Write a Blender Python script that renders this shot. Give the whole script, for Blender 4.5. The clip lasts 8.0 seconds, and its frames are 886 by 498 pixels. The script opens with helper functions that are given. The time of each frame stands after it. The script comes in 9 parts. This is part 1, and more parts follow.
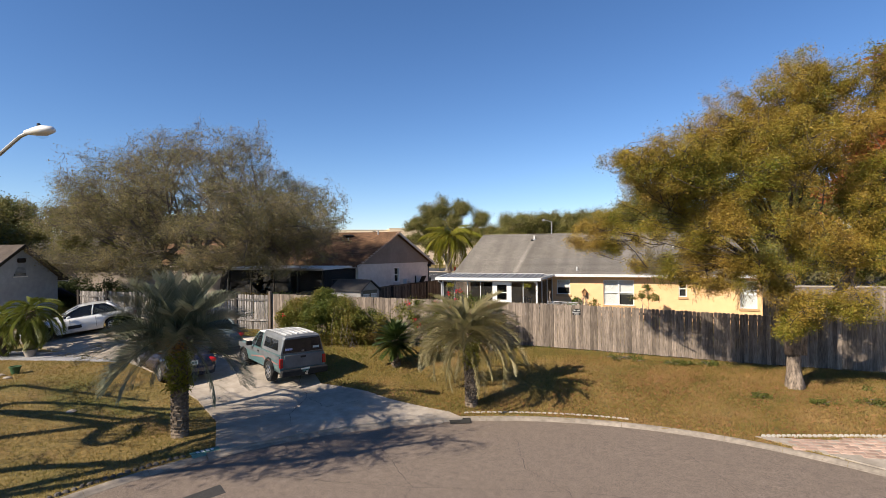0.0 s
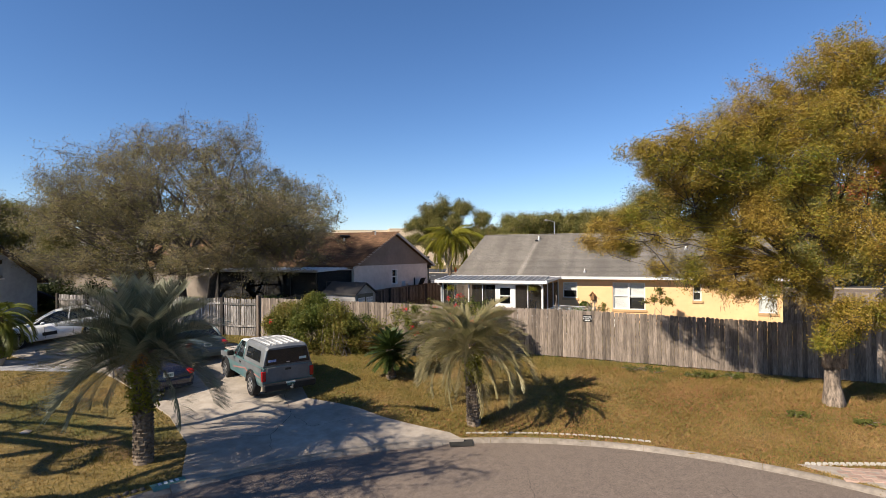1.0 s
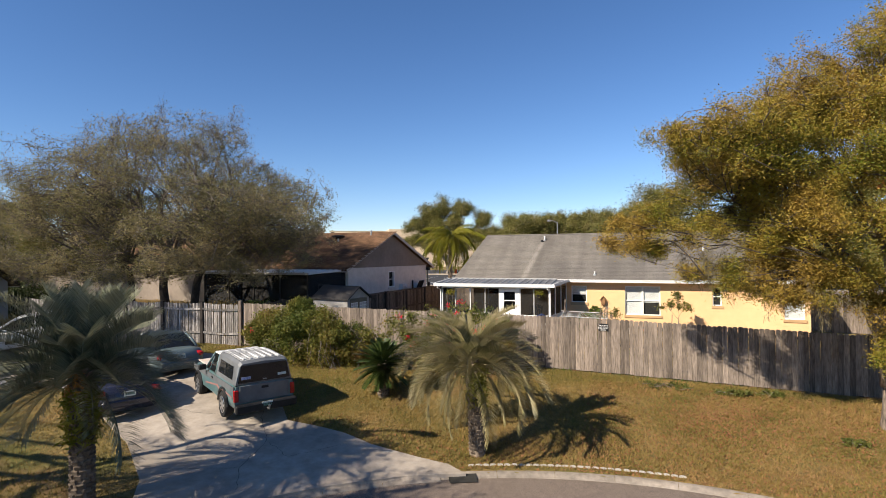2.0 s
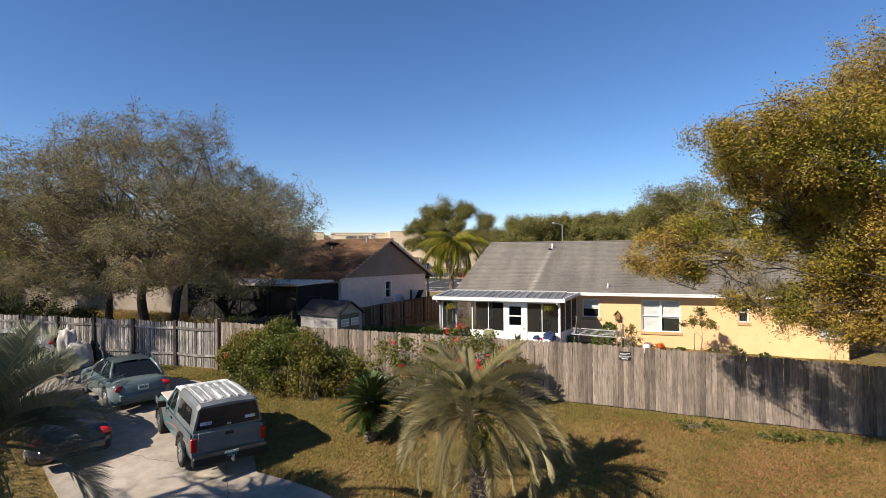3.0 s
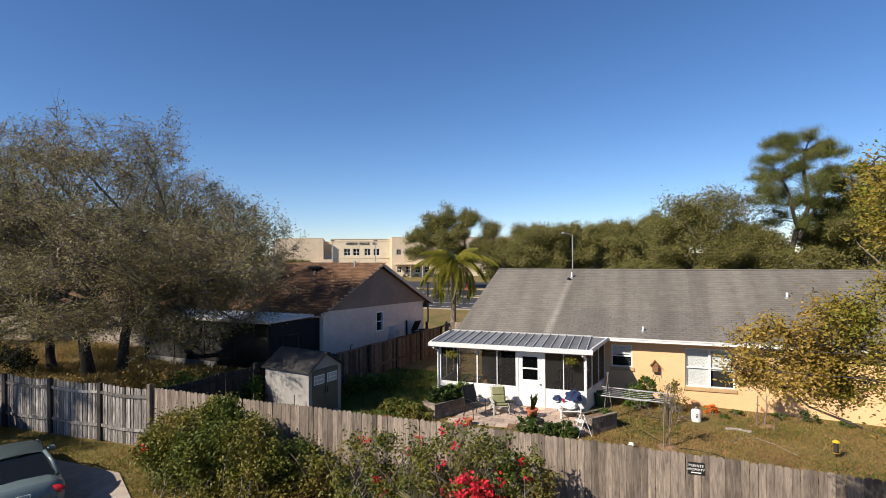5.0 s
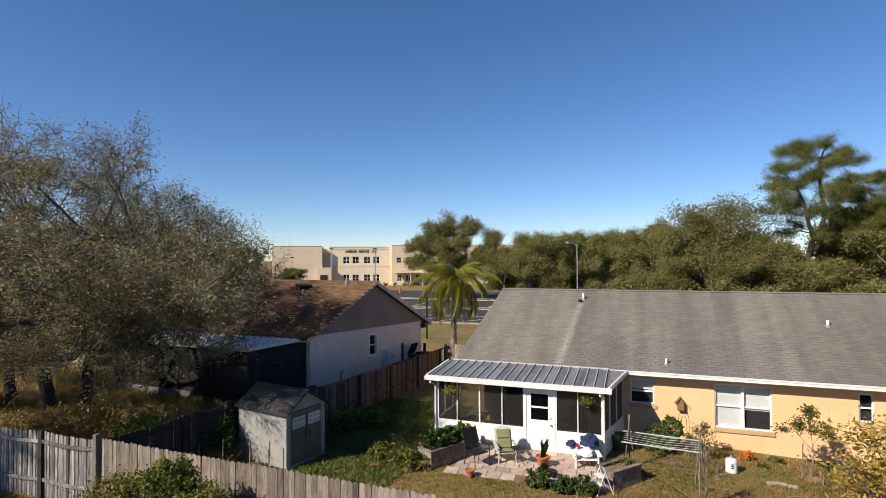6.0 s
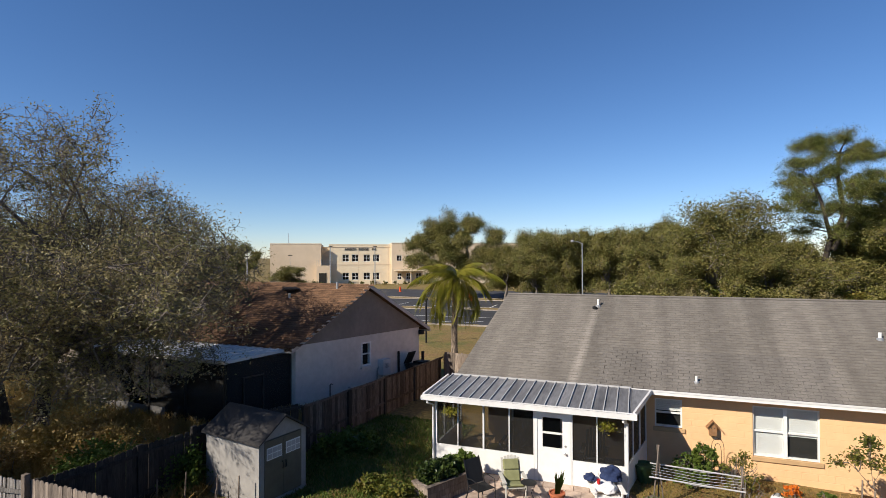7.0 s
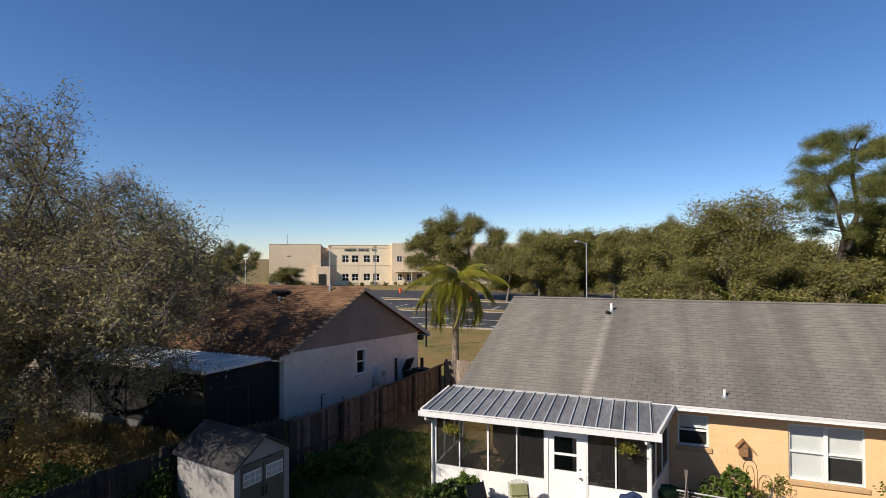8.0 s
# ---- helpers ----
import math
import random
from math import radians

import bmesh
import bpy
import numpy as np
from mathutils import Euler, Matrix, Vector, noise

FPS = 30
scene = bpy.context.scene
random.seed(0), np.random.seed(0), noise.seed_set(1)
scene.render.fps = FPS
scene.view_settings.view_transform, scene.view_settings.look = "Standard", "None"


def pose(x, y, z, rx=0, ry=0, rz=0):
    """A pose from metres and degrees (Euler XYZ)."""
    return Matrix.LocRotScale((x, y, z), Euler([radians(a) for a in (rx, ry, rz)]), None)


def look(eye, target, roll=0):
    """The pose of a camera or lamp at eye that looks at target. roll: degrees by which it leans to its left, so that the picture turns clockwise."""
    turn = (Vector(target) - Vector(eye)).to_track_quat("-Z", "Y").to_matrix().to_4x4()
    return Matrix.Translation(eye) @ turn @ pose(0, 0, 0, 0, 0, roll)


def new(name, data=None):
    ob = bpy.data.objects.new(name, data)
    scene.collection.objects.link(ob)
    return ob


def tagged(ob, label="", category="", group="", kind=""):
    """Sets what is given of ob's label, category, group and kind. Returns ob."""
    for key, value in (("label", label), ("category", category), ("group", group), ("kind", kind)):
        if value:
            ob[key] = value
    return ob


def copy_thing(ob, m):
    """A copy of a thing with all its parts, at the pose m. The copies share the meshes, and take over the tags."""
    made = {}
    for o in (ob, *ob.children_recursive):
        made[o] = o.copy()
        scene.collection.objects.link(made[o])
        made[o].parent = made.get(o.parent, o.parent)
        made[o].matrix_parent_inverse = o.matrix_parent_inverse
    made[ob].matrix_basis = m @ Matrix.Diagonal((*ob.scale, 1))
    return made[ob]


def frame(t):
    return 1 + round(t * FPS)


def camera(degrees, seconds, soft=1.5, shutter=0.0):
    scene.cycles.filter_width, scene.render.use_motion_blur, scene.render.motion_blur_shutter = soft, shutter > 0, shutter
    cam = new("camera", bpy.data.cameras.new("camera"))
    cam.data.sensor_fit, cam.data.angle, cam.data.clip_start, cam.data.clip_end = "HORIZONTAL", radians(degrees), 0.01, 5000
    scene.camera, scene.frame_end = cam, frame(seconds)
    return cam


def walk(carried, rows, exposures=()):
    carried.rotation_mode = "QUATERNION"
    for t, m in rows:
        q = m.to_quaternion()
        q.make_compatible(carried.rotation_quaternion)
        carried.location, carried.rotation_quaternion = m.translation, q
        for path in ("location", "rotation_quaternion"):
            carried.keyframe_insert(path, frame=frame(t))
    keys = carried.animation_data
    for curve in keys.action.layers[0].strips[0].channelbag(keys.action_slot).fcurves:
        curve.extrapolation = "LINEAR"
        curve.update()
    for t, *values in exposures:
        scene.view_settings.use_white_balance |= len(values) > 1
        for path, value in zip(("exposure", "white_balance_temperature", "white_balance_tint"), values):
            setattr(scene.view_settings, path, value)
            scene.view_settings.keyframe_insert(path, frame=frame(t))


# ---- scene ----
cam = camera(80.0, 8.0, soft=0.55)
PATH = [
    (0, (1.309, -31.918, 4.433), (0.651, -30.03, 4.435), -0.5),
    (0.5, (1.098, -31.226, 4.442), (0.439, -29.338, 4.444), -0.5),
    (1, (0.807, -30.338, 4.455), (0.146, -28.45, 4.459), -0.5),
    (2.5, (-0.127, -27.368, 4.454), (-0.791, -25.482, 4.463), -0.5),
    (3, (-0.426, -26.266, 4.938), (-1.097, -24.382, 4.947), -0.5),
    (3.5, (-0.757, -25.162, 5.61), (-1.431, -23.279, 5.623), -0.4),
    (4, (-1.092, -24.166, 6.122), (-1.766, -22.284, 6.14), -0.4),
    (5.5, (-2.034, -20.871, 6.362), (-2.724, -18.994, 6.378), -0.4),
    (6, (-2.381, -19.834, 6.811), (-3.071, -17.957, 6.85), -0.3),
    (6.5, (-2.743, -18.762, 6.97), (-3.434, -16.886, 7.0), -0.2),
    (7, (-3.094, -17.711, 6.993), (-3.788, -15.836, 7.022), -0.2),
    (7.5, (-3.426, -16.774, 7.004), (-4.121, -14.899, 7.035), -0.1),
    (8, (-3.614, -16.218, 6.981), (-4.312, -14.344, 7.013), -0.2),
]
walk(cam, [(t, look(eye, target, roll)) for t, eye, target, roll in PATH], exposures=[(0, 0.55, 6640, 10), (2.5, 0.52, 6580, 10), (4, 0.41, 6430, 10), (6, 0.30, 6360, 10), (8, 0.20, 6330, 10)])


# ---- world and sun ----
SUN_AZ = math.atan2(-0.81, -0.585)      # where the sun stands, seen from above
SUN_EL = radians(36.0)
to_sun = Vector((math.cos(SUN_AZ) * math.cos(SUN_EL), math.sin(SUN_AZ) * math.cos(SUN_EL), math.sin(SUN_EL)))
world = bpy.data.worlds.new("sky")
scene.world = world
world.use_nodes = True
wn = world.node_tree
sky = wn.nodes.new("ShaderNodeTexSky")
sky.sky_type = "NISHITA"
sky.sun_disc = False
sky.sun_elevation = SUN_EL
sky.sun_rotation = math.pi / 2 - SUN_AZ
sky.air_density, sky.dust_density, sky.ozone_density = 0.95, 0.0, 3.2
sky.altitude = 1150.0
hue = wn.nodes.new("ShaderNodeHueSaturation")
hue.inputs["Saturation"].default_value = 1.15
wn.links.new(sky.outputs[0], hue.inputs["Color"])
tint = wn.nodes.new("ShaderNodeMix")
tint.data_type, tint.blend_type = "RGBA", "MULTIPLY"
tint.inputs["Factor"].default_value = 1.0
tint.inputs["B"].default_value = (0.99, 0.97, 1.05, 1)
wn.links.new(hue.outputs[0], tint.inputs["A"])
wn.links.new(tint.outputs["Result"], wn.nodes["Background"].inputs[0])
wn.nodes["Background"].inputs[1].default_value = 0.097
sun_data = bpy.data.lights.new("sun", "SUN")
sun_data.energy, sun_data.angle, sun_data.color = 6.15, radians(0.53), (1.0, 0.89, 0.74)
sun_ob = new("sun", sun_data)
sun_ob.matrix_world = look(to_sun * 60, (0, 0, 0))
scene.view_settings.exposure = 0.5

# ---- materials ----
MATS = {}


def pbr(name, c1, c2=None, scale=4.0, rough=0.8, bump=0.2, bscale=30.0, metal=0.0, rand=0.0, big=0.15, stretch=(1, 1, 1), spec=0.3, isl=0.0):
    """A two-scale procedural surface: c1/c2 by noise, large stains, fine relief; rand varies it by object, isl by loose piece."""
    if name in MATS:
        return MATS[name]
    m = bpy.data.materials.new(name)
    m.use_nodes = True
    nt = m.node_tree
    L = nt.links.new
    b = nt.nodes["Principled BSDF"]
    c2 = c2 or tuple(c * 0.75 for c in c1)
    tc = nt.nodes.new("ShaderNodeTexCoord")
    mp = nt.nodes.new("ShaderNodeMapping")
    mp.inputs["Scale"].default_value = stretch
    L(tc.outputs["Object"], mp.inputs["Vector"])
    oi = nt.nodes.new("ShaderNodeObjectInfo")
    vec = mp.outputs["Vector"]
    if rand:
        ad = nt.nodes.new("ShaderNodeVectorMath")
        ad.operation = "ADD"
        sc = nt.nodes.new("ShaderNodeMath")
        sc.operation = "MULTIPLY"
        sc.inputs[1].default_value = 37.0
        L(oi.outputs["Random"], sc.inputs[0])
        L(vec, ad.inputs[0])
        L(sc.outputs[0], ad.inputs[1])
        vec = ad.outputs[0]
    n1 = nt.nodes.new("ShaderNodeTexNoise")
    n1.inputs["Scale"].default_value, n1.inputs["Detail"].default_value, n1.inputs["Roughness"].default_value = scale, 6.0, 0.65
    L(vec, n1.inputs["Vector"])
    ramp = nt.nodes.new("ShaderNodeValToRGB")
    ramp.color_ramp.elements[0].position, ramp.color_ramp.elements[1].position = 0.32, 0.68
    ramp.color_ramp.elements[0].color, ramp.color_ramp.elements[1].color = (*c2, 1), (*c1, 1)
    L(n1.outputs["Fac"], ramp.inputs["Fac"])
    n2 = nt.nodes.new("ShaderNodeTexNoise")
    n2.inputs["Scale"].default_value, n2.inputs["Detail"].default_value = scale * 0.13, 3.0
    L(vec, n2.inputs["Vector"])
    mr = nt.nodes.new("ShaderNodeMapRange")
    mr.inputs["From Min"].default_value, mr.inputs["From Max"].default_value = 0.3, 0.7
    mr.inputs["To Min"].default_value, mr.inputs["To Max"].default_value = 1 - big, 1 + big
    L(n2.outputs["Fac"], mr.inputs["Value"])
    value = mr.outputs[0]
    for amount, source in ((rand, oi.outputs["Random"]), (isl, None)):
        if not amount:
            continue
        if source is None:
            source = nt.nodes.new("ShaderNodeNewGeometry").outputs["Random Per Island"]
        r2 = nt.nodes.new("ShaderNodeMapRange")
        r2.inputs["To Min"].default_value, r2.inputs["To Max"].default_value = 1 - amount, 1 + amount
        L(source, r2.inputs["Value"])
        mu = nt.nodes.new("ShaderNodeMath")
        mu.operation = "MULTIPLY"
        L(value, mu.inputs[0])
        L(r2.outputs[0], mu.inputs[1])
        value = mu.outputs[0]
    vm = nt.nodes.new("ShaderNodeVectorMath")
    vm.operation = "SCALE"
    L(ramp.outputs["Color"], vm.inputs[0])
    L(value, vm.inputs["Scale"])
    L(vm.outputs[0], b.inputs["Base Color"])
    b.inputs["Roughness"].default_value, b.inputs["Metallic"].default_value = rough, metal
    b.inputs["Specular IOR Level"].default_value = spec
    if bump:
        n3 = nt.nodes.new("ShaderNodeTexNoise")
        n3.inputs["Scale"].default_value, n3.inputs["Detail"].default_value = bscale, 5.0
        L(vec, n3.inputs["Vector"])
        bp = nt.nodes.new("ShaderNodeBump")
        bp.inputs["Strength"].default_value, bp.inputs["Distance"].default_value = bump, 0.02
        L(n3.outputs["Fac"], bp.inputs["Height"])
        L(bp.outputs["Normal"], b.inputs["Normal"])
    MATS[name] = m
    return m


def foliage(name, colours, through_light=0.26, rough=0.55):
    """Leaves: each loose leaf takes its own colour, and lets some light through."""
    m = bpy.data.materials.new(name)
    m.use_nodes = True
    nt = m.node_tree
    L = nt.links.new
    b = nt.nodes["Principled BSDF"]
    geo = nt.nodes.new("ShaderNodeNewGeometry")
    ramp = nt.nodes.new("ShaderNodeValToRGB")
    el = ramp.color_ramp.elements
    while len(el) < len(colours):
        el.new(0.5)
    for i, c in enumerate(colours):
        el[i].position = i / (len(colours) - 1)
        el[i].color = (*c, 1)
    tc = nt.nodes.new("ShaderNodeTexCoord")
    n = nt.nodes.new("ShaderNodeTexNoise")
    n.inputs["Scale"].default_value = 0.7
    L(tc.outputs["Object"], n.inputs["Vector"])
    mx = nt.nodes.new("ShaderNodeMath")
    mx.operation = "MULTIPLY_ADD"
    mx.inputs[1].default_value = 0.42
    nm = nt.nodes.new("ShaderNodeMath")
    nm.operation = "MULTIPLY_ADD"
    nm.inputs[1].default_value, nm.inputs[2].default_value = 1.5, -0.47
    L(n.outputs["Fac"], nm.inputs[0])
    L(geo.outputs["Random Per Island"], mx.inputs[0])
    L(nm.outputs[0], mx.inputs[2])
    L(mx.outputs[0], ramp.inputs["Fac"])
    L(ramp.outputs["Color"], b.inputs["Base Color"])
    b.inputs["Roughness"].default_value, b.inputs["Specular IOR Level"].default_value = rough, 0.25
    tr = nt.nodes.new("ShaderNodeBsdfTranslucent")
    L(ramp.outputs["Color"], tr.inputs["Color"])
    ms = nt.nodes.new("ShaderNodeMixShader")
    ms.inputs[0].default_value = through_light
    L(b.outputs[0], ms.inputs[1])
    L(tr.outputs[0], ms.inputs[2])
    L(ms.outputs[0], nt.nodes["Material Output"].inputs["Surface"])
    MATS[name] = m
    return m


def glass(name, tint=(0.02, 0.025, 0.03), clear=0.25, rough=0.03):
    """A dark pane: partly seen through, with a real mirror gloss."""
    m = bpy.data.materials.new(name)
    m.use_nodes = True
    nt = m.node_tree
    b = nt.nodes["Principled BSDF"]
    b.inputs["Base Color"].default_value = (*tint, 1)
    b.inputs["Roughness"].default_value = rough
    tr = nt.nodes.new("ShaderNodeBsdfTransparent")
    tr.inputs[0].default_value = (0.97, 0.98, 0.98, 1)
    ms = nt.nodes.new("ShaderNodeMixShader")
    ms.inputs[0].default_value = clear
    nt.links.new(b.outputs[0], ms.inputs[1])
    nt.links.new(tr.outputs[0], ms.inputs[2])
    nt.links.new(ms.outputs[0], nt.nodes["Material Output"].inputs["Surface"])
    MATS[name] = m
    return m


M_ASPHALT = pbr("asphalt", (0.265, 0.208, 0.168), (0.075, 0.060, 0.049), 45, 0.9, 0.5, 120, big=0.10)
M_PATCH = pbr("asphalt_patch", (0.045, 0.043, 0.042), (0.03, 0.03, 0.03), 9, 0.9, 0.5, 90)
M_LOT = pbr("parking_asphalt", (0.050, 0.050, 0.053), (0.034, 0.034, 0.036), 2, 0.85, 0.2, 30)
M_CONC = pbr("concrete", (0.355, 0.31, 0.26), (0.24, 0.205, 0.168), 3.0, 0.85, 0.25, 60, big=0.2)
M_KERB = pbr("kerb_concrete", (0.28, 0.24, 0.198), (0.165, 0.14, 0.115), 6.0, 0.9, 0.3, 50, big=0.25)
M_PAVER = pbr("paver", (0.40, 0.27, 0.215), (0.30, 0.215, 0.17), 7.0, 0.9, 0.3, 60, rand=0.3)
M_PATIO = pbr("patio_paver", (0.46, 0.36, 0.29), (0.33, 0.25, 0.20), 6.0, 0.9, 0.3, 60, rand=0.22)
M_FENCE = pbr("weathered_cedar", (0.255, 0.207, 0.168), (0.105, 0.084, 0.069), 7.0, 0.9, 0.5, 24, rand=0.34, stretch=(3.6, 3.6, 0.5), big=0.35)
M_DARK_BOARD = pbr("dark_stained_board", (0.155, 0.130, 0.110), (0.040, 0.034, 0.029), 7.0, 0.95, 0.5, 24, rand=0.5, stretch=(4.5, 4.5, 0.5))
M_DRYBRUSH = foliage("dry_brush", [(0.14, 0.125, 0.035), (0.24, 0.175, 0.055), (0.32, 0.22, 0.08), (0.22, 0.135, 0.055)])
M_FENCE_OLD = pbr("old_grey_cedar", (0.34, 0.315, 0.295), (0.060, 0.054, 0.050), 7.0, 0.95, 0.6, 24, rand=0.45, stretch=(4.5, 4.5, 0.5), big=0.4)
# dark wood; it also paints the shade into the fence behind the shed
M_FENCE_DARK = pbr("dark_wood_and_shade", (0.055, 0.046, 0.040), (0.022, 0.019, 0.017), 6.0, 0.95, 0.5, 24, rand=0.3, stretch=(4, 4, 0.6))
M_YELLOW = pbr("yellow_paint", (0.78, 0.495, 0.262), (0.71, 0.445, 0.235), 2.0, 0.75, 0.15, 45, big=0.08)


def block_joints(m):
    """Faint joints of the painted concrete blocks under the paint."""
    nt = m.node_tree
    L = nt.links.new
    b = nt.nodes["Principled BSDF"]
    under = b.inputs["Normal"].links[0].from_socket
    geo = nt.nodes.new("ShaderNodeNewGeometry")
    sep = nt.nodes.new("ShaderNodeSeparateXYZ")
    com = nt.nodes.new("ShaderNodeCombineXYZ")
    L(geo.outputs["Position"], sep.inputs[0])
    along = nt.nodes.new("ShaderNodeMath")
    along.operation = "ADD"
    L(sep.outputs["X"], along.inputs[0])
    L(sep.outputs["Y"], along.inputs[1])
    L(along.outputs[0], com.inputs["X"])
    L(sep.outputs["Z"], com.inputs["Y"])
    br = nt.nodes.new("ShaderNodeTexBrick")
    br.inputs["Scale"].default_value = 1.0
    br.inputs["Brick Width"].default_value, br.inputs["Row Height"].default_value = 0.405, 0.203
    br.inputs["Mortar Size"].default_value, br.inputs["Mortar Smooth"].default_value = 0.009, 0.6
    L(com.outputs[0], br.inputs["Vector"])
    bp = nt.nodes.new("ShaderNodeBump")
    bp.invert = True
    bp.inputs["Strength"].default_value, bp.inputs["Distance"].default_value = 0.55, 0.006
    L(br.outputs["Fac"], bp.inputs["Height"])
    L(under, bp.inputs["Normal"])
    L(bp.outputs[0], b.inputs["Normal"])


block_joints(M_YELLOW)
M_TAN_TRIM = pbr("tan_trim", (0.50, 0.33, 0.17), (0.44, 0.29, 0.15), 6, 0.7, 0.1, 30)
M_WHITE = pbr("white_paint", (0.74, 0.74, 0.72), (0.66, 0.66, 0.64), 3.0, 0.55, 0.05, 30, big=0.05)
M_WHITE_METAL = pbr("white_aluminium", (0.68, 0.68, 0.67), (0.58, 0.58, 0.57), 4.0, 0.4, 0.03, 30, big=0.05)
M_SHINGLE = pbr("grey_shingle", (0.182, 0.166, 0.148), (0.122, 0.111, 0.099), 26.0, 0.95, 0.5, 120, big=0.06, isl=0.07, rand=0.06)


def roof_stains(m):
    """Dark rain streaks down the slope and the pale washed strip below the metal vent."""
    nt = m.node_tree
    L = nt.links.new
    b = nt.nodes["Principled BSDF"]
    base = b.inputs["Base Color"].links[0].from_socket
    geo = nt.nodes.new("ShaderNodeNewGeometry")
    mp = nt.nodes.new("ShaderNodeMapping")
    mp.inputs["Scale"].default_value = (1.1, 0.12, 0.12)
    L(geo.outputs["Position"], mp.inputs["Vector"])
    n = nt.nodes.new("ShaderNodeTexNoise")
    n.inputs["Scale"].default_value, n.inputs["Detail"].default_value = 1.3, 6.0
    L(mp.outputs[0], n.inputs["Vector"])
    r = nt.nodes.new("ShaderNodeMapRange")
    r.inputs["From Min"].default_value, r.inputs["From Max"].default_value = 0.35, 0.66
    r.inputs["To Min"].default_value, r.inputs["To Max"].default_value = 0.80, 1.16
    L(n.outputs["Fac"], r.inputs["Value"])
    sx = nt.nodes.new("ShaderNodeSeparateXYZ")
    L(geo.outputs["Position"], sx.inputs[0])

    slant = nt.nodes.new("ShaderNodeMath")
    slant.operation = "MULTIPLY_ADD"
    slant.inputs[1].default_value, slant.inputs[2].default_value = -0.115, 0.115 * 3.7
    L(sx.outputs["Y"], slant.inputs[0])
    across = nt.nodes.new("ShaderNodeMath")
    L(sx.outputs["X"], across.inputs[0])
    L(slant.outputs[0], across.inputs[1])
    run = {"X": across.outputs[0], "Y": sx.outputs["Y"]}

    def band(axis, centre, half, soft):
        d = nt.nodes.new("ShaderNodeMath")
        d.operation = "SUBTRACT"
        d.inputs[1].default_value = centre
        L(run[axis], d.inputs[0])
        a = nt.nodes.new("ShaderNodeMath")
        a.operation = "ABSOLUTE"
        L(d.outputs[0], a.inputs[0])
        k = nt.nodes.new("ShaderNodeMapRange")
        k.inputs["From Min"].default_value, k.inputs["From Max"].default_value = half + soft, half
        L(a.outputs[0], k.inputs["Value"])
        return k.outputs[0]

    both = nt.nodes.new("ShaderNodeMath")
    both.operation = "MULTIPLY"
    L(band("X", -4.64, 0.04, 0.16), both.inputs[0])
    L(band("Y", 1.5, 1.75, 0.5), both.inputs[1])
    pale = nt.nodes.new("ShaderNodeMath")
    pale.operation = "MULTIPLY_ADD"
    pale.inputs[1].default_value = 0.5
    L(both.outputs[0], pale.inputs[0])
    L(r.outputs[0], pale.inputs[2])
    vm = nt.nodes.new("ShaderNodeVectorMath")
    vm.operation = "SCALE"
    L(base, vm.inputs[0])
    L(pale.outputs[0], vm.inputs["Scale"])
    L(vm.outputs[0], b.inputs["Base Color"])


roof_stains(M_SHINGLE)
# also colours the shingle edges: dirt and a painted shadow line
M_SHINGLE_UNDER = pbr("roof_felt_and_shadow_line", (0.105, 0.095, 0.086), (0.075, 0.068, 0.062), 9, 0.95, 0.3, 60)
M_BSHINGLE_UNDER = pbr("brown_shingle_shadow_line", (0.055, 0.032, 0.02), (0.035, 0.02, 0.013), 9, 0.95, 0.3, 60)
M_BSHINGLE = pbr("brown_shingle", (0.155, 0.087, 0.050), (0.095, 0.054, 0.031), 18.0, 0.95, 0.5, 120, big=0.2, isl=0.24)
M_DSHINGLE = pbr("dark_brown_shingle", (0.095, 0.075, 0.062), (0.055, 0.044, 0.037), 18.0, 0.95, 0.5, 120, big=0.2)
M_STUCCO = pbr("white_stucco", (0.66, 0.62, 0.57), (0.56, 0.53, 0.48), 4.0, 0.9, 0.3, 80, big=0.1)
M_SIDING = pbr("tan_siding", (0.250, 0.210, 0.175), (0.21, 0.175, 0.145), 5.0, 0.8, 0.1, 40)
M_TRIM_TAUPE = pbr("taupe_trim", (0.50, 0.46, 0.42), (0.42, 0.38, 0.35), 6, 0.7, 0.05, 40)
M_BLUEGREY = pbr("bluegrey_stucco", (0.36, 0.40, 0.45), (0.30, 0.335, 0.38), 4, 0.9, 0.3, 80)
M_PORCH_ROOF = pbr("weathered_metal_roof", (0.22, 0.22, 0.225), (0.12, 0.12, 0.125), 5.0, 0.5, 0.1, 40, metal=0.15, big=0.35, stretch=(3, 0.5, 1))
# near-black that stands in for the shade inside rooms and openings
M_DARK = pbr("painted_opening_shade", (0.03, 0.028, 0.025), (0.02, 0.02, 0.018), 3, 0.9, 0)
M_BLACK = pbr("black_plastic", (0.018, 0.018, 0.019), (0.012, 0.012, 0.012), 8, 0.5, 0.05, 60)
M_RUBBER = pbr("tyre_rubber", (0.022, 0.022, 0.022), (0.014, 0.014, 0.014), 14, 0.85, 0.3, 60)
M_STEEL = pbr("brushed_steel", (0.55, 0.55, 0.55), (0.40, 0.40, 0.40), 12, 0.35, 0.05, 60, metal=0.9)
M_GALV = pbr("galvanised_steel", (0.45, 0.46, 0.47), (0.34, 0.35, 0.36), 9, 0.45, 0.05, 50, metal=0.6)
M_CREAM = pbr("school_cream", (0.78, 0.66, 0.47), (0.70, 0.59, 0.42), 0.6, 0.85, 0.05, 20, big=0.05)
M_CREAM2 = pbr("school_tan", (0.66, 0.53, 0.38), (0.60, 0.48, 0.34), 0.6, 0.85, 0.05, 20, big=0.05)
M_BARK = pbr("oak_bark", (0.23, 0.20, 0.175), (0.10, 0.085, 0.072), 7, 0.95, 0.8, 26, stretch=(1.6, 1.6, 0.5), big=0.3)
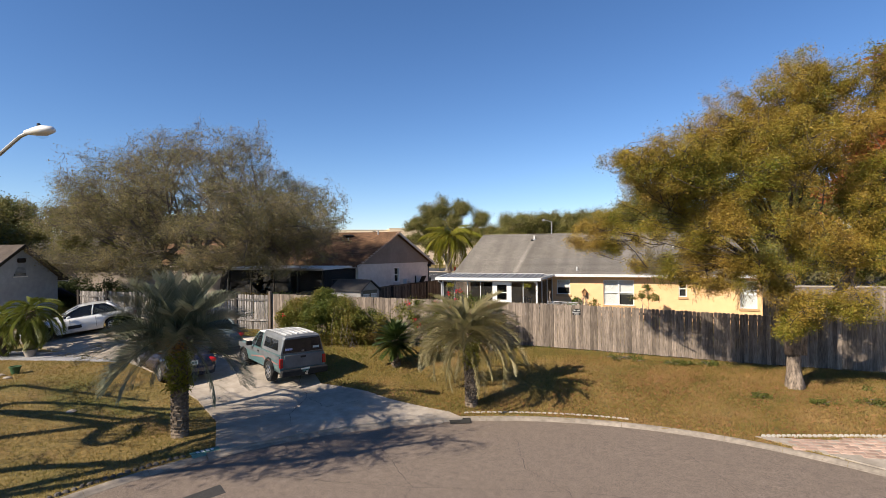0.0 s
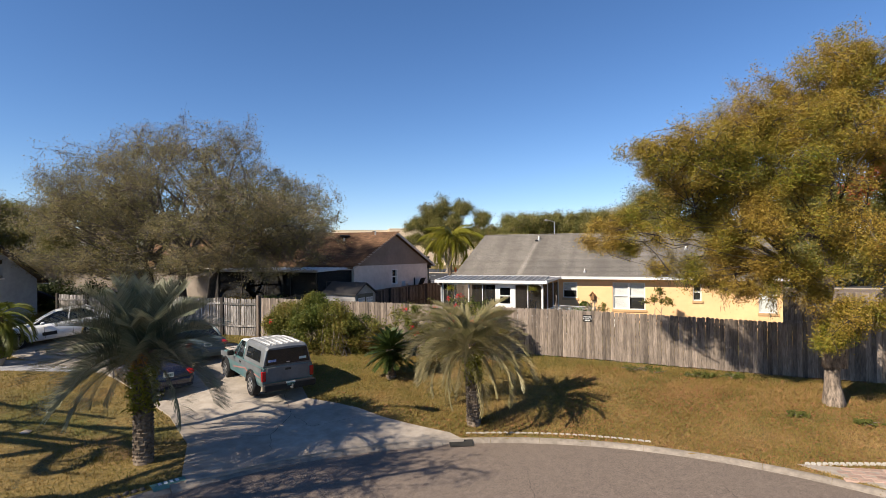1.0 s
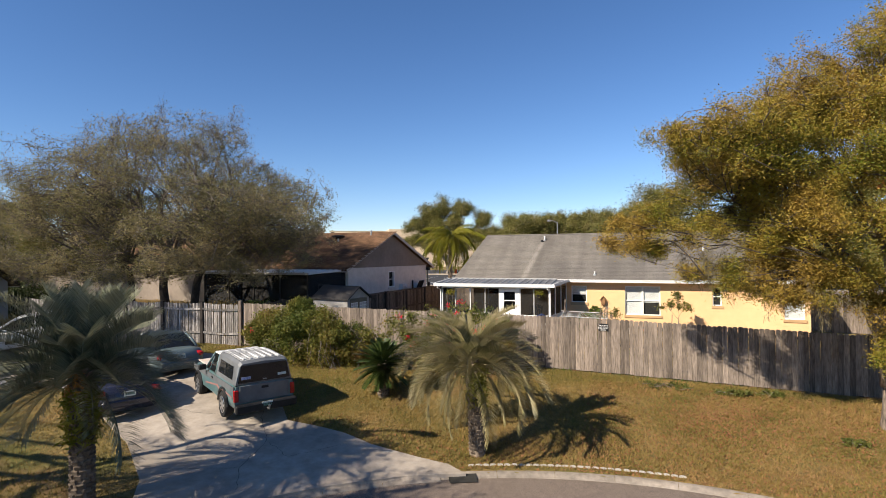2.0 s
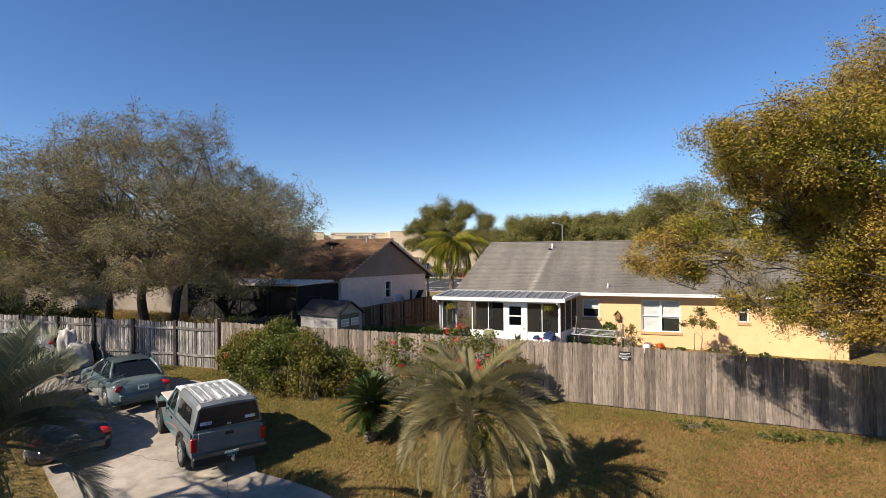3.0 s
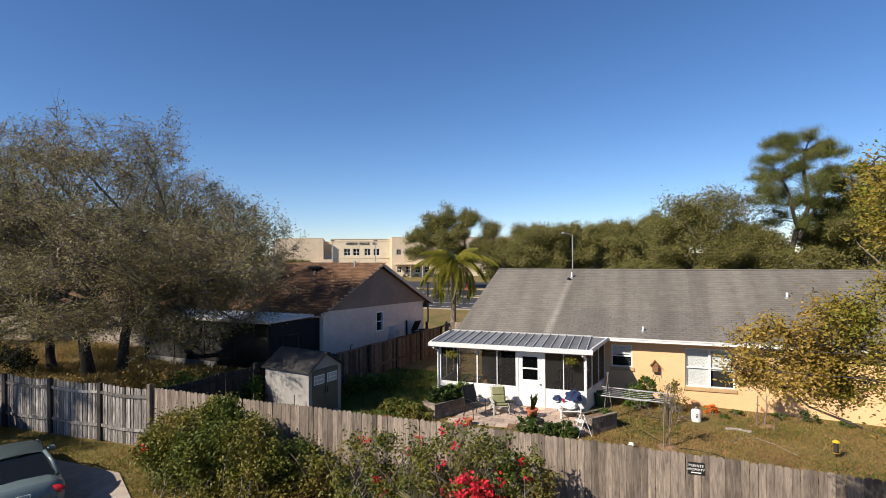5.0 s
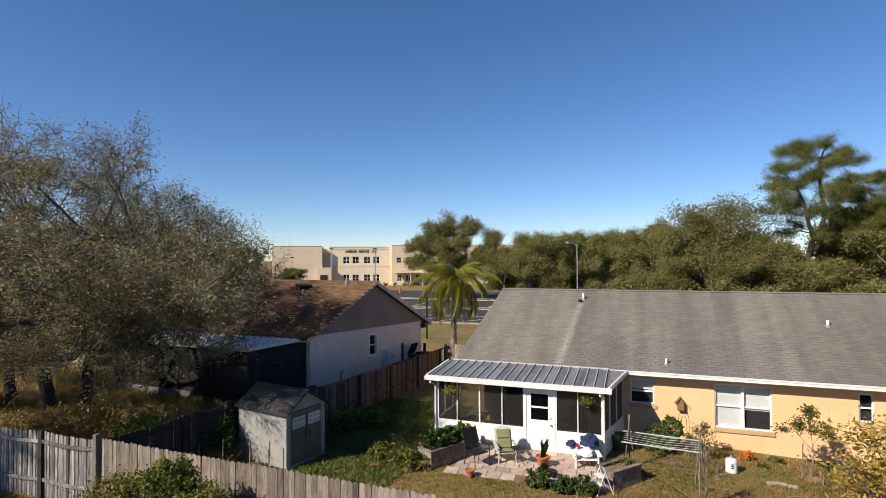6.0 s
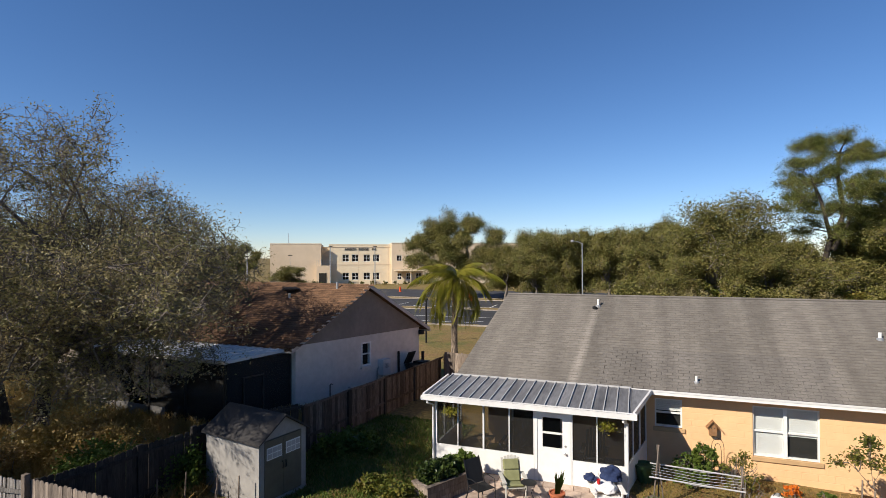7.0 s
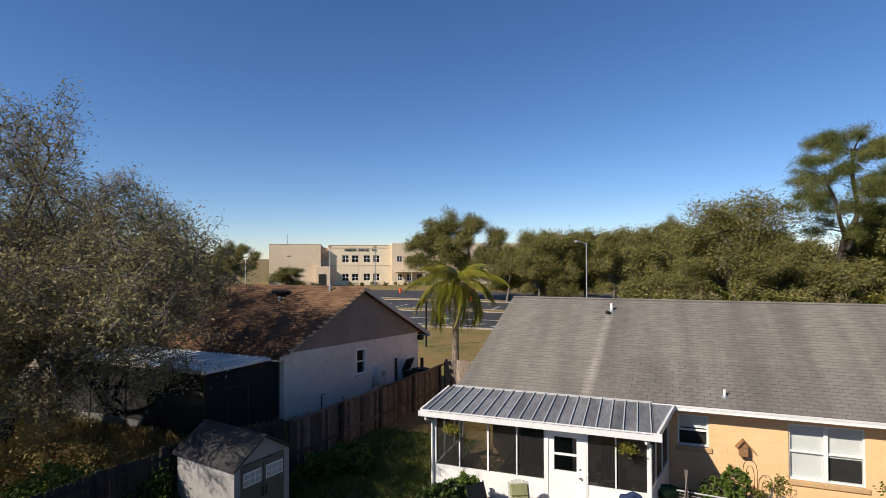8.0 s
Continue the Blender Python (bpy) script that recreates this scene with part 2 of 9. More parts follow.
M_BARK_DARK = pbr("dark_oak_bark", (0.095, 0.076, 0.062), (0.038, 0.032, 0.027), 7, 0.95, 0.8, 26, stretch=(1.6, 1.6, 0.5), big=0.3)
M_BARK_OAK = pbr("grey_twig_bark", (0.17, 0.145, 0.125), (0.075, 0.062, 0.052), 7, 0.95, 0.6, 26, stretch=(1.6, 1.6, 0.5), big=0.3)
M_BARK_LIGHT = pbr("lichen_bark", (0.33, 0.26, 0.20), (0.055, 0.044, 0.035), 9, 0.95, 0.8, 22, stretch=(1.6, 1.6, 0.5), big=0.35)
M_PALM_TRUNK = pbr("palm_trunk", (0.205, 0.16, 0.12), (0.08, 0.062, 0.046), 9, 0.95, 0.7, 30, big=0.3, isl=0.3)
M_BIRD = pbr("brown_birdhouse_wood", (0.30, 0.16, 0.075), (0.17, 0.09, 0.04), 8, 0.85, 0.3, 30)
M_SOIL = pbr("bare_soil", (0.29, 0.175, 0.10), (0.15, 0.09, 0.052), 5, 0.95, 0.5, 40)
M_GLASS = glass("window_glass", (0.02, 0.025, 0.03), 0.95)
M_AUTO_GLASS = glass("car_glass", (0.012, 0.014, 0.016), 0.18, 0.02)
M_SCREEN_DARK = glass("dark_insect_screen", (0.016, 0.015, 0.014), 0.14, 0.85)
M_LANAI_LIGHT = pbr("pale_grey_enamel", (0.55, 0.56, 0.56), (0.46, 0.47, 0.47), 3, 0.5, 0.05, 40)
M_LANAI_WALL = pbr("grey_painted_block", (0.17, 0.165, 0.16), (0.12, 0.115, 0.11), 3, 0.9, 0.2, 40)
M_SCREEN = glass("insect_screen", (0.014, 0.013, 0.012), 0.62, 0.8)
M_LEAF_OAK = foliage("oak_leaf", [(0.11, 0.115, 0.04), (0.19, 0.175, 0.072), (0.275, 0.235, 0.115), (0.36, 0.285, 0.165)], 0.4)
M_LEAF_GOLD = foliage("turning_oak_leaf", [(0.10, 0.14, 0.014), (0.19, 0.18, 0.022), (0.275, 0.20, 0.030), (0.32, 0.205, 0.040), (0.38, 0.255, 0.065)])
M_LEAF_DARK = foliage("evergreen_leaf", [(0.085, 0.097, 0.022), (0.14, 0.138, 0.036), (0.195, 0.172, 0.052), (0.24, 0.19, 0.075)])
M_LEAF_BOUG = foliage("bougainvillea_leaf", [(0.035, 0.062, 0.010), (0.09, 0.108, 0.017), (0.18, 0.155, 0.03), (0.18, 0.10, 0.04)])
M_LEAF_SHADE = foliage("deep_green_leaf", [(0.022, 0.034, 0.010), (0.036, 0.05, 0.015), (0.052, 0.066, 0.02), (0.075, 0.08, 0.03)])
M_LEAF_PINE = foliage("pine_needle", [(0.065, 0.09, 0.02), (0.115, 0.138, 0.03), (0.17, 0.172, 0.042), (0.22, 0.205, 0.06)])
M_LEAF_RUST = foliage("rust_leaf", [(0.12, 0.09, 0.02), (0.20, 0.07, 0.02), (0.28, 0.075, 0.025), (0.20, 0.12, 0.03)])
M_FROND_BLUE = foliage("pindo_frond", [(0.05, 0.072, 0.04), (0.125, 0.145, 0.09), (0.23, 0.235, 0.155), (0.36, 0.34, 0.23)], 0.2, 0.36)
M_FROND_TAN = foliage("sunlit_pindo_frond", [(0.09, 0.095, 0.036), (0.19, 0.175, 0.075), (0.31, 0.265, 0.14), (0.42, 0.35, 0.215)], 0.25, 0.4)
M_FROND_GREEN = foliage("queen_palm_frond", [(0.10, 0.118, 0.014), (0.175, 0.18, 0.020), (0.27, 0.24, 0.032), (0.36, 0.29, 0.06)], 0.4, 0.42)
M_FROND_PYGMY = foliage("date_palm_frond", [(0.05, 0.08, 0.014), (0.10, 0.13, 0.022), (0.17, 0.18, 0.034), (0.26, 0.235, 0.06)], 0.35, 0.42)
M_FROND_DARK = foliage("sago_frond", [(0.025, 0.045, 0.012), (0.045, 0.07, 0.018), (0.07, 0.10, 0.025), (0.09, 0.12, 0.035)], 0.15, 0.35)
M_GARDEN = foliage("garden_leaf", [(0.038, 0.075, 0.010), (0.068, 0.11, 0.016), (0.105, 0.14, 0.024), (0.14, 0.155, 0.04)])
M_LAWN_GREEN = foliage("green_lawn_blade", [(0.10, 0.115, 0.020), (0.155, 0.155, 0.030), (0.21, 0.19, 0.042), (0.27, 0.22, 0.06)])
M_WEED = foliage("lawn_weed", [(0.065, 0.085, 0.016), (0.095, 0.11, 0.022), (0.13, 0.13, 0.032), (0.17, 0.15, 0.045)])
M_MOSS = foliage("spanish_moss", [(0.12, 0.10, 0.06), (0.17, 0.145, 0.085), (0.22, 0.18, 0.11), (0.25, 0.20, 0.12)], 0.3, 0.9)
M_FRUIT = foliage("palm_fruit_stalk", [(0.30, 0.13, 0.03), (0.36, 0.17, 0.04), (0.30, 0.2, 0.06), (0.4, 0.22, 0.06)], 0.1)
M_FLOWER = foliage("red_flower", [(0.45, 0.012, 0.015), (0.60, 0.02, 0.03), (0.55, 0.03, 0.06), (0.65, 0.05, 0.05)], 0.3)
M_ORANGE = foliage("orange_flower", [(0.6, 0.14, 0.01), (0.7, 0.2, 0.02), (0.65, 0.16, 0.02), (0.7, 0.25, 0.03)], 0.3)
M_GRASS_BLADE = foliage("grass_blade", [(0.10, 0.10, 0.020), (0.19, 0.15, 0.036), (0.285, 0.19, 0.062), (0.38, 0.25, 0.105)], 0.3, 0.7)
M_RED_LEAF = foliage("reddish_fallen_leaf", [(0.20, 0.075, 0.04), (0.27, 0.10, 0.055), (0.31, 0.14, 0.08), (0.22, 0.085, 0.045)], 0.1, 0.8)
M_DRY_LEAF = foliage("fallen_leaf", [(0.17, 0.085, 0.036), (0.24, 0.105, 0.045), (0.27, 0.145, 0.065), (0.20, 0.10, 0.04)], 0.1, 0.8)

# ---- building tools ----
def empty(name, loc=(0, 0, 0), rz=0.0, label="", category="", group="", kind=""):
    ob = new(name)
    ob.empty_display_size = 0.2
    ob.matrix_basis = pose(*loc, 0, 0, rz)
    return tagged(ob, label, category, group, kind)


def mesh_of(name, bm, material, smooth=False):
    me = bpy.data.meshes.new(name)
    bm.to_mesh(me)
    bm.free()
    for m in material if isinstance(material, (list, tuple)) else (material,):
        me.materials.append(m)
    if smooth:
        me.polygons.foreach_set("use_smooth", [True] * len(me.polygons))
    return me


def part(name, bm, material, parent=None, label="", smooth=False, kind=""):
    """Links a bmesh as one mesh object, under a thing or a part when parent is given."""
    ob = new(name, mesh_of(name, bm, material, smooth))
    ob.parent = parent
    return tagged(ob, label, kind=kind)


def shared(name, me, parent, m=None):
    """A piece on mesh data that alike pieces share."""
    ob = new(name, me)
    ob.parent = parent
    if m is not None:
        ob.matrix_basis = m
    return ob


def fast_mesh(name, verts, quads, material):
    """A mesh of quads from arrays."""
    me = bpy.data.meshes.new(name)
    verts = np.asarray(verts, dtype=np.float32)
    quads = np.asarray(quads, dtype=np.int32)
    me.vertices.add(len(verts))
    me.vertices.foreach_set("co", verts.ravel())
    me.loops.add(quads.size)
    me.loops.foreach_set("vertex_index", quads.ravel())
    me.polygons.add(len(quads))
    me.polygons.foreach_set("loop_start", np.arange(0, quads.size, quads.shape[1], dtype=np.int32))
    me.update(calc_edges=True)
    me.materials.append(material)
    return me


def box(bm, x0, x1, y0, y1, z0, z1, bevel=0.0, m=None):
    """A box between two corners; m turns it afterwards."""
    made = bmesh.ops.create_cube(bm, size=1.0)["verts"]
    bmesh.ops.scale(bm, vec=(x1 - x0, y1 - y0, z1 - z0), verts=made)
    bmesh.ops.translate(bm, vec=((x0 + x1) / 2, (y0 + y1) / 2, (z0 + z1) / 2), verts=made)
    if bevel:
        edges = list({e for v in made for e in v.link_edges})
        made = [v for v in bmesh.ops.bevel(bm, geom=edges, offset=bevel, segments=1, affect="EDGES", profile=0.5)["verts"]]
    if m is not None:
        bmesh.ops.transform(bm, matrix=m, verts=made)
    return made


def boxed(x0, x1, y0, y1, z0, z1, bevel=0.0, m=None):
    bm = bmesh.new()
    box(bm, x0, x1, y0, y1, z0, z1, bevel, m)
    return bm


def tube(bm, pts, radii, n=8, cap=True):
    """A round bar along points, with a radius at each."""
    pts = [Vector(p) for p in pts]
    rings = []
    side = None
    for i, p in enumerate(pts):
        d = (pts[min(i + 1, len(pts) - 1)] - pts[max(i - 1, 0)]).normalized()
        if side is None:
            side = d.orthogonal().normalized()
        side = (side - d * side.dot(d)).normalized()
        up = d.cross(side)
        r = radii[i] if isinstance(radii, (list, tuple)) else radii
        rings.append([bm.verts.new(p + (side * math.cos(2 * math.pi * k / n) + up * math.sin(2 * math.pi * k / n)) * r) for k in range(n)])
    for a, b in zip(rings, rings[1:]):
        for k in range(n):
            bm.faces.new((a[k], a[(k + 1) % n], b[(k + 1) % n], b[k]))
    if cap:
        bm.faces.new(rings[0][::-1])
        bm.faces.new(rings[-1])
    return bm


def tubed(pts, radii, n=8):
    return tube(bmesh.new(), pts, radii, n)


def lathe(bm, profile, n=20, centre=(0, 0, 0), axis="z"):
    """Turns a profile of (radius, height) about an axis."""
    c = Vector(centre)
    rings = []
    for r, h in profile:
        ring = []
        for k in range(n):
            a = 2 * math.pi * k / n
            p = Vector((r * math.cos(a), r * math.sin(a), h))
            if axis == "x":
                p = Vector((h, p.x, p.y))
            elif axis == "y":
                p = Vector((p.x, h, p.y))
            ring.append(bm.verts.new(c + p))
        rings.append(ring)
    for a, b in zip(rings, rings[1:]):
        for k in range(n):
            bm.faces.new((a[k], a[(k + 1) % n], b[(k + 1) % n], b[k]))
    bm.faces.new(rings[0][::-1])
    bm.faces.new(rings[-1])
    bmesh.ops.recalc_face_normals(bm, faces=bm.faces)
    return bm


def prism(bm, outline, y0, y1, m=None):
    """An outline of (x, z) pushed out from y0 to y1."""
    a = [bm.verts.new((x, y0, z)) for x, z in outline]
    b = [bm.verts.new((x, y1, z)) for x, z in outline]
    n = len(outline)
    bm.faces.new(a)
    bm.faces.new(b[::-1])
    for i in range(n):
        bm.faces.new((a[i], b[i], b[(i + 1) % n], a[(i + 1) % n]))
    bmesh.ops.recalc_face_normals(bm, faces=bm.faces)
    if m is not None:
        bmesh.ops.transform(bm, matrix=m, verts=a + b)
    return bm


def holed_wall(x0, x1, z0, z1, y0, y1, holes):
    """A wall along x with rectangular openings (x0, x1, z0, z1) through it."""
    bm = bmesh.new()
    xs = sorted({x0, x1, *[h[0] for h in holes], *[h[1] for h in holes]})
    for a, b in zip(xs, xs[1:]):
        cuts = sorted((h[2], h[3]) for h in holes if h[0] <= a + 1e-6 and h[1] >= b - 1e-6)
        low = z0
        for c, d in cuts:
            if c > low:
                box(bm, a, b, y0, y1, low, c)
            low = d
        if low < z1:
            box(bm, a, b, y0, y1, low, z1)
    bmesh.ops.remove_doubles(bm, verts=bm.verts, dist=0.0005)
    return bm


KERB_C, KERB_R = (0.94, -26.89), 10.54
KZ = -0.15          # level of the road and its kerb against the datum of their profiles
LOT_X, LOT_Z = (-16.0, -3.0, 0.0, 6.0, 10.0), (0.56, 0.43, 0.38, 0.18, 0.14)       # the lots fall from west to east


def ramp01(x, a, b):
    u = np.clip((x - a) / (b - a), 0.0, 1.0)
    return u * u * (3 - 2 * u)


def np_ground(x, y):
    """Heights of the ground and distances from the kerb: the turning circle lies low, the lots rise from it to the yards."""
    d = np.hypot(x - KERB_C[0], y - KERB_C[1]) - KERB_R
    a = np.clip(d / 6.3, 0, 1)
    b = np.maximum(np.maximum(0.2 * a, 0.45 * ramp01(x, -10.0, -17.0)), np.clip((y + 19.5) / 9.3, 0, 1))
    west = ramp01(x, -4.5, -9.0)
    u = a * (1 - west) + b * west
    u = 0.5 * u * u * (3 - 2 * u) + 0.5 * u
    z = -0.48 + (np.interp(x, LOT_X, LOT_Z) + 0.48) * u + 0.10 * np.clip((y + 10) / 8, 0, 1)
    w = np.clip((y - 12) / 25, 0, 1)
    return z * (1 - w) + 0.1 * w, d


def ground_z(x, y):
    return float(np_ground(x, y)[0])


def on_ground(x, y, dz=0.0):
    return (x, y, ground_z(x, y) + dz)

# ---- ground, road, kerb, drives ----
def lawn_material():
    m = pbr("lawn", (0.285, 0.196, 0.068), (0.088, 0.068, 0.023), 6.5, 0.95, 0.9, 55, big=0.0)
    nt = m.node_tree
    L = nt.links.new
    b = nt.nodes["Principled BSDF"]
    base = b.inputs["Base Color"].links[0].from_socket
    tc = nt.nodes.new("ShaderNodeTexCoord")

    def patches(scale, low, high, colour, source, amount):
        n = nt.nodes.new("ShaderNodeTexNoise")
        n.inputs["Scale"].default_value, n.inputs["Detail"].default_value = scale, 5.0
        L(tc.outputs["Object"], n.inputs["Vector"])
        r = nt.nodes.new("ShaderNodeMapRange")
        r.inputs["From Min"].default_value, r.inputs["From Max"].default_value = low, high
        r.inputs["To Max"].default_value = amount
        L(n.outputs["Fac"], r.inputs["Value"])
        x = nt.nodes.new("ShaderNodeMix")
        x.data_type = "RGBA"
        L(r.outputs[0], x.inputs["Factor"])
        L(source, x.inputs["A"])
        x.inputs["B"].default_value = (*colour, 1)
        return x.outputs["Result"]

    c = patches(0.33, 0.5, 0.68, (0.085, 0.098, 0.020), base, 0.75)
    c = patches(0.55, 0.55, 0.72, (0.20, 0.105, 0.05), c, 0.7)
    c = patches(6.0, 0.58, 0.75, (0.085, 0.075, 0.035), c, 0.8)
    L(c, b.inputs["Base Color"])
    return m


M_LAWN = lawn_material()


def sheet(name, xs, ys, height, material):
    vs = [(x, y, height(x, y)) for y in ys for x in xs]
    nx = len(xs)
    qs = [(j * nx + i, j * nx + i + 1, (j + 1) * nx + i + 1, (j + 1) * nx + i) for j in range(len(ys) - 1) for i in range(nx - 1)]
    me = fast_mesh(name, vs, qs, material)
    me.polygons.foreach_set("use_smooth", [True] * len(me.polygons))
    return new(name, me)


def sheet_height(x, y):
    z = ground_z(x, y)
    d = math.hypot(x - KERB_C[0], y - KERB_C[1]) - KERB_R
    z -= 0.16 * max(0.0, min(1.0, (0.02 - d) / 0.12))
    if y < -36 and abs(x - 3) < 5:
        z = min(z, -0.65)
    if d > 0.8:
        z += 0.025 * noise.noise((x * 0.7, y * 0.7, 3.0))
    return z


near = [i * 0.4 for i in range(-88, -30)] + [-12.0 + i * 0.2 for i in range(0, 120)] + [i * 0.4 for i in range(30, 51)]
far_l = [-2500, -900, -400, -220, -140, -100, -75, -60, -50, -42]
far_r = [25, 32, 42, 60, 90, 140, 240, 500, 1000, 2500]
ysn = [i * 0.4 for i in range(-100, -70)] + [-28.0 + i * 0.2 for i in range(0, 70)] + [i * 0.4 for i in range(-35, 31)]
ground = sheet("ground", far_l + near + far_r, [-1500, -500, -200, -100, -60] + ysn + [14, 17, 21, 26, 32, 40, 60, 90, 130, 180, 260, 400, 800, 2500], sheet_height, M_LAWN)
tagged(ground, "patchy yellow-green lawn rising gently from the kerb", "ground", kind="structure")


def ring(bm, profile, a0, a1, n):
    """Sweeps (radius offset, height) about the turning circle between two angles in degrees."""
    rows = []
    for i in range(n + 1):
        a = radians(a0 + (a1 - a0) * i / n)
        rows.append([bm.verts.new((KERB_C[0] + (KERB_R + o) * math.cos(a), KERB_C[1] + (KERB_R + o) * math.sin(a), z + KZ)) for o, z in profile])
    for p, q in zip(rows, rows[1:]):
        for k in range(len(profile) - 1):
            bm.faces.new((p[k], q[k], q[k + 1], p[k + 1]))


# road: the turning circle and the street that leads away behind
bm = bmesh.new()
c0 = bm.verts.new((KERB_C[0], KERB_C[1], -0.37 + KZ))
last = None
first = None
for i in range(96):
    a = 2 * math.pi * i / 96
    v = bm.verts.new((KERB_C[0] + (KERB_R - 0.06) * math.cos(a), KERB_C[1] + (KERB_R - 0.06) * math.sin(a), -0.40 + KZ))
    if last:
        bm.faces.new((c0, last, v))
    first = first or v
    last = v
bm.faces.new((c0, last, first))
box(bm, -1.5, 7.5, -90, -36.0, -0.8, -0.404 + KZ)
road = part("road", bm, M_ASPHALT)
tagged(road, "worn grey-brown asphalt turning circle with cracks", "road", kind="structure")
# asphalt patch
bm = bmesh.new()
for p in ((-7.56, -24.45), (-5.95, -24.23), (-6.26, -23.32), (-6.94, -22.84)):
    bm.verts.new((p[0], p[1], -0.394 + KZ))
bm.faces.new(bm.verts)
if bm.faces[:][0].normal.z < 0:
    bmesh.ops.reverse_faces(bm, faces=bm.faces)
patch = part("trim_asphalt_patch", bm, M_PATCH)
tagged(patch, "dark square asphalt repair patch in the road", "patch", kind="structure")
# rolled kerb, in cast lengths with joints
kerb = empty("kerb", label="low rolled concrete kerb round the turning circle", category="kerb", kind="structure")
prof = [(-0.09, -0.415), (-0.08, -0.393), (-0.04, -0.375), (0.01, -0.340), (0.06, -0.322), (0.11, -0.318), (0.15, -0.324), (0.16, -0.48)]
flush = [(-0.16, -0.415), (-0.15, -0.393), (-0.06, -0.360), (0.02, -0.315), (0.06, -0.295), (0.12, -0.288), (0.155, -0.288), (0.16, -0.48)]
for i in range(26):
    a0 = 20 + i * 6.9
    bm = bmesh.new()
    ring(bm, flush if 14 <= i <= 18 else prof, a0 + 0.02, a0 + 6.88, 8)
    part("kerb_length", bm, M_KERB, kerb, smooth=False)


def draped(name, outline, dz, material, step=0.35, label="", category=""):
    """A slab whose top follows the ground inside an outline."""
    xs = [p[0] for p in outline]
    ys = [p[1] for p in outline]
    bm = bmesh.new()
    vs = [bm.verts.new((x, y, 0)) for x, y in outline]
    bm.faces.new(vs)
    for axis, lo, hi in (("x", min(xs), max(xs)), ("y", min(ys), max(ys))):
        k = lo + step
        while k < hi:
            bmesh.ops.bisect_plane(bm, geom=bm.verts[:] + bm.edges[:] + bm.faces[:], plane_co=(k, k, 0), plane_no=(1, 0, 0) if axis == "x" else (0, 1, 0))
            k += step
    bmesh.ops.recalc_face_normals(bm, faces=bm.faces)
    if bm.faces[:][0].normal.z < 0:
        bmesh.ops.reverse_faces(bm, faces=bm.faces)
    for v in bm.verts:
        v.co.z = ground_z(v.co.x, v.co.y) + dz
    ext = bmesh.ops.extrude_face_region(bm, geom=bm.faces[:])
    bmesh.ops.translate(bm, vec=(0, 0, -0.16), verts=[g for g in ext["geom"] if isinstance(g, bmesh.types.BMVert)])
    bmesh.ops.recalc_face_normals(bm, faces=bm.faces)
    ob = part(name, bm, material)
    return tagged(ob, label, category, kind="structure")


DRIVE = [(-3.24, -17.27), (-3.74, -16.99), (-5.80, -16.81), (-6.68, -16.55), (-8.65, -16.19), (-10.77, -13.95), (-14.68, -11.70), (-28.02, -11.48), (-30.11, -13.90), (-23.20, -15.15), (-18.03, -15.89), (-13.97, -17.41), (-11.88, -18.40), (-9.80, -19.83), (-8.49, -21.29), (-8.13, -21.52), (-6.94, -19.86), (-5.77, -18.75), (-4.48, -17.83)]
drive = draped("driveway", DRIVE, 0.042, M_CONC, 0.4, "pale cracked concrete driveway fanning out to the kerb", "driveway")
PAVED = [(4.37, -16.50), (5.76, -16.47), (7.52, -16.09), (9.47, -16.19), (11.90, -17.87), (10.26, -21.16), (9.18, -20.16), (7.19, -18.22), (5.80, -17.33)]
GRAVEL_P = [(-24.58, -17.48), (-19.79, -16.34), (-17.35, -15.86), (-18.17, -15.52), (-22.71, -15.25), (-25.63, -15.93)]
paved = draped("pavement", PAVED, 0.03, M_CONC, 0.4, "drive apron of concrete set with red pavers", "apron")


def crack(points, w, dz, material, seed):
    """A thin crooked dark line along the points, as a strip just above the slab."""
    r = random.Random(seed)
    pts = []
    for (x0, y0), (x1, y1) in zip(points, points[1:]):
        n = max(2, int(math.hypot(x1 - x0, y1 - y0) / 0.16))
        pts += [(x0 + (x1 - x0) * i / n + r.uniform(-0.035, 0.035), y0 + (y1 - y0) * i / n + r.uniform(-0.035, 0.035)) for i in range(n)]
    bm = bmesh.new()
    last = None
    for i, (x, y) in enumerate(pts):
        k = w * r.uniform(0.4, 1.0)
        z = dz(x, y)
        j = pts[min(i + 1, len(pts) - 1)] if i + 1 < len(pts) else (x, y)
        h = pts[i - 1] if i else (x, y)
        dx, dy = j[0] - h[0], j[1] - h[1]
        d = math.hypot(dx, dy) or 1.0
        pair = [bm.verts.new((x - dy / d * k, y + dx / d * k, z)), bm.verts.new((x + dy / d * k, y - dx / d * k, z))]
        if last:
            bm.faces.new((last[0], last[1], pair[1], pair[0]))
        last = pair
    bmesh.ops.recalc_face_normals(bm, faces=bm.faces)
    ob = part("trim_crack", bm, material)
    return tagged(ob, "thin dark crack in the paving", "crack", kind="structure")


slab = lambda x, y: ground_z(x, y) + 0.047
M_CRACK = pbr("crack_fill", (0.06, 0.052, 0.045), (0.035, 0.03, 0.026), 9, 0.95, 0)
for i, pts in enumerate((((-10.02, -15.40), (-9.48, -16.21), (-8.42, -17.38), (-8.14, -18.71), (-7.34, -19.70)), ((-14.05, -16.14), (-11.71, -16.38), (-9.48, -16.21)), ((-8.14, -18.71), (-9.93, -19.32)), ((-6.45, -17.11), (-7.38, -18.01), (-8.42, -17.38)), ((-16.78, -13.61), (-14.80, -15.02), (-14.15, -16.66)), ((-11.85, -14.65), (-13.29, -13.95), (-14.31, -12.77)))):
    crack(pts, 0.007, slab, M_CRACK, 70 + i)
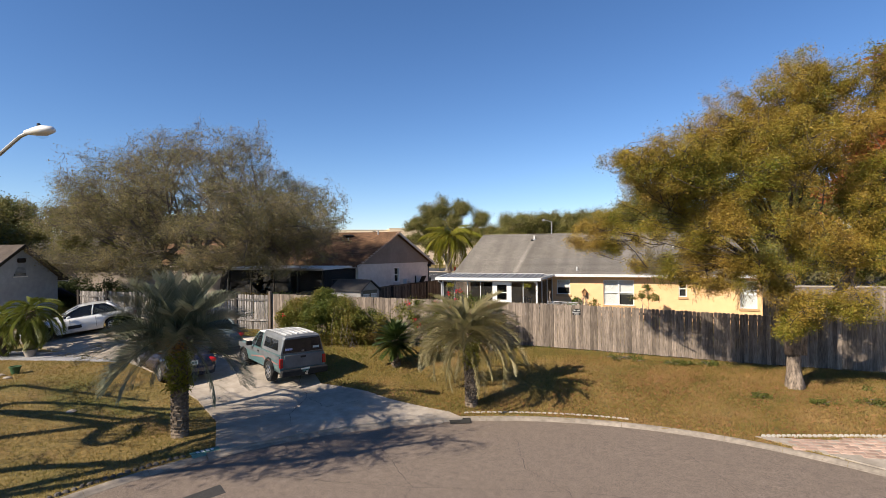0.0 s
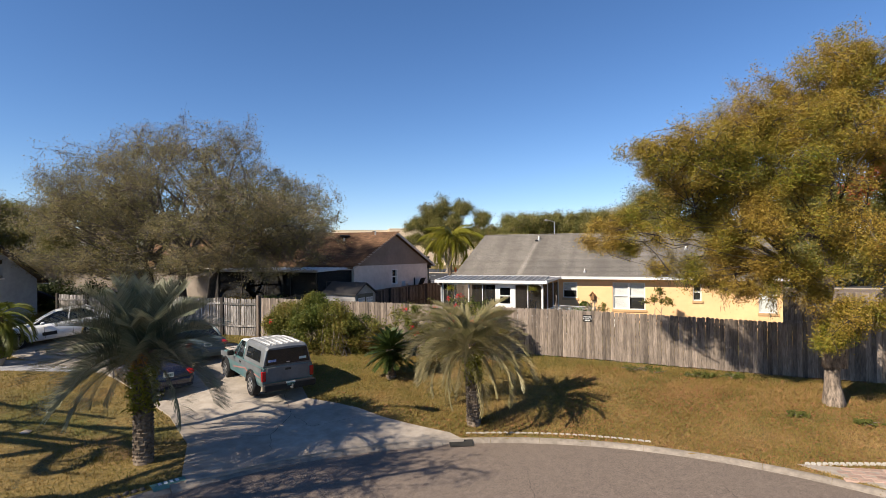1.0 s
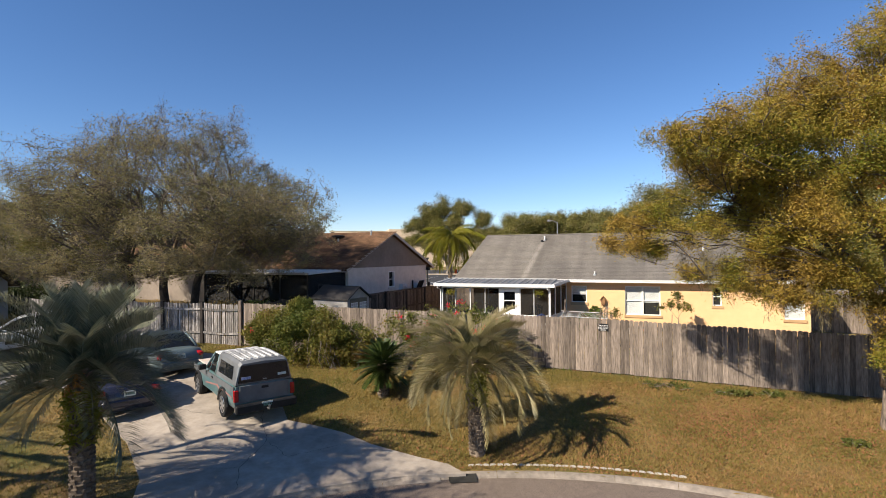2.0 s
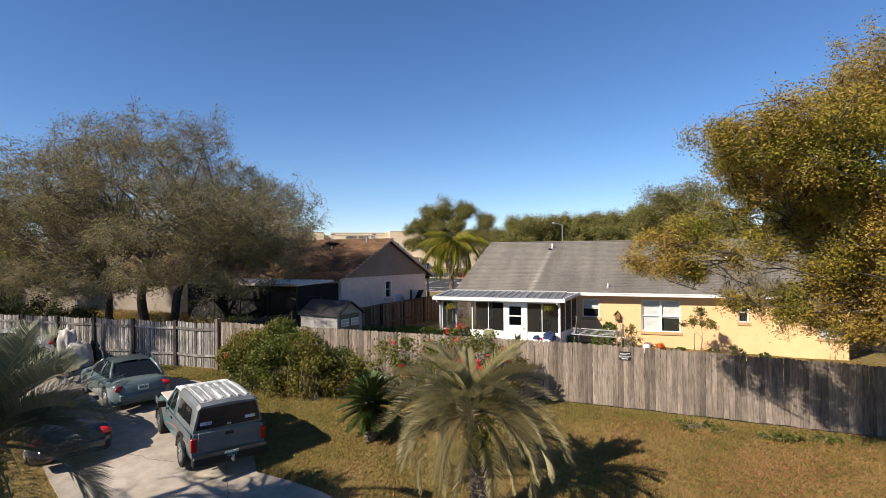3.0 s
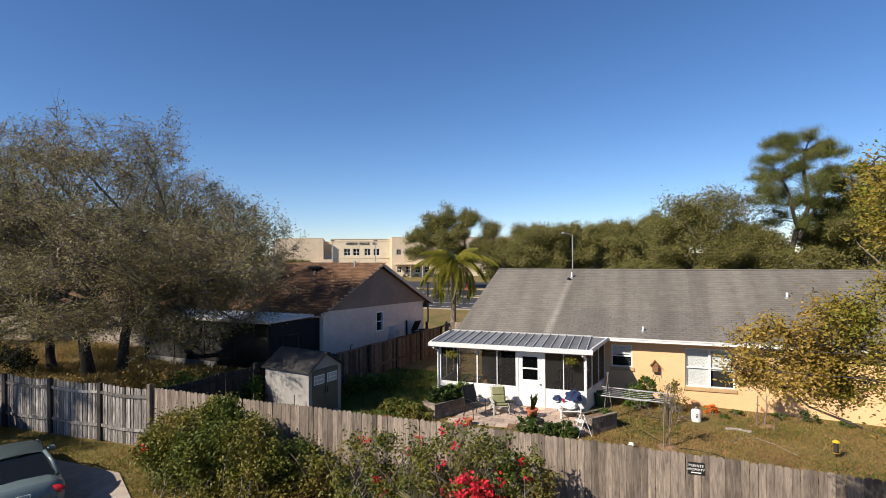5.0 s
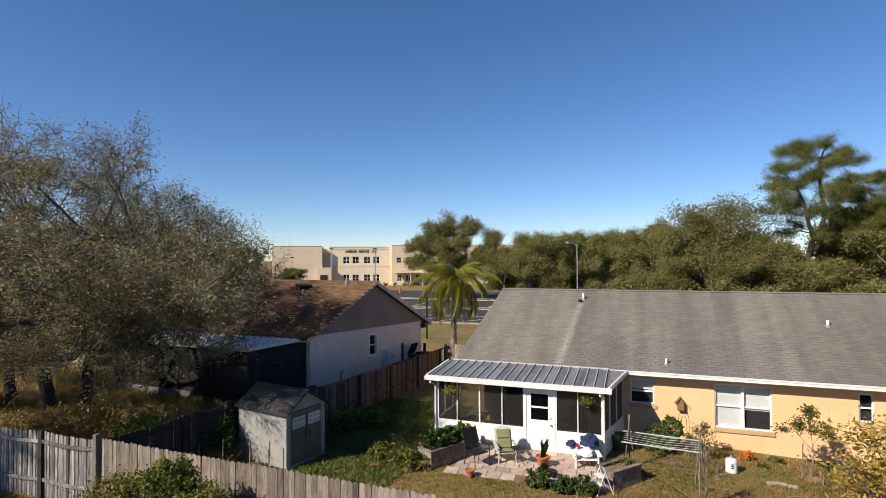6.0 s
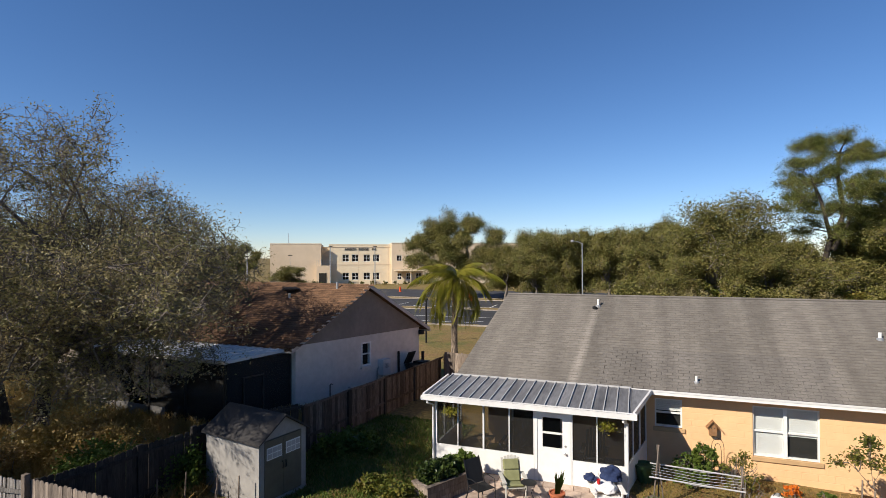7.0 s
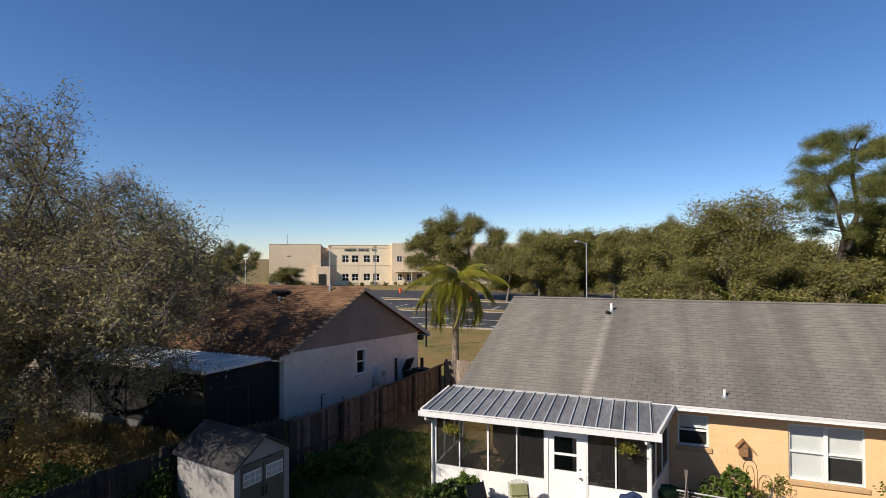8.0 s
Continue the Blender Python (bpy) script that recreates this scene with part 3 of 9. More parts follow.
tar = lambda x, y: KZ - 0.37 - 0.03 * math.hypot(x - KERB_C[0], y - KERB_C[1]) / (KERB_R - 0.1) + 0.004
for i, pts in enumerate((((-6.24, -22.20), (-2.98, -21.70), (0.17, -20.90), (3.74, -20.55)), ((-1.50, -18.18), (-0.91, -20.06), (0.17, -20.90), (1.01, -23.80)), ((3.74, -20.55), (6.93, -21.30)), ((2.63, -17.89), (3.74, -20.55), (3.43, -22.78)), ((-4.67, -19.78), (-2.98, -21.70), (-2.54, -24.85)), ((6.17, -19.29), (5.40, -22.18)))):
    crack(pts, 0.006, tar, M_CRACK, 90 + i)

# ---- yellow house ----
YARD = 0.48
EAVE_Y, EAVE_Z, RIDGE_Y, RIDGE_Z = -0.42, 2.93, 4.35, 5.42
ROOF_L, ROOF_R = -8.30, 8.30
ROOF_SKEW = 0.72          # the western rake runs out towards the eave


def slope_z(y):
    return EAVE_Z + (RIDGE_Z - EAVE_Z) * (y - EAVE_Y) / (RIDGE_Y - EAVE_Y)


def window_unit(parent, x0, x1, z0, z1, y, sashes=1, blind="half"):
    """A white single-hung window in an opening: frame, mullion, meeting rails, panes, blind, and a near-black box
    painted as the room's shade.
    """
    w = empty("window", label="")
    w.parent = parent
    bm = bmesh.new()
    t = 0.045
    box(bm, x0, x0 + t, y, y + 0.09, z0, z1)
    box(bm, x1 - t, x1, y, y + 0.09, z0, z1)
    box(bm, x0 + t, x1 - t, y, y + 0.09, z1 - t, z1)
    box(bm, x0 + t, x1 - t, y, y + 0.09, z0, z0 + t)
    part("frame", bm, M_WHITE, w)
    n = sashes
    wid = (x1 - x0) / n
    for i in range(n):
        a, b = x0 + i * wid + t, x0 + (i + 1) * wid - t
        if i:
            part("mullion", boxed(a - 2 * t, a, y - 0.01, y + 0.085, z0 + t, z1 - t), M_WHITE, w)
        zm = z0 + (z1 - z0) * 0.5
        part("meeting_rail", boxed(a, b, y + 0.015, y + 0.06, zm - 0.025, zm + 0.025), M_WHITE, w)
        for lo, hi, dy in ((z0 + t, zm - 0.025, 0.03), (zm + 0.025, z1 - t, 0.045)):
            part("pane", boxed(a, b, y + dy, y + dy + 0.006, lo, hi), M_GLASS, w)
        if blind:
            bm = bmesh.new()
            low = z0 + t if i == 0 and blind == "half" else zm - 0.1 if blind == "half" else zm + 0.05
            z = low
            while z < z1 - t:
                box(bm, a, b, y + 0.075, y + 0.08, z, min(z + 0.049, z1 - t))
                z += 0.052
            part("blind", bm, M_WHITE, w, "white slatted blind")
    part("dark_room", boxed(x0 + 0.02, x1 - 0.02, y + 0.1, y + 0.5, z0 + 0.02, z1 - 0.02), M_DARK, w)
    part("sill", boxed(x0 - 0.05, x1 + 0.08, y - 0.09, y + 0.02, z0 - 0.13, z0, 0.008), M_TAN_TRIM, w, "tan painted masonry sill")
    return w


yellow = empty("house", label="single-storey yellow block house with grey shingle roof", category="house")
W = [(-2.66, -1.88, 1.72, 2.59), (0.0, 1.67, 1.14, 2.60), (4.0, 4.40, 1.70, 2.59), (7.0, 7.82, 1.14, 2.60)]
DOORWAY = (-7.2, -5.5, YARD, 2.45)
part("wall", holed_wall(-8.0, 8.05, 0.2, 2.95, 0.0, 0.2, W + [DOORWAY]), M_YELLOW, yellow)
part("wall", boxed(-8.0, -7.8, 0.2, 8.9, 0.2, 2.95), M_YELLOW, yellow)
part("wall", boxed(7.85, 8.05, 0.2, 8.9, 0.2, 2.95), M_YELLOW, yellow)
part("wall", boxed(-8.0, 8.05, 8.9, 9.1, 0.2, 2.95), M_YELLOW, yellow)
for gx in (-8.0, 7.85):
    bm = bmesh.new()
    prism(bm, [(0.0, 2.95), (9.1, 2.95), (RIDGE_Y, RIDGE_Z - 0.22)], gx, gx + 0.2)
    bmesh.ops.transform(bm, matrix=Matrix(((0, 1, 0, 0), (1, 0, 0, 0), (0, 0, 1, 0), (0, 0, 0, 1))), verts=bm.verts)
    bmesh.ops.recalc_face_normals(bm, faces=bm.faces)
    part("gable", bm, M_YELLOW, yellow)
bm = bmesh.new()
back_y = 2 * RIDGE_Y - EAVE_Y
sh = 0.012
prism(bm, [(EAVE_Y, EAVE_Z - sh), (RIDGE_Y, RIDGE_Z - sh), (back_y, EAVE_Z - sh), (back_y, EAVE_Z - 0.13), (RIDGE_Y, RIDGE_Z - 0.15), (EAVE_Y, EAVE_Z - 0.13)], ROOF_L, ROOF_R,
      Matrix(((0, 1, 0, 0), (1, 0, 0, 0), (0, 0, 1, 0), (0, 0, 0, 1))))
bmesh.ops.recalc_face_normals(bm, faces=bm.faces)
yellow_roof = part("roof", bm, M_SHINGLE_UNDER, yellow, "weathered grey three-tab shingle roof")
part("fascia", boxed(ROOF_L - ROOF_SKEW, ROOF_R, EAVE_Y - 0.03, EAVE_Y - 0.003, EAVE_Z - 0.14, EAVE_Z + 0.0), M_WHITE, yellow, "white painted fascia board")
part("drip_edge", boxed(ROOF_L - ROOF_SKEW, ROOF_R, EAVE_Y - 0.045, EAVE_Y - 0.0305, EAVE_Z - 0.05, EAVE_Z + 0.008), M_WHITE_METAL, yellow)
part("soffit", boxed(ROOF_L - ROOF_SKEW + 0.02, ROOF_R - 0.02, EAVE_Y, -0.002, EAVE_Z - 0.138, EAVE_Z - 0.11), M_TAN_TRIM, yellow)
for gx, s in ((ROOF_L - 0.02, 1), (ROOF_R, -1)):
    bm = bmesh.new()
    prism(bm, [(EAVE_Y, EAVE_Z + 0.005), (RIDGE_Y, RIDGE_Z + 0.005), (RIDGE_Y, RIDGE_Z - 0.19), (EAVE_Y, EAVE_Z - 0.17)], gx, gx + 0.02,
          Matrix(((0, 1, 0, 0), (1, 0, 0, 0), (0, 0, 1, 0), (0, 0, 0, 1))))
    part("rake_board", bm, M_SHINGLE_UNDER, yellow)
for w, n, bl in zip(W, (1, 2, 1, 1), ("top", "half", None, "half")):
    window_unit(yellow, *w, 0.045, n, bl)
# sliding glass door under the porch
bm = bmesh.new()
for x in (-7.2, -6.38, -5.55):
    box(bm, x, x + 0.06, 0.03, 0.1, YARD + 0.08, 2.45)
box(bm, -7.2, -5.5, 0.03, 0.1, 2.39, 2.45)
slider = part("sliding_door", bm, M_WHITE_METAL, yellow)
part("pane", boxed(-7.14, -5.55, 0.06, 0.07, YARD + 0.1, 2.39), M_GLASS, slider)
# near-black box in place of the unlit room behind the slider
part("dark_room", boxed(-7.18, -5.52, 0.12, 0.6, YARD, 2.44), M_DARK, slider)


def roof_pipe(x, y, h, r, mat, cap=False):
    """A vent pipe with its flashing collar on the front roof slope."""
    z = slope_z(y)
    bm = tubed([(x, y, z - 0.05), (x, y, z + h)], r, 12)
    p = part("vent_pipe", bm, mat, yellow, "white plastic vent pipe")
    bm = bmesh.new()
    lathe(bm, [(r * 2.2, -0.05), (r * 2.2, 0.012), (r * 1.3, 0.05)], 12, (x, y, z + 0.01))
    part("collar", bm, M_GALV, p)
    if cap:
        bm = bmesh.new()
        lathe(bm, [(0.02, 0.0), (0.09, 0.0), (0.09, 0.06), (0.02, 0.1)], 12, (x - 0.12, y - 0.18, slope_z(y - 0.18) + 0.03))
        part("vent_cap", bm, M_BLACK, p, "small dark roof exhaust cap")


roof_pipe(-1.476, 0.0, 0.20, 0.035, M_WHITE)
roof_pipe(-4.57, 3.62, 0.28, 0.045, M_WHITE, True)
roof_pipe(3.9, 2.35, 0.22, 0.045, M_WHITE)

# ---- screened porch ----
PY, PX0, PX1 = -2.50, -9.01, -3.42
FLOOR = YARD + 0.08
porch = empty("screened_porch", label="white screened porch with ribbed metal roof against the yellow house", category="porch")
part("slab", boxed(PX0 - 0.05, PX1 + 0.05, PY - 0.05, -0.001, 0.2, FLOOR), M_CONC, porch)
SILL = 1.27
SPLAY = Matrix(((1, 0.21, 0, 0.21 * 2.5), (0, 1, 0, 0), (0, 0, 1, 0), (0, 0, 0, 1)))      # the east side is splayed
bars = [PX0, -8.26, -7.46, -6.68, -5.92, -4.92, -4.21, PX1]
for a, b in ((PX0, -5.92), (-4.92, PX1)):
    part("knee_wall", boxed(a, b, PY, PY + 0.06, FLOOR, SILL), M_WHITE, porch, "white panelled knee wall")
for sx in (PX0, PX1 - 0.06):
    part("knee_wall", boxed(sx, sx + 0.06, PY + 0.06, -0.002, FLOOR, SILL, m=SPLAY if sx == PX1 - 0.06 else None), M_WHITE, porch)
TOP = 2.60
for i, x in enumerate(bars):
    w = 0.075 if i in (0, 7) else 0.05 if i in (4, 5, 2) else 0.035
    x0 = x if i in (0, 4, 5) else x - w if i == 7 else x - w / 2
    part("post", boxed(x0 if i != 4 else x - w, (x0 + w) if i != 4 else x, PY - 0.012, PY + 0.07, SILL if i not in (4, 5) else FLOOR, TOP), M_WHITE_METAL, porch)
for y in (-1.75, -0.9, -0.07):
    for sx in (PX0, PX1 - 0.06):
        part("post", boxed(sx + 0.005, sx + 0.055, y, y + 0.05, SILL, TOP + 0.12 * (y + 2.5) / 2.4, m=SPLAY if sx == PX1 - 0.06 else None), M_WHITE_METAL, porch)
part("header_beam", boxed(PX0, PX1, PY - 0.01, PY + 0.07, TOP - 0.04, TOP + 0.09), M_WHITE_METAL, porch)
for i, (a, b) in enumerate(zip(bars, bars[1:])):
    if i == 4:
        continue
    part("screen", boxed(a + 0.02, b - 0.02, PY + 0.028, PY + 0.032, SILL, TOP), M_SCREEN, porch, "dark insect screen")
for sx in (PX0 + 0.03, PX1 - 0.034):
    part("screen", boxed(sx, sx + 0.004, PY + 0.07, -0.01, SILL, TOP, m=SPLAY if sx == PX1 - 0.034 else None), M_SCREEN, porch)
# door with a divided glass light
DX0, DX1 = -5.86, -4.98
door = part("door", holed_wall(DX0, DX1, FLOOR, 2.5, PY, PY + 0.045, [(-5.71, -5.15, 1.55, 1.94), (-5.71, -5.15, 1.99, 2.40)]), M_WHITE, porch, "white half-glazed door")
part("pane", boxed(-5.71, -5.15, PY + 0.02, PY + 0.026, 1.55, 1.94), M_GLASS, door)
part("pane", boxed(-5.71, -5.15, PY + 0.02, PY + 0.026, 1.99, 2.40), M_GLASS, door)
bm = bmesh.new()
lathe(bm, [(0.015, 0.0), (0.018, -0.03), (0.035, -0.045), (0.03, -0.075), (0.008, -0.085)], 12, (-5.07, PY, 1.44), "y")
part("handle", bm, M_STEEL, door, "round metal door knob")
part("lock", lathe(bmesh.new(), [(0.03, 0.0), (0.03, -0.015), (0.012, -0.03)], 12, (-5.07, PY, 1.64), "y"), M_STEEL, door)
bm = bmesh.new()
for a, b, c, d in ((-5.92, DX0, FLOOR, 2.60), (DX1, -4.92, FLOOR, 2.60)):
    box(bm, a, b, PY - 0.02, PY + 0.06, c, d)
box(bm, DX0, DX1, PY - 0.02, PY + 0.06, 2.505, 2.60)
part("door_frame", bm, M_WHITE, porch)
# roof: pans with standing ribs, falling to a gutter
RY0, RZ0, RY1, RZ1 = -2.74, 2.775, -0.47, 2.925
RX0, RX1 = -9.33, -3.03


SWAP = Matrix(((0, 1, 0, 0), (1, 0, 0, 0), (0, 0, 1, 0), (0, 0, 0, 1)))
bm = bmesh.new()
prism(bm, [(RY0, RZ0), (RY1, RZ1), (RY1, RZ1 - 0.07), (RY0, RZ0 - 0.07)], RX0 + 0.16, RX1 - 0.30, SWAP)
bmesh.ops.recalc_face_normals(bm, faces=bm.faces)
proof = part("roof", bm, M_PORCH_ROOF, porch, "streaked grey metal pan roof")
n = 19
M_RIB = pbr("dull_rib_metal", (0.46, 0.46, 0.46), (0.34, 0.34, 0.34), 4, 0.5, 0.05, 30)
for i in range(n):
    x = RX0 + 0.2 + (RX1 - RX0 - 0.56) * i / (n - 1)
    bm = bmesh.new()
    prism(bm, [(RY0 + 0.03, RZ0 + 0.002), (RY1, RZ1 + 0.002), (RY1, RZ1 + 0.04), (RY0 + 0.03, RZ0 + 0.04)], x - 0.013, x + 0.013, SWAP)
    bmesh.ops.recalc_face_normals(bm, faces=bm.faces)
    part("rib", bm, M_RIB, proof)
bm = bmesh.new()
prism(bm, [(RY0 - 0.13, RZ0 - 0.12), (RY0 - 0.13, RZ0 + 0.025), (RY0 - 0.11, RZ0 + 0.025), (RY0 - 0.10, RZ0 - 0.10), (RY0 - 0.0, RZ0 - 0.10), (RY0 - 0.0, RZ0 + 0.03), (RY0 + 0.03, RZ0 + 0.03), (RY0 + 0.03, RZ0 - 0.12)], RX0, RX1 - 0.13, SWAP)
bmesh.ops.recalc_face_normals(bm, faces=bm.faces)
part("gutter", bm, M_WHITE_METAL, porch, "white aluminium gutter")
for x in (RX0, RX1 - 0.2):
    bm = bmesh.new()
    prism(bm, [(RY0 + 0.03, RZ0 + 0.05), (RY1 + 0.02, RZ1 + 0.01), (RY1 + 0.02, RZ1 - 0.11), (RY0 + 0.03, RZ0 - 0.11)], x, x + 0.06, SWAP)
    if x > -5:
        bmesh.ops.transform(bm, matrix=SPLAY, verts=bm.verts)
    bmesh.ops.recalc_face_normals(bm, faces=bm.faces)
    part("side_fascia", bm, M_WHITE_METAL, porch)
bm = bmesh.new()
edge_lo, edge_hi = RX1 - 0.2 + 0.21 * (RY0 + 2.5), RX1 - 0.2 + 0.21 * (RY1 + 2.5)
for dz in (-0.012, -0.06):
    bm.faces.new([bm.verts.new(p) for p in ((RX1 - 0.30, RY0 + 0.03, RZ0 + dz), (edge_lo, RY0 + 0.03, RZ0 + dz), (edge_hi, RY1, RZ1 + dz), (RX1 - 0.30, RY1, RZ1 + dz))])
part("end_pan", bm, M_PORCH_ROOF, porch, "tapered end pan of the metal roof")
part("flashing", boxed(RX0 + 0.16, RX1 - 0.3, RY1, RY1 + 0.03, RZ1 - 0.02, RZ1 + 0.05), M_RIB, porch)
for x, s in ((PX0 - 0.03, -1), (PX1 + 0.01, 1)):
    bm = tubed([(x - 0.1, RY0 - 0.06, RZ0 - 0.10), (x - 0.1, RY0 - 0.06, RZ0 - 0.2), (x, PY - 0.05, RZ0 - 0.32), (x, PY - 0.05, 0.75), (x, PY - 0.05, 0.62), (x - 0.02, PY - 0.22, 0.54)], 0.035, 8)
    part("downpipe", bm, M_WHITE_METAL, porch, "white downpipe at the porch corner")

# ---- tan and white house with the brown roof ----
brown = empty("house", (-14.44, 3.35, 0.0), 0.0, "white stucco house with tan gable siding and brown shingles", "house")
BH = math.degrees(math.atan2(7.49, 2.67)) - 90        # the gable's line is turned from north
brown.matrix_basis = pose(-14.44, 3.35, 0.27, 0, 0, BH)
# local axes: x out of the gable, y along the gable wall
HALF, BE, BR, BL = 4.03, 3.17, 5.50, -22.0
WALLH = 3.62
bw = holed_wall(-WALLH, WALLH, 0.1, BE + 0.02, 0.0, 0.18, [(-0.18, 0.36, 1.85, 2.87)])
bmesh.ops.transform(bw, matrix=Matrix(((0, -1, 0, -0.22), (1, 0, 0, 0), (0, 0, 1, 0), (0, 0, 0, 1))), verts=bw.verts)
part("wall", bw, M_STUCCO, brown)
part("wall", boxed(BL, -0.42, -WALLH, -WALLH + 0.18, 0.1, BE + 0.02), M_SIDING, brown)
part("wall", boxed(BL, -0.42, WALLH - 0.18, WALLH, 0.1, BE + 0.02), M_STUCCO, brown)
rise = (BR - BE) / HALF
zz = BE + 0.03
k = 0
sid = empty("gable", label="tan lapped gable siding")
sid.parent = brown
while zz < BR - 0.22:
    w0 = (BR - 0.10 - zz) / rise
    w1 = (BR - 0.10 - zz - 0.17) / rise
    bm = bmesh.new()
    a = [(-w0, zz, -0.205), (w0, zz, -0.205), (max(w1, 0.01), zz + 0.17, -0.245), (-max(w1, 0.01), zz + 0.17, -0.245)]
    b = [(-w0, zz, -0.27), (w0, zz, -0.27), (max(w1, 0.01), zz + 0.17, -0.27), (-max(w1, 0.01), zz + 0.17, -0.27)]
    va = [bm.verts.new((x, y, z)) for y, z, x in a]
    vb = [bm.verts.new((x, y, z)) for y, z, x in b]
    bm.faces.new(va)
    bm.faces.new(vb[::-1])
    for i in range(4):
        bm.faces.new((va[i], va[(i + 1) % 4], vb[(i + 1) % 4], vb[i]))
    bmesh.ops.recalc_face_normals(bm, faces=bm.faces)
    part("siding_board", bm, M_SIDING, sid)
    zz += 0.168
bm = bmesh.new()
prism(bm, [(-HALF, BE), (0, BR), (HALF, BE), (HALF, BE - 0.14), (0, BR - 0.14), (-HALF, BE - 0.14)], BL, 0.05, SWAP)
bmesh.ops.recalc_face_normals(bm, faces=bm.faces)
broof = part("roof", bm, M_BSHINGLE, brown, "brown asphalt shingle roof")
for s in (-1, 1):
    bm = bmesh.new()
    prism(bm, [(s * (HALF + 0.03), BE - 0.02), (0, BR + 0.01), (0, BR - 0.17), (s * (HALF + 0.03), BE - 0.2)], 0.052, 0.08, SWAP)
    bmesh.ops.recalc_face_normals(bm, faces=bm.faces)
    part("rake_board", bm, M_TRIM_TAUPE, brown, "pale taupe rake board")
    part("fascia", boxed(BL, 0.05, s * HALF - 0.02 * (s > 0), s * HALF + 0.02 * (s < 0) , BE - 0.2, BE - 0.015), M_TRIM_TAUPE, brown)
bwin = empty("window")
bwin.parent = brown
bm = bmesh.new()
for a, b, c, d in ((-0.20, -0.14, 1.83, 2.89), (0.32, 0.38, 1.83, 2.89), (-0.14, 0.32, 2.83, 2.89), (-0.14, 0.32, 1.83, 1.89), (-0.14, 0.32, 2.34, 2.38)):
    box(bm, -0.32, -0.2, a, b, c, d)
part("frame", bm, M_WHITE, bwin)
part("pane", boxed(-0.28, -0.275, -0.145, 0.325, 1.88, 2.84), M_GLASS, bwin)
# the room's shade, painted as a near-black box
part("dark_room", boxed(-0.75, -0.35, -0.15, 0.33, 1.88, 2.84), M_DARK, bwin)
part("sill", boxed(-0.3, -0.14, -0.24, 0.42, 1.72, 1.81), M_STUCCO, bwin)
# meter box, conduits, fittings on the gable wall
mb = part("meter_box", boxed(-0.22, 0.06, 0.80, 1.28, 1.30, 2.00, 0.012), M_LANAI_LIGHT, brown, "pale grey electric meter box")
part("dial", lathe(bmesh.new(), [(0.13, 0.0), (0.13, 0.04), (0.11, 0.07), (0.01, 0.08)], 16, (0.06, 1.0, 1.72), "x"), M_GLASS, mb, "round glass meter dial")
part("conduit", tubed([(-0.15, 0.69, 0.4), (-0.15, 0.69, 1.45), (-0.15, 0.72, 1.6), (-0.15, 0.8, 1.66)], 0.03, 8), M_GALV, mb)
part("conduit", tubed([(-0.15, 1.0, 0.4), (-0.15, 1.0, 1.31)], 0.03, 8), M_GALV, mb)
part("conduit", tubed([(-0.15, 2.08, 0.4), (-0.15, 2.08, 2.2)], 0.05, 8), M_FENCE_DARK, brown, "dark brown service pipe")
part("post", boxed(-0.16, -0.06, 3.69, 3.79, 0.2, 1.98, 0.006), M_FENCE_DARK, brown)
part("flood_light", boxed(-0.2, 0.02, 3.52, 3.72, 2.84, 3.06, 0.03), M_BLACK, brown, "black corner floodlight")
part("standpipe", tubed([(-0.1, -2.05, 0.3), (-0.1, -2.05, 1.36), (-0.1, -2.0, 1.41), (-0.1, -1.93, 1.38)], 0.02, 8), M_BLACK, brown)
part("hose_bib", boxed(-0.22, -0.12, -0.95, -0.87, 1.0, 1.08, 0.01), M_GALV, brown)
# roof turbine, vents
bm = bmesh.new()
lathe(bm, [(0.14, 0.0), (0.16, 0.1), (0.34, 0.14), (0.36, 0.19), (0.24, 0.26), (0.02, 0.28)], 18, (-3.4, -0.75, BR - 0.75 * rise))
part("roof_vent", bm, M_FENCE_DARK, brown, "round mushroom roof vent")
part("vent_pipe", tubed([(-1.3, -0.35, BR - 0.4), (-1.3, -0.35, BR + 0.1)], 0.05, 10), M_GALV, brown)
part("vent_pipe", tubed([(-3.1, -1.1, BR - 0.8), (-3.1, -1.1, BR - 0.42)], 0.05, 10), M_GALV, brown)
# flat-roofed lanai along the house's near side
bm = bmesh.new()
LX0, LY, LZ = -7.9, -HALF - 2.40, 3.02
prism(bm, [(LY, LZ), (-HALF + 0.1, BE - 0.06), (-HALF + 0.1, BE - 0.16), (LY, LZ - 0.12)], LX0, -0.35, SWAP)
bmesh.ops.recalc_face_normals(bm, faces=bm.faces)
lroof = part("lanai_roof", bm, M_WHITE_METAL, brown, "white ribbed aluminium lanai roof")
for i in range(19):
    x = LX0 + 0.1 + i * 0.4
    bm = bmesh.new()
    prism(bm, [(LY + 0.02, LZ + 0.002), (-HALF, BE - 0.058), (-HALF, BE - 0.03), (LY + 0.02, LZ + 0.03)], x, x + 0.03, SWAP)
    bmesh.ops.recalc_face_normals(bm, faces=bm.faces)
    part("rib", bm, M_WHITE_METAL, lroof)
part("gutter", boxed(LX0, -0.3, LY - 0.05, LY - 0.004, LZ - 0.13, LZ - 0.005), M_TRIM_TAUPE, brown, "tan lanai gutter")
for i in range(5):
    x = -0.45 - i * 1.86
    part("lanai_post", boxed(x - 0.07, x, LY + 0.08, LY + 0.16, 0.1, LZ - 0.12), M_BLACK if i < 2 else M_FENCE_DARK, brown)
part("lanai_wall", boxed(LX0, -3.4, LY + 0.1, LY + 0.18, 0.05, 1.0), M_LANAI_WALL, brown)
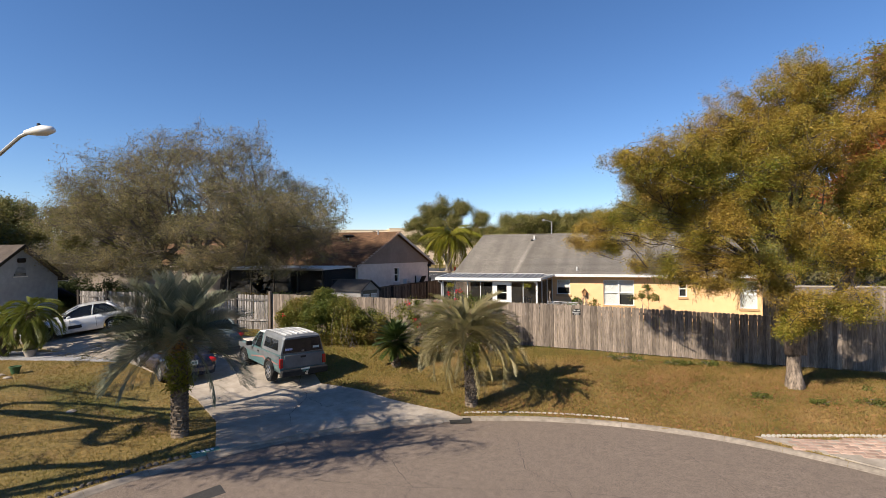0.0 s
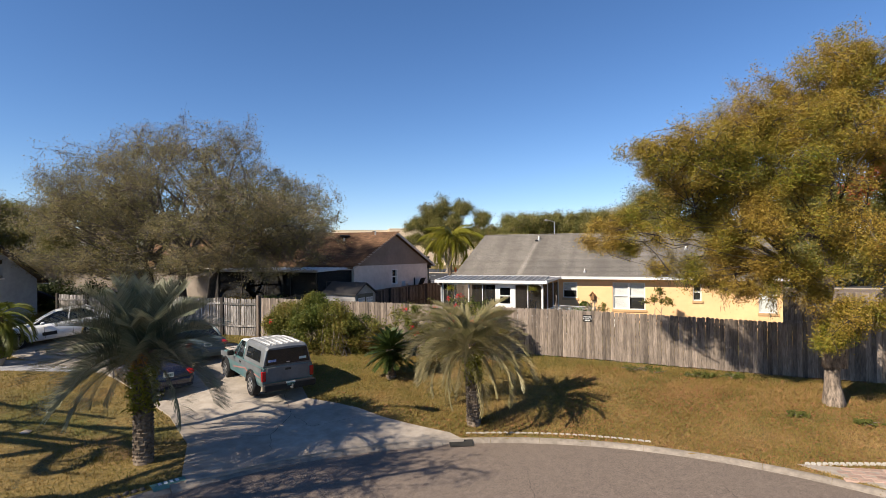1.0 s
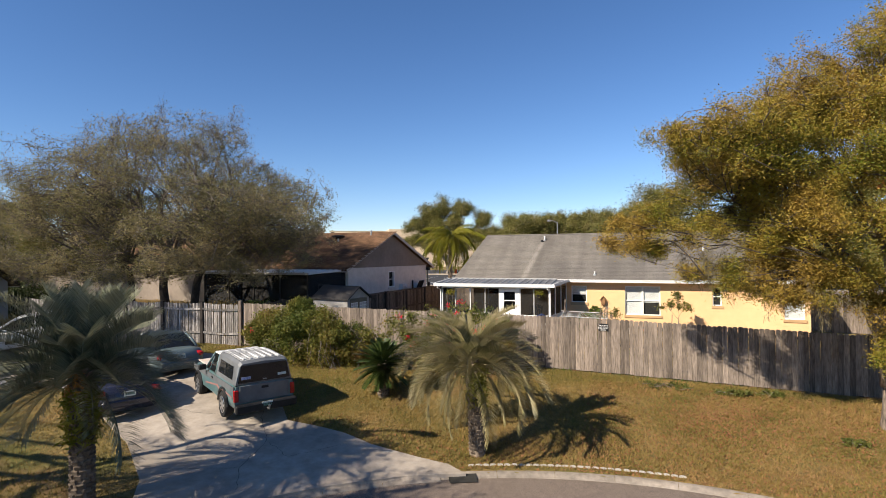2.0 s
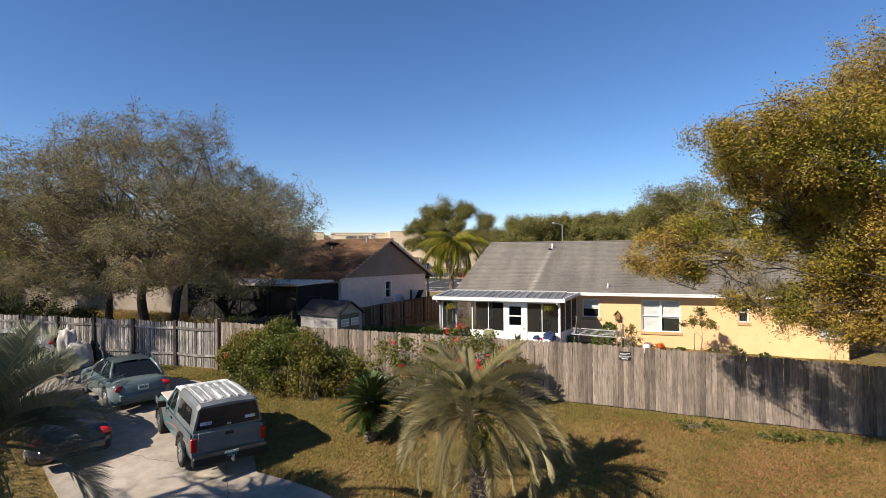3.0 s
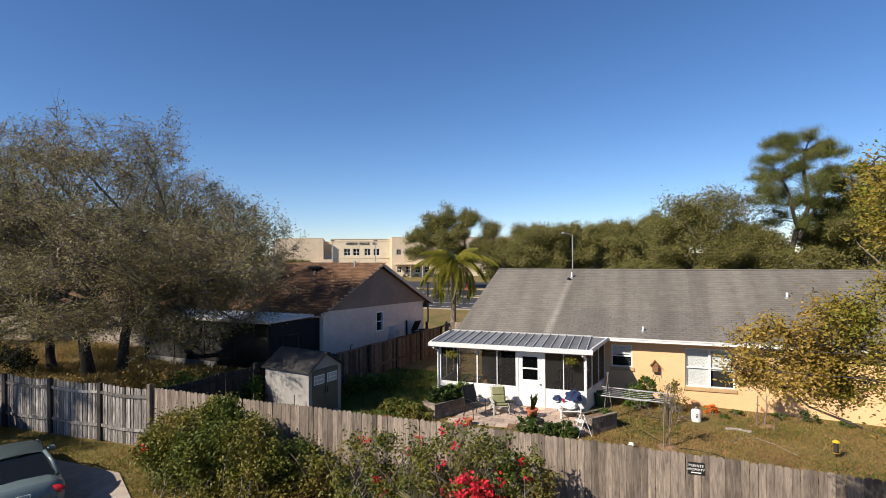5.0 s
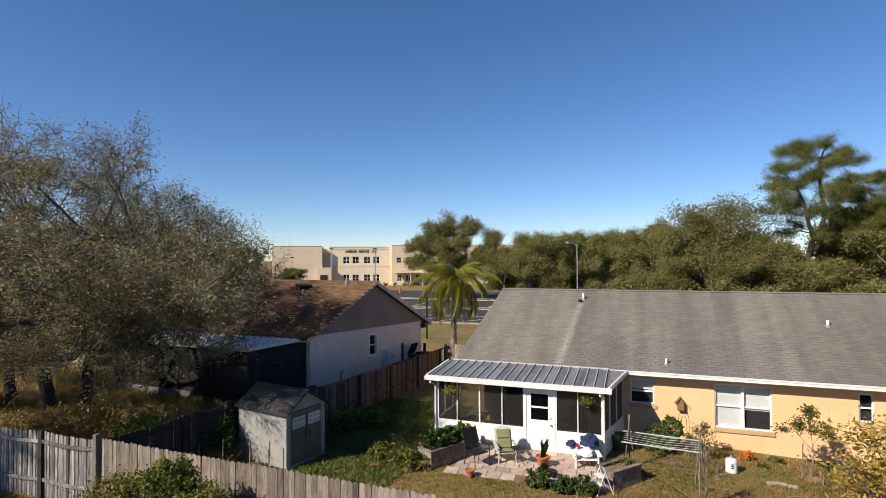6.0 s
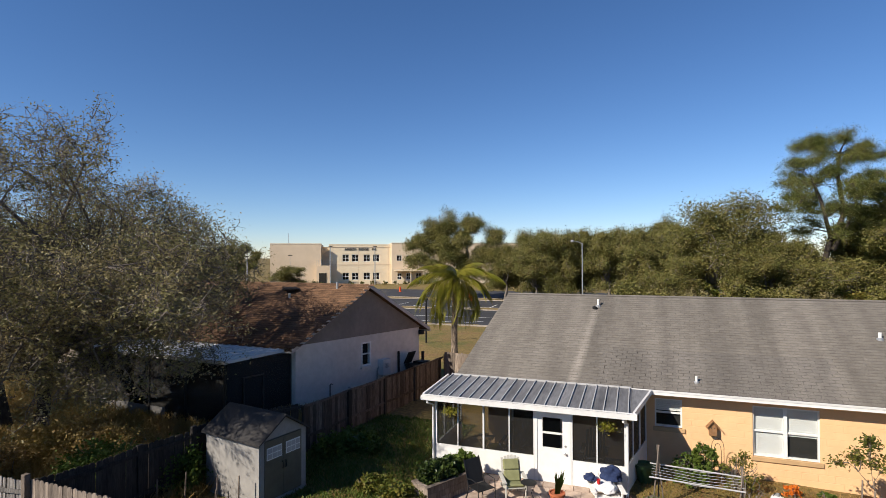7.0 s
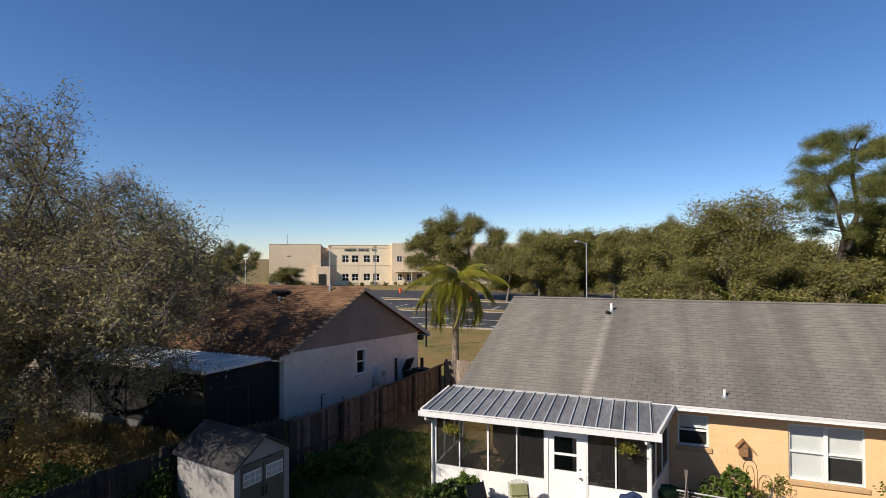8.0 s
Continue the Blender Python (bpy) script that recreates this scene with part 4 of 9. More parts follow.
part("lanai_screen", boxed(LX0, -0.4, LY + 0.12, LY + 0.124, 0.3, LZ - 0.12), M_SCREEN_DARK, brown, "black insect screen")
part("lanai_screen", boxed(-0.45, -0.446, LY + 0.13, -WALLH, 0.1, LZ - 0.1), M_SCREEN_DARK, brown)
sf = part("screen_door", boxed(-0.44, -0.40, LY + 0.75, LY + 0.80, 0.2, 2.3), M_FENCE_DARK, brown, "dark screen door frame")
part("door_rail", boxed(-0.44, -0.40, LY + 0.80, LY + 1.55, 2.25, 2.3), M_FENCE_DARK, sf)
part("door_stile", boxed(-0.44, -0.40, LY + 1.55, LY + 1.60, 0.2, 2.3), M_FENCE_DARK, sf)


def wheeled_bin(y, rz, lid_open):
    """A black household bin against the gable wall, placed along the wall's own axes."""
    b = empty("wheeled_bin", (0, 0, 0), 0, "black wheeled bin by the stucco wall" + (", lid thrown open" if lid_open else ""), "bin", "bins by the wall")
    b.matrix_basis = brown.matrix_basis @ pose(0.35, y, 0.12, 0, 0, rz)
    bm = bmesh.new()
    lo = [(-0.22, -0.19, 0.06), (0.22, -0.19, 0.06), (0.22, 0.19, 0.06), (-0.22, 0.19, 0.06)]
    hi = [(-0.3, -0.25, 1.45), (0.3, -0.25, 1.45), (0.3, 0.25, 1.45), (-0.3, 0.25, 1.45)]
    va, vb = [bm.verts.new(p) for p in lo], [bm.verts.new(p) for p in hi]
    bm.faces.new(va[::-1])
    bm.faces.new(vb)
    for i in range(4):
        bm.faces.new((va[i], va[(i + 1) % 4], vb[(i + 1) % 4], vb[i]))
    part("body", bm, M_BLACK, b)
    part("rim", boxed(-0.33, 0.33, -0.28, 0.28, 1.38, 1.45, 0.01), M_BLACK, b)
    part("lid", boxed(0.0, 0.66, -0.28, 0.28, 0.0, 0.05, 0.015, pose(-0.34, 0, 1.46, 0, -62 if lid_open else -3, 0)), M_BLACK, b)
    part("handle", tubed([(-0.38, -0.2, 1.42), (-0.4, 0.0, 1.43), (-0.38, 0.2, 1.42)], 0.015, 8), M_BLACK, b)
    for sy in (-0.24, 0.24):
        part("wheel", lathe(bmesh.new(), [(0.02, -0.03), (0.11, -0.03), (0.11, 0.03), (0.02, 0.03)], 14, (-0.22, sy, 0.11), "y"), M_RUBBER, b)


wheeled_bin(2.52, 4, True)
wheeled_bin(3.12, -6, False)

# ---- blue-grey house by the drive ----
grey = empty("house", (-31.2, -11.55, -0.45), 6.0, "pale blue-grey house with brown roof and louvred gable vent", "house")
GW, GE, GR = 2.62, 3.34, 5.37          # half span, eave and ridge of its roof
part("wall", boxed(-13.0, 0.0, -GW + 0.35, GW - 0.35, 0.1, GE + 0.1), M_BLUEGREY, grey)
gs = (GR - GE) / GW
bm = bmesh.new()
prism(bm, [(-GW + 0.35, GE + 0.1), (GW - 0.35, GE + 0.1), (0.0, GE + 0.1 + gs * (GW - 0.35))], -13.0, 0.0, SWAP)
bmesh.ops.recalc_face_normals(bm, faces=bm.faces)
part("gable", bm, M_BLUEGREY, grey)
for s in (-1, 1):
    bm = bmesh.new()
    prism(bm, [(s * GW, GE - 0.14), (0, GR - 0.14), (0, GR), (s * GW, GE)], -13.4, 0.35, SWAP)
    bmesh.ops.recalc_face_normals(bm, faces=bm.faces)
    part("roof", bm, M_DSHINGLE, grey, "dark brown shingle roof slope")
    bm = bmesh.new()
    prism(bm, [(s * (GW + 0.03), GE - 0.19), (0, GR - 0.18), (0, GR + 0.02), (s * (GW + 0.03), GE + 0.01)], 0.354, 0.39, SWAP)
    bmesh.ops.recalc_face_normals(bm, faces=bm.faces)
    part("rake_board", bm, M_BLACK, grey, "dark rake board")
    part("fascia", boxed(-13.4, 0.35, s * (GW + 0.02) - 0.015, s * (GW + 0.02) + 0.015, GE - 0.2, GE - 0.02), M_WHITE, grey)
vent = empty("gable_vent")
vent.parent = grey
for i in range(8):
    z = 3.62 + i * 0.065
    w = 0.34 * math.sqrt(max(0.05, 1 - (i / 8.0) ** 2))
    part("louvre", boxed(-0.03, 0.03, -w, w, -0.004, 0.004, 0, pose(0.05, 0, z, 0, -35, 0)), M_BLUEGREY, vent)
part("backing", boxed(0.0, 0.012, -0.33, 0.33, 3.58, 3.72), M_DARK, vent)
part("surround", boxed(0.0, 0.06, -0.42, 0.42, 3.52, 3.58), M_WHITE, vent)
part("flood_light", boxed(0.0, 0.25, -0.2, 0.2, 4.35, 4.6, 0.05), M_BLACK, grey, "black security floodlight")
bm = bmesh.new()
prism(bm, [(2.28, 2.75), (2.28, 2.68), (3.5, 2.05), (3.5, 1.85), (3.53, 1.85), (3.53, 2.09)], -2.8, 0.3, SWAP)
bmesh.ops.recalc_face_normals(bm, faces=bm.faces)
part("awning", bm, pbr("blue_canvas", (0.02, 0.03, 0.07), (0.015, 0.02, 0.05), 5, 0.9, 0.2, 40), grey, "dark blue canvas awning")

# ---- fences ----
def picket_mesh(name, w, h, t, material, seed):
    """A dog-eared board with a slight bow."""
    rnd = random.Random(seed)
    bm = bmesh.new()
    c = w * 0.24
    lean = rnd.uniform(-0.006, 0.006)
    outline = [(-w / 2, 0), (w / 2, 0), (w / 2 + lean, h - c), (w / 2 - c + lean, h), (-w / 2 + c + lean, h), (-w / 2 + lean, h - c)]
    prism(bm, outline, 0, t)
    return mesh_of(name, bm, material)


def fence_run(fence, p0, p1, width, height, material, post_gap=2.4, rails_front=False, seed=1, wave=0.0, drop=0.03, gaps=0.002):
    """Boards, rails and posts between two ground points; the front of the boards faces the first normal."""
    rnd = random.Random(seed)
    p0, p1 = Vector(p0), Vector(p1)
    run = p1 - p0
    length = run.length
    d = run.normalized()
    ang = math.degrees(math.atan2(d.y, d.x))
    meshes = [picket_mesh("slat", width - gaps * 2, height + rnd.uniform(-0.015, 0.015), 0.018, material, seed * 10 + k) for k in range(5)]
    n = int(length / width)
    for i in range(n):
        q = p0 + d * (i + 0.5) * width
        u = (i * width % post_gap) / post_gap
        z = ground_z(q.x, q.y) + drop - wave * math.sin(math.pi * u)
        m = pose(q.x, q.y, z, rnd.uniform(-0.4, 0.4), rnd.uniform(-0.6, 0.6) * (1.0 if rails_front else 0.08), ang) @ Matrix.Translation((0, rnd.uniform(-0.004, 0.004) - 0.02, rnd.uniform(-0.012, 0.012)))
        shared("slat", meshes[rnd.randrange(5)], fence, m)
    k = 0
    s = 0.0
    while s < length:
        e = min(s + post_gap, length)
        a, b = p0 + d * s, p0 + d * e
        za, zb = ground_z(a.x, a.y), ground_z(b.x, b.y)
        side = -0.05 if rails_front else 0.025
        for h in (0.28, 0.95, 1.58) if not rails_front else (0.5, 1.5):
            pts = []
            for j in range(5):
                f = j / 4
                q = a.lerp(b, f)
                pts.append((q.x - d.y * side, q.y + d.x * side, za + (zb - za) * f + h - wave * math.sin(math.pi * f)))
            bm = bmesh.new()
            for g in range(4):
                va, vb = Vector(pts[g]), Vector(pts[g + 1])
                mid = (va + vb) / 2
                ln = (vb - va).length
                pitch = math.degrees(math.asin((vb.z - va.z) / ln))
                box(bm, -ln / 2, ln / 2, -0.018, 0.018, -0.042, 0.042, m=pose(*mid, 0, -pitch, ang))
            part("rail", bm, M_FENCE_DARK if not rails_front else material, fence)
        side = 0.07 if not rails_front else -0.04
        pw = 0.075 if rails_front else 0.045
        bm = boxed(-pw, pw, -0.055 if rails_front else -0.045, 0.045, -0.2, height + (0.06 if rails_front else -0.1), 0.006)
        ob = part("post", bm, M_FENCE_DARK, fence)
        ob.matrix_basis = pose(a.x - d.y * side, a.y + d.x * side, za, rnd.uniform(-1, 1), rnd.uniform(-1, 1), ang)
        s += post_gap
        k += 1


FY = -10.22
front_fence = empty("fence", label="weathered grey-brown cedar board fence along the lawn", category="fence")
fence_run(front_fence, (-15.15, FY, 0), (10.9, FY, 0), 0.142, 1.76, M_FENCE, seed=3, gaps=0.003)
part("post", boxed(-0.06, 0.06, -0.06, 0.06, 0, 1.9, 0.006), M_FENCE, front_fence).location = on_ground(-15.23, FY - 0.06)
old_fence = empty("fence", label="silvery old cedar fence with sagging exposed rails", category="fence")
fence_run(old_fence, (-28.0, FY - 0.25, 0), (-15.35, FY, 0), 0.105, 1.72, M_FENCE_OLD, 2.15, True, 5, 0.05, gaps=0.010)
side_fence = empty("fence", label="dark stained board fence between the two yards", category="fence")
fence_run(side_fence, (-13.42, -3.0, 0), (-12.1, 6.4, 0), 0.14, 1.45, M_DARK_BOARD, 2.3, True, 7, 0.03)
# boards take the darkest wood, to put the tree's shade into their colour
mid_fence = empty("fence", label="board fence behind the shed, its shade painted as dark boards", category="fence")
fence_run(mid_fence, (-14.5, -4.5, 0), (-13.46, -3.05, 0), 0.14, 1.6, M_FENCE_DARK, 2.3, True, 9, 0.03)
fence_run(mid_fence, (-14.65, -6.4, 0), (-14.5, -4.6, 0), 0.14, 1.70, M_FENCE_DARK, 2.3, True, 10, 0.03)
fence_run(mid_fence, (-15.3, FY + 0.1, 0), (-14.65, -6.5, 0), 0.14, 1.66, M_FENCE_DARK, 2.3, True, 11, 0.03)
far_fence = empty("fence", label="board fence closing the side passage by the yellow house", category="fence")
fence_run(far_fence, (9.66, 2.5, 0), (16.0, 2.7, 0), 0.142, 1.8, M_FENCE, seed=12)
rear_fence = empty("fence", label="short board fence beside the palm at the yard's end", category="fence")
fence_run(rear_fence, (-12.0, 6.5, 0), (-8.05, 6.3, 0), 0.142, 1.7, M_FENCE, seed=14)
# gate with a cross brace
gate = empty("gate", (8.16, 2.5, ground_z(8.3, 2.5)), 0, "wooden yard gate with cross brace", "gate")
gm = picket_mesh("board", 0.13, 1.7, 0.018, M_FENCE, 77)
for i in range(10):
    shared("board", gm, gate, pose(0.08 + i * 0.142, 0.03, 0.05))
part("gate_frame", boxed(0.02, 1.42, -0.02, 0.02, 0.15, 0.27), M_FENCE, gate)
part("gate_frame", boxed(0.02, 1.42, -0.02, 0.02, 1.5, 1.62), M_FENCE, gate)
part("brace", boxed(-0.9, 0.9, -0.02, 0.02, -0.06, 0.06, m=pose(0.72, 0, 0.88, 0, -41, 0)), M_FENCE, gate)
part("gate_post", boxed(-0.12, -0.02, -0.05, 0.05, -0.1, 1.8), M_FENCE, gate)
part("gate_post", boxed(1.44, 1.54, -0.05, 0.05, -0.1, 1.8), M_FENCE, gate)

# ---- trees and palms ----
def leaf_arrays(centres, size, rnd, flat=0.35, aspect=0.5):
    """Small folded leaves at the given places, turned at random."""
    n = len(centres)
    d = rnd.normal(size=(n, 3))
    d[:, 2] *= 1 - flat
    d /= np.linalg.norm(d, axis=1)[:, None] + 1e-9
    e = rnd.normal(size=(n, 3))
    e -= d * (e * d).sum(1)[:, None]
    e /= np.linalg.norm(e, axis=1)[:, None] + 1e-9
    s = size * rnd.uniform(0.6, 1.35, size=(n, 1))
    a, b = d * s, e * s * aspect
    nrm = np.cross(d, e) * s * 0.18
    v = np.stack([centres - a, centres - b * 0.9 + nrm, centres + a, centres + b * 0.9 + nrm], 1).reshape(-1, 3)
    q = np.arange(4 * n).reshape(-1, 4)
    return v, q


def curve_pts(p, q, rnd, n=6, sag=0.0, wob=0.12):
    """A wavering line from p to q."""
    p, q = np.array(p, float), np.array(q, float)
    ln = np.linalg.norm(q - p)
    o1 = rnd.normal(size=3) * ln * wob
    o2 = rnd.normal(size=3) * ln * wob * 0.5
    out = []
    for i in range(n + 1):
        f = i / n
        w = math.sin(math.pi * f)
        out.append(p + (q - p) * f + o1 * w + o2 * math.sin(2 * math.pi * f) + np.array((0, 0, sag * ln * w)))
    return out


def tree(name, base, trunks, lobes, leaf_mat, bark, seed, leaves=40000, leaf=0.06, per_lobe=9, label="", twig_r=0.012, spread=1.0, clump=0.28, category="tree", gaps=(0.9, 0.36, 0.5), bare=0.0, aspect=0.5, limb_bark=None, reach=9.0, thin=0.0):
    """trunks: (foot offset, fork point, radius); lobes: (centre, radii, weight), from the base. Limbs run from the forks into the lobes and split into
    boughs and twigs, and the leaves sit in uneven tufts about the twigs."""
    rnd = np.random.default_rng(seed)
    root = empty(name, base, 0, label, category)
    forks = []
    for foot, fork, r in trunks:
        pts = curve_pts(foot, fork, rnd, 7, 0, 0.05)
        pts[0] = np.array(foot, float) - np.array((0, 0, 0.25))
        rad = [r * (1.55 if i == 0 else 1.12 if i == 1 else 1.0 - 0.28 * i / 7) for i in range(8)]
        part("trunk", tubed(pts, rad, 10), bark, root, smooth=True)
        forks.append((np.array(fork, float), r * 0.7, pts))
    tips, mass = [], []
    for centre, radii, weight in lobes:
        limbs = bmesh.new()
        c, rr = np.array(centre, float), np.array(radii, float)
        fk = min(forks, key=lambda f: np.linalg.norm(f[0] - c))
        end = c + rnd.normal(size=3) * rr * 0.12
        main = curve_pts(fk[0], end, rnd, 7, 0.06, 0.10)
        r0 = fk[1] * min(0.85, 0.25 + 0.5 * weight) * min(1.0, reach / (np.linalg.norm(c - fk[0]) + 0.01))
        tube(limbs, main, [r0 * (1 - 0.78 * i / 7) for i in range(8)], 7)
        nb = max(3, int(per_lobe * weight))
        for b in range(nb):
            u = rnd.normal(size=3)
            u /= np.linalg.norm(u)
            if u[2] < -0.5:
                u[2] *= -0.5
            q = c + u * rr * rnd.uniform(0.55, 1.0)
            start = main[rnd.integers(3, 8)]
            bough = curve_pts(start, q, rnd, 5, 0.05, 0.12)
            r1 = max(0.016, r0 * 0.22)
            tube(limbs, bough, [r1 * (1 - 0.78 * i / 5) for i in range(6)], 5)
            for t in range(7):
                s = bough[rnd.integers(2, 6)]
                v = rnd.normal(size=3)
                v /= np.linalg.norm(v)
                g = s + v * rr.mean() * rnd.uniform(0.22, 0.48) * spread
                tw = curve_pts(s, g, rnd, 3, 0.04, 0.15)
                tube(limbs, tw, [twig_r, twig_r * 0.8, twig_r * 0.55, twig_r * 0.3], 4, False)
                leafy = rnd.uniform() >= bare
                if leafy:
                    for k in range(1, 4):
                        tips.append(tw[k])
                for k in range(3):
                    w = rnd.normal(size=3)
                    w /= np.linalg.norm(w)
                    h = tw[1 + k % 3] + w * rr.mean() * rnd.uniform(0.14, 0.28) * spread
                    tube(limbs, [tw[k % 3], (tw[k % 3] + h) / 2 + rnd.normal(size=3) * 0.04, h], [twig_r * 0.6, twig_r * 0.4, twig_r * 0.2], 3, False)
                    if leafy:
                        tips.append(h)
        part("bough", limbs, limb_bark or bark, root, smooth=True)
        mass += [float(rr.prod()) ** 0.52 / nb] * (len(tips) - len(mass))
    if tips and leaves:
        at = np.array(tips)
        lump = np.array([noise.noise((p[0] * gaps[0], p[1] * gaps[0], p[2] * gaps[0] + seed)) for p in at]) * 0.5 + 0.5
        dens = rnd.uniform(0.1, 1.0, size=len(at)) ** 1.6 * np.clip((lump - gaps[1]) / (gaps[2] - gaps[1]), 0.02, 1.0) * np.array(mass)
        high = (at[:, 2] - at[:, 2].min()) / (np.ptp(at[:, 2]) + 1e-6)
        dens *= 1.0 - thin * high ** 1.5        # the crown thins towards its top
        pick = rnd.choice(len(at), size=leaves, p=dens / dens.sum())
        off = rnd.normal(size=(leaves, 3)) * clump
        off[:, 2] *= 0.75
        cen = at[pick] + off
        v, q = leaf_arrays(cen, leaf, rnd, 0.35, aspect)
        ob = new("crown", fast_mesh("crown", v, q, leaf_mat))
        ob.parent = root
        tagged(ob, kind="stuff")
    return root


def frond_mesh(name, length, leaflets, leaf_len, arch, material, seed, leaf_w=0.012, vee=0.6, droop=0.25, stalk=0.2):
    """A feather frond: an arching midrib along +x with narrow leaflets to both sides."""
    rnd = np.random.default_rng(seed)
    vs, qs = [], []
    n = 14
    rib = []
    for i in range(n + 1):
        f = i / n
        a = arch * f
        rib.append(np.array((length * (math.sin(a) / arch if arch else f), 0.0, length * ((math.cos(a) - 1) / arch) if arch else 0.0)))
    for i in range(n):
        p, q = rib[i], rib[i + 1]
        w0, w1 = 0.022 * (1 - 0.85 * i / n), 0.022 * (1 - 0.85 * (i + 1) / n)
        for dy, dz in ((1, 0.3), (-1, 0.3)):
            b = len(vs)
            vs += [p + (0, w0 * dy, w0 * dz), q + (0, w1 * dy, w1 * dz), q + (0, 0, -w1), p + (0, 0, -w0)]
            qs.append((b, b + 1, b + 2, b + 3))
    for i in range(leaflets):
        f = stalk + (1 - stalk) * (i + rnd.uniform(-0.3, 0.3)) / leaflets
        f = min(max(f, stalk), 0.995)
        k = min(int(f * n), n - 1)
        g = f * n - k
        p = rib[k] * (1 - g) + rib[k + 1] * g
        t = rib[k + 1] - rib[k]
        t /= np.linalg.norm(t)
        upv = np.array((-t[2], 0, t[0]))
        ln = leaf_len * (0.45 + 0.55 * math.sin(math.pi * min(1, 0.18 + 0.75 * f))) * rnd.uniform(0.85, 1.1)
        for s in (-1, 1):
            d = t * rnd.uniform(0.55, 0.8) + np.array((0, s, 0)) * 0.75 + upv * vee * rnd.uniform(0.6, 1.2)
            d /= np.linalg.norm(d)
            wv = np.cross(d, np.array((0, 0, 1.0)))
            wv = wv / (np.linalg.norm(wv) + 1e-6) * leaf_w
            m1 = p + d * ln * 0.5
            e = p + d * ln + np.array((0, 0, -droop * ln))
            b = len(vs)
            vs += [p - wv * 0.5, p + wv * 0.5, m1 + wv, m1 - wv, e + wv * 0.15, e - wv * 0.15]
            qs += [(b, b + 1, b + 2, b + 3), (b + 3, b + 2, b + 4, b + 5)]
    return fast_mesh(name, vs, qs, material)


def palm(name, base, height, r0, fronds, meshes, label, lean=(0, 0), seed=1, up=75, down=-35, trunk_mat=None, boots=True, scale=(0.85, 1.1)):
    """A palm: a trunk with old leaf bases, and fronds that stand up in the middle and hang at the outside."""
    rnd = random.Random(seed)
    root = empty(name, base, 0, label, "palm tree")
    pts = [(lean[0] * f * f, lean[1] * f * f, -0.2 + (height + 0.2) * f) for f in (0, 0.2, 0.4, 0.6, 0.8, 1.0)]
    bm = tubed(pts, [r0 * 1.3, r0 * 1.05, r0, r0 * 0.97, r0 * 0.95, r0 * 0.85], 14)
    if boots:
        k = 0
        z = 0.06
        while z < height:
            for j in range(7):
                a = 2 * math.pi * (j + 0.5 * (k % 2)) / 7 + rnd.uniform(-0.15, 0.15)
                f = z / height
                cx, cy = lean[0] * f * f, lean[1] * f * f
                box(bm, -0.055, 0.055, -0.025, 0.025, -0.05, 0.05, m=pose(cx + r0 * math.cos(a), cy + r0 * math.sin(a), z, 0, 0, math.degrees(a) + 90) @ pose(0, 0, 0, rnd.uniform(18, 34), 0, 0))
            z += 0.085
            k += 1
    part("trunk", bm, trunk_mat or M_PALM_TRUNK, root, smooth=False)
    top = pts[-1]
    for i in range(fronds):
        f = (i + 0.5) / fronds
        el = up + (down - up) * f ** 0.8 + rnd.uniform(-7, 7)
        az = i * 137.5 + rnd.uniform(-14, 14)
        s = rnd.uniform(*scale) * (0.75 + 0.25 * min(1, f * 3))
        m = pose(top[0], top[1], top[2] - 0.25 * f, 0, 0, az) @ pose(0, 0, 0, rnd.uniform(-20, 20), -el, 0) @ Matrix.Scale(s, 4)
        k = min(len(meshes) - 1, int(f * len(meshes) + rnd.uniform(-0.4, 0.4)))
        shared("frond", meshes[max(0, k)], root, m)
    return root


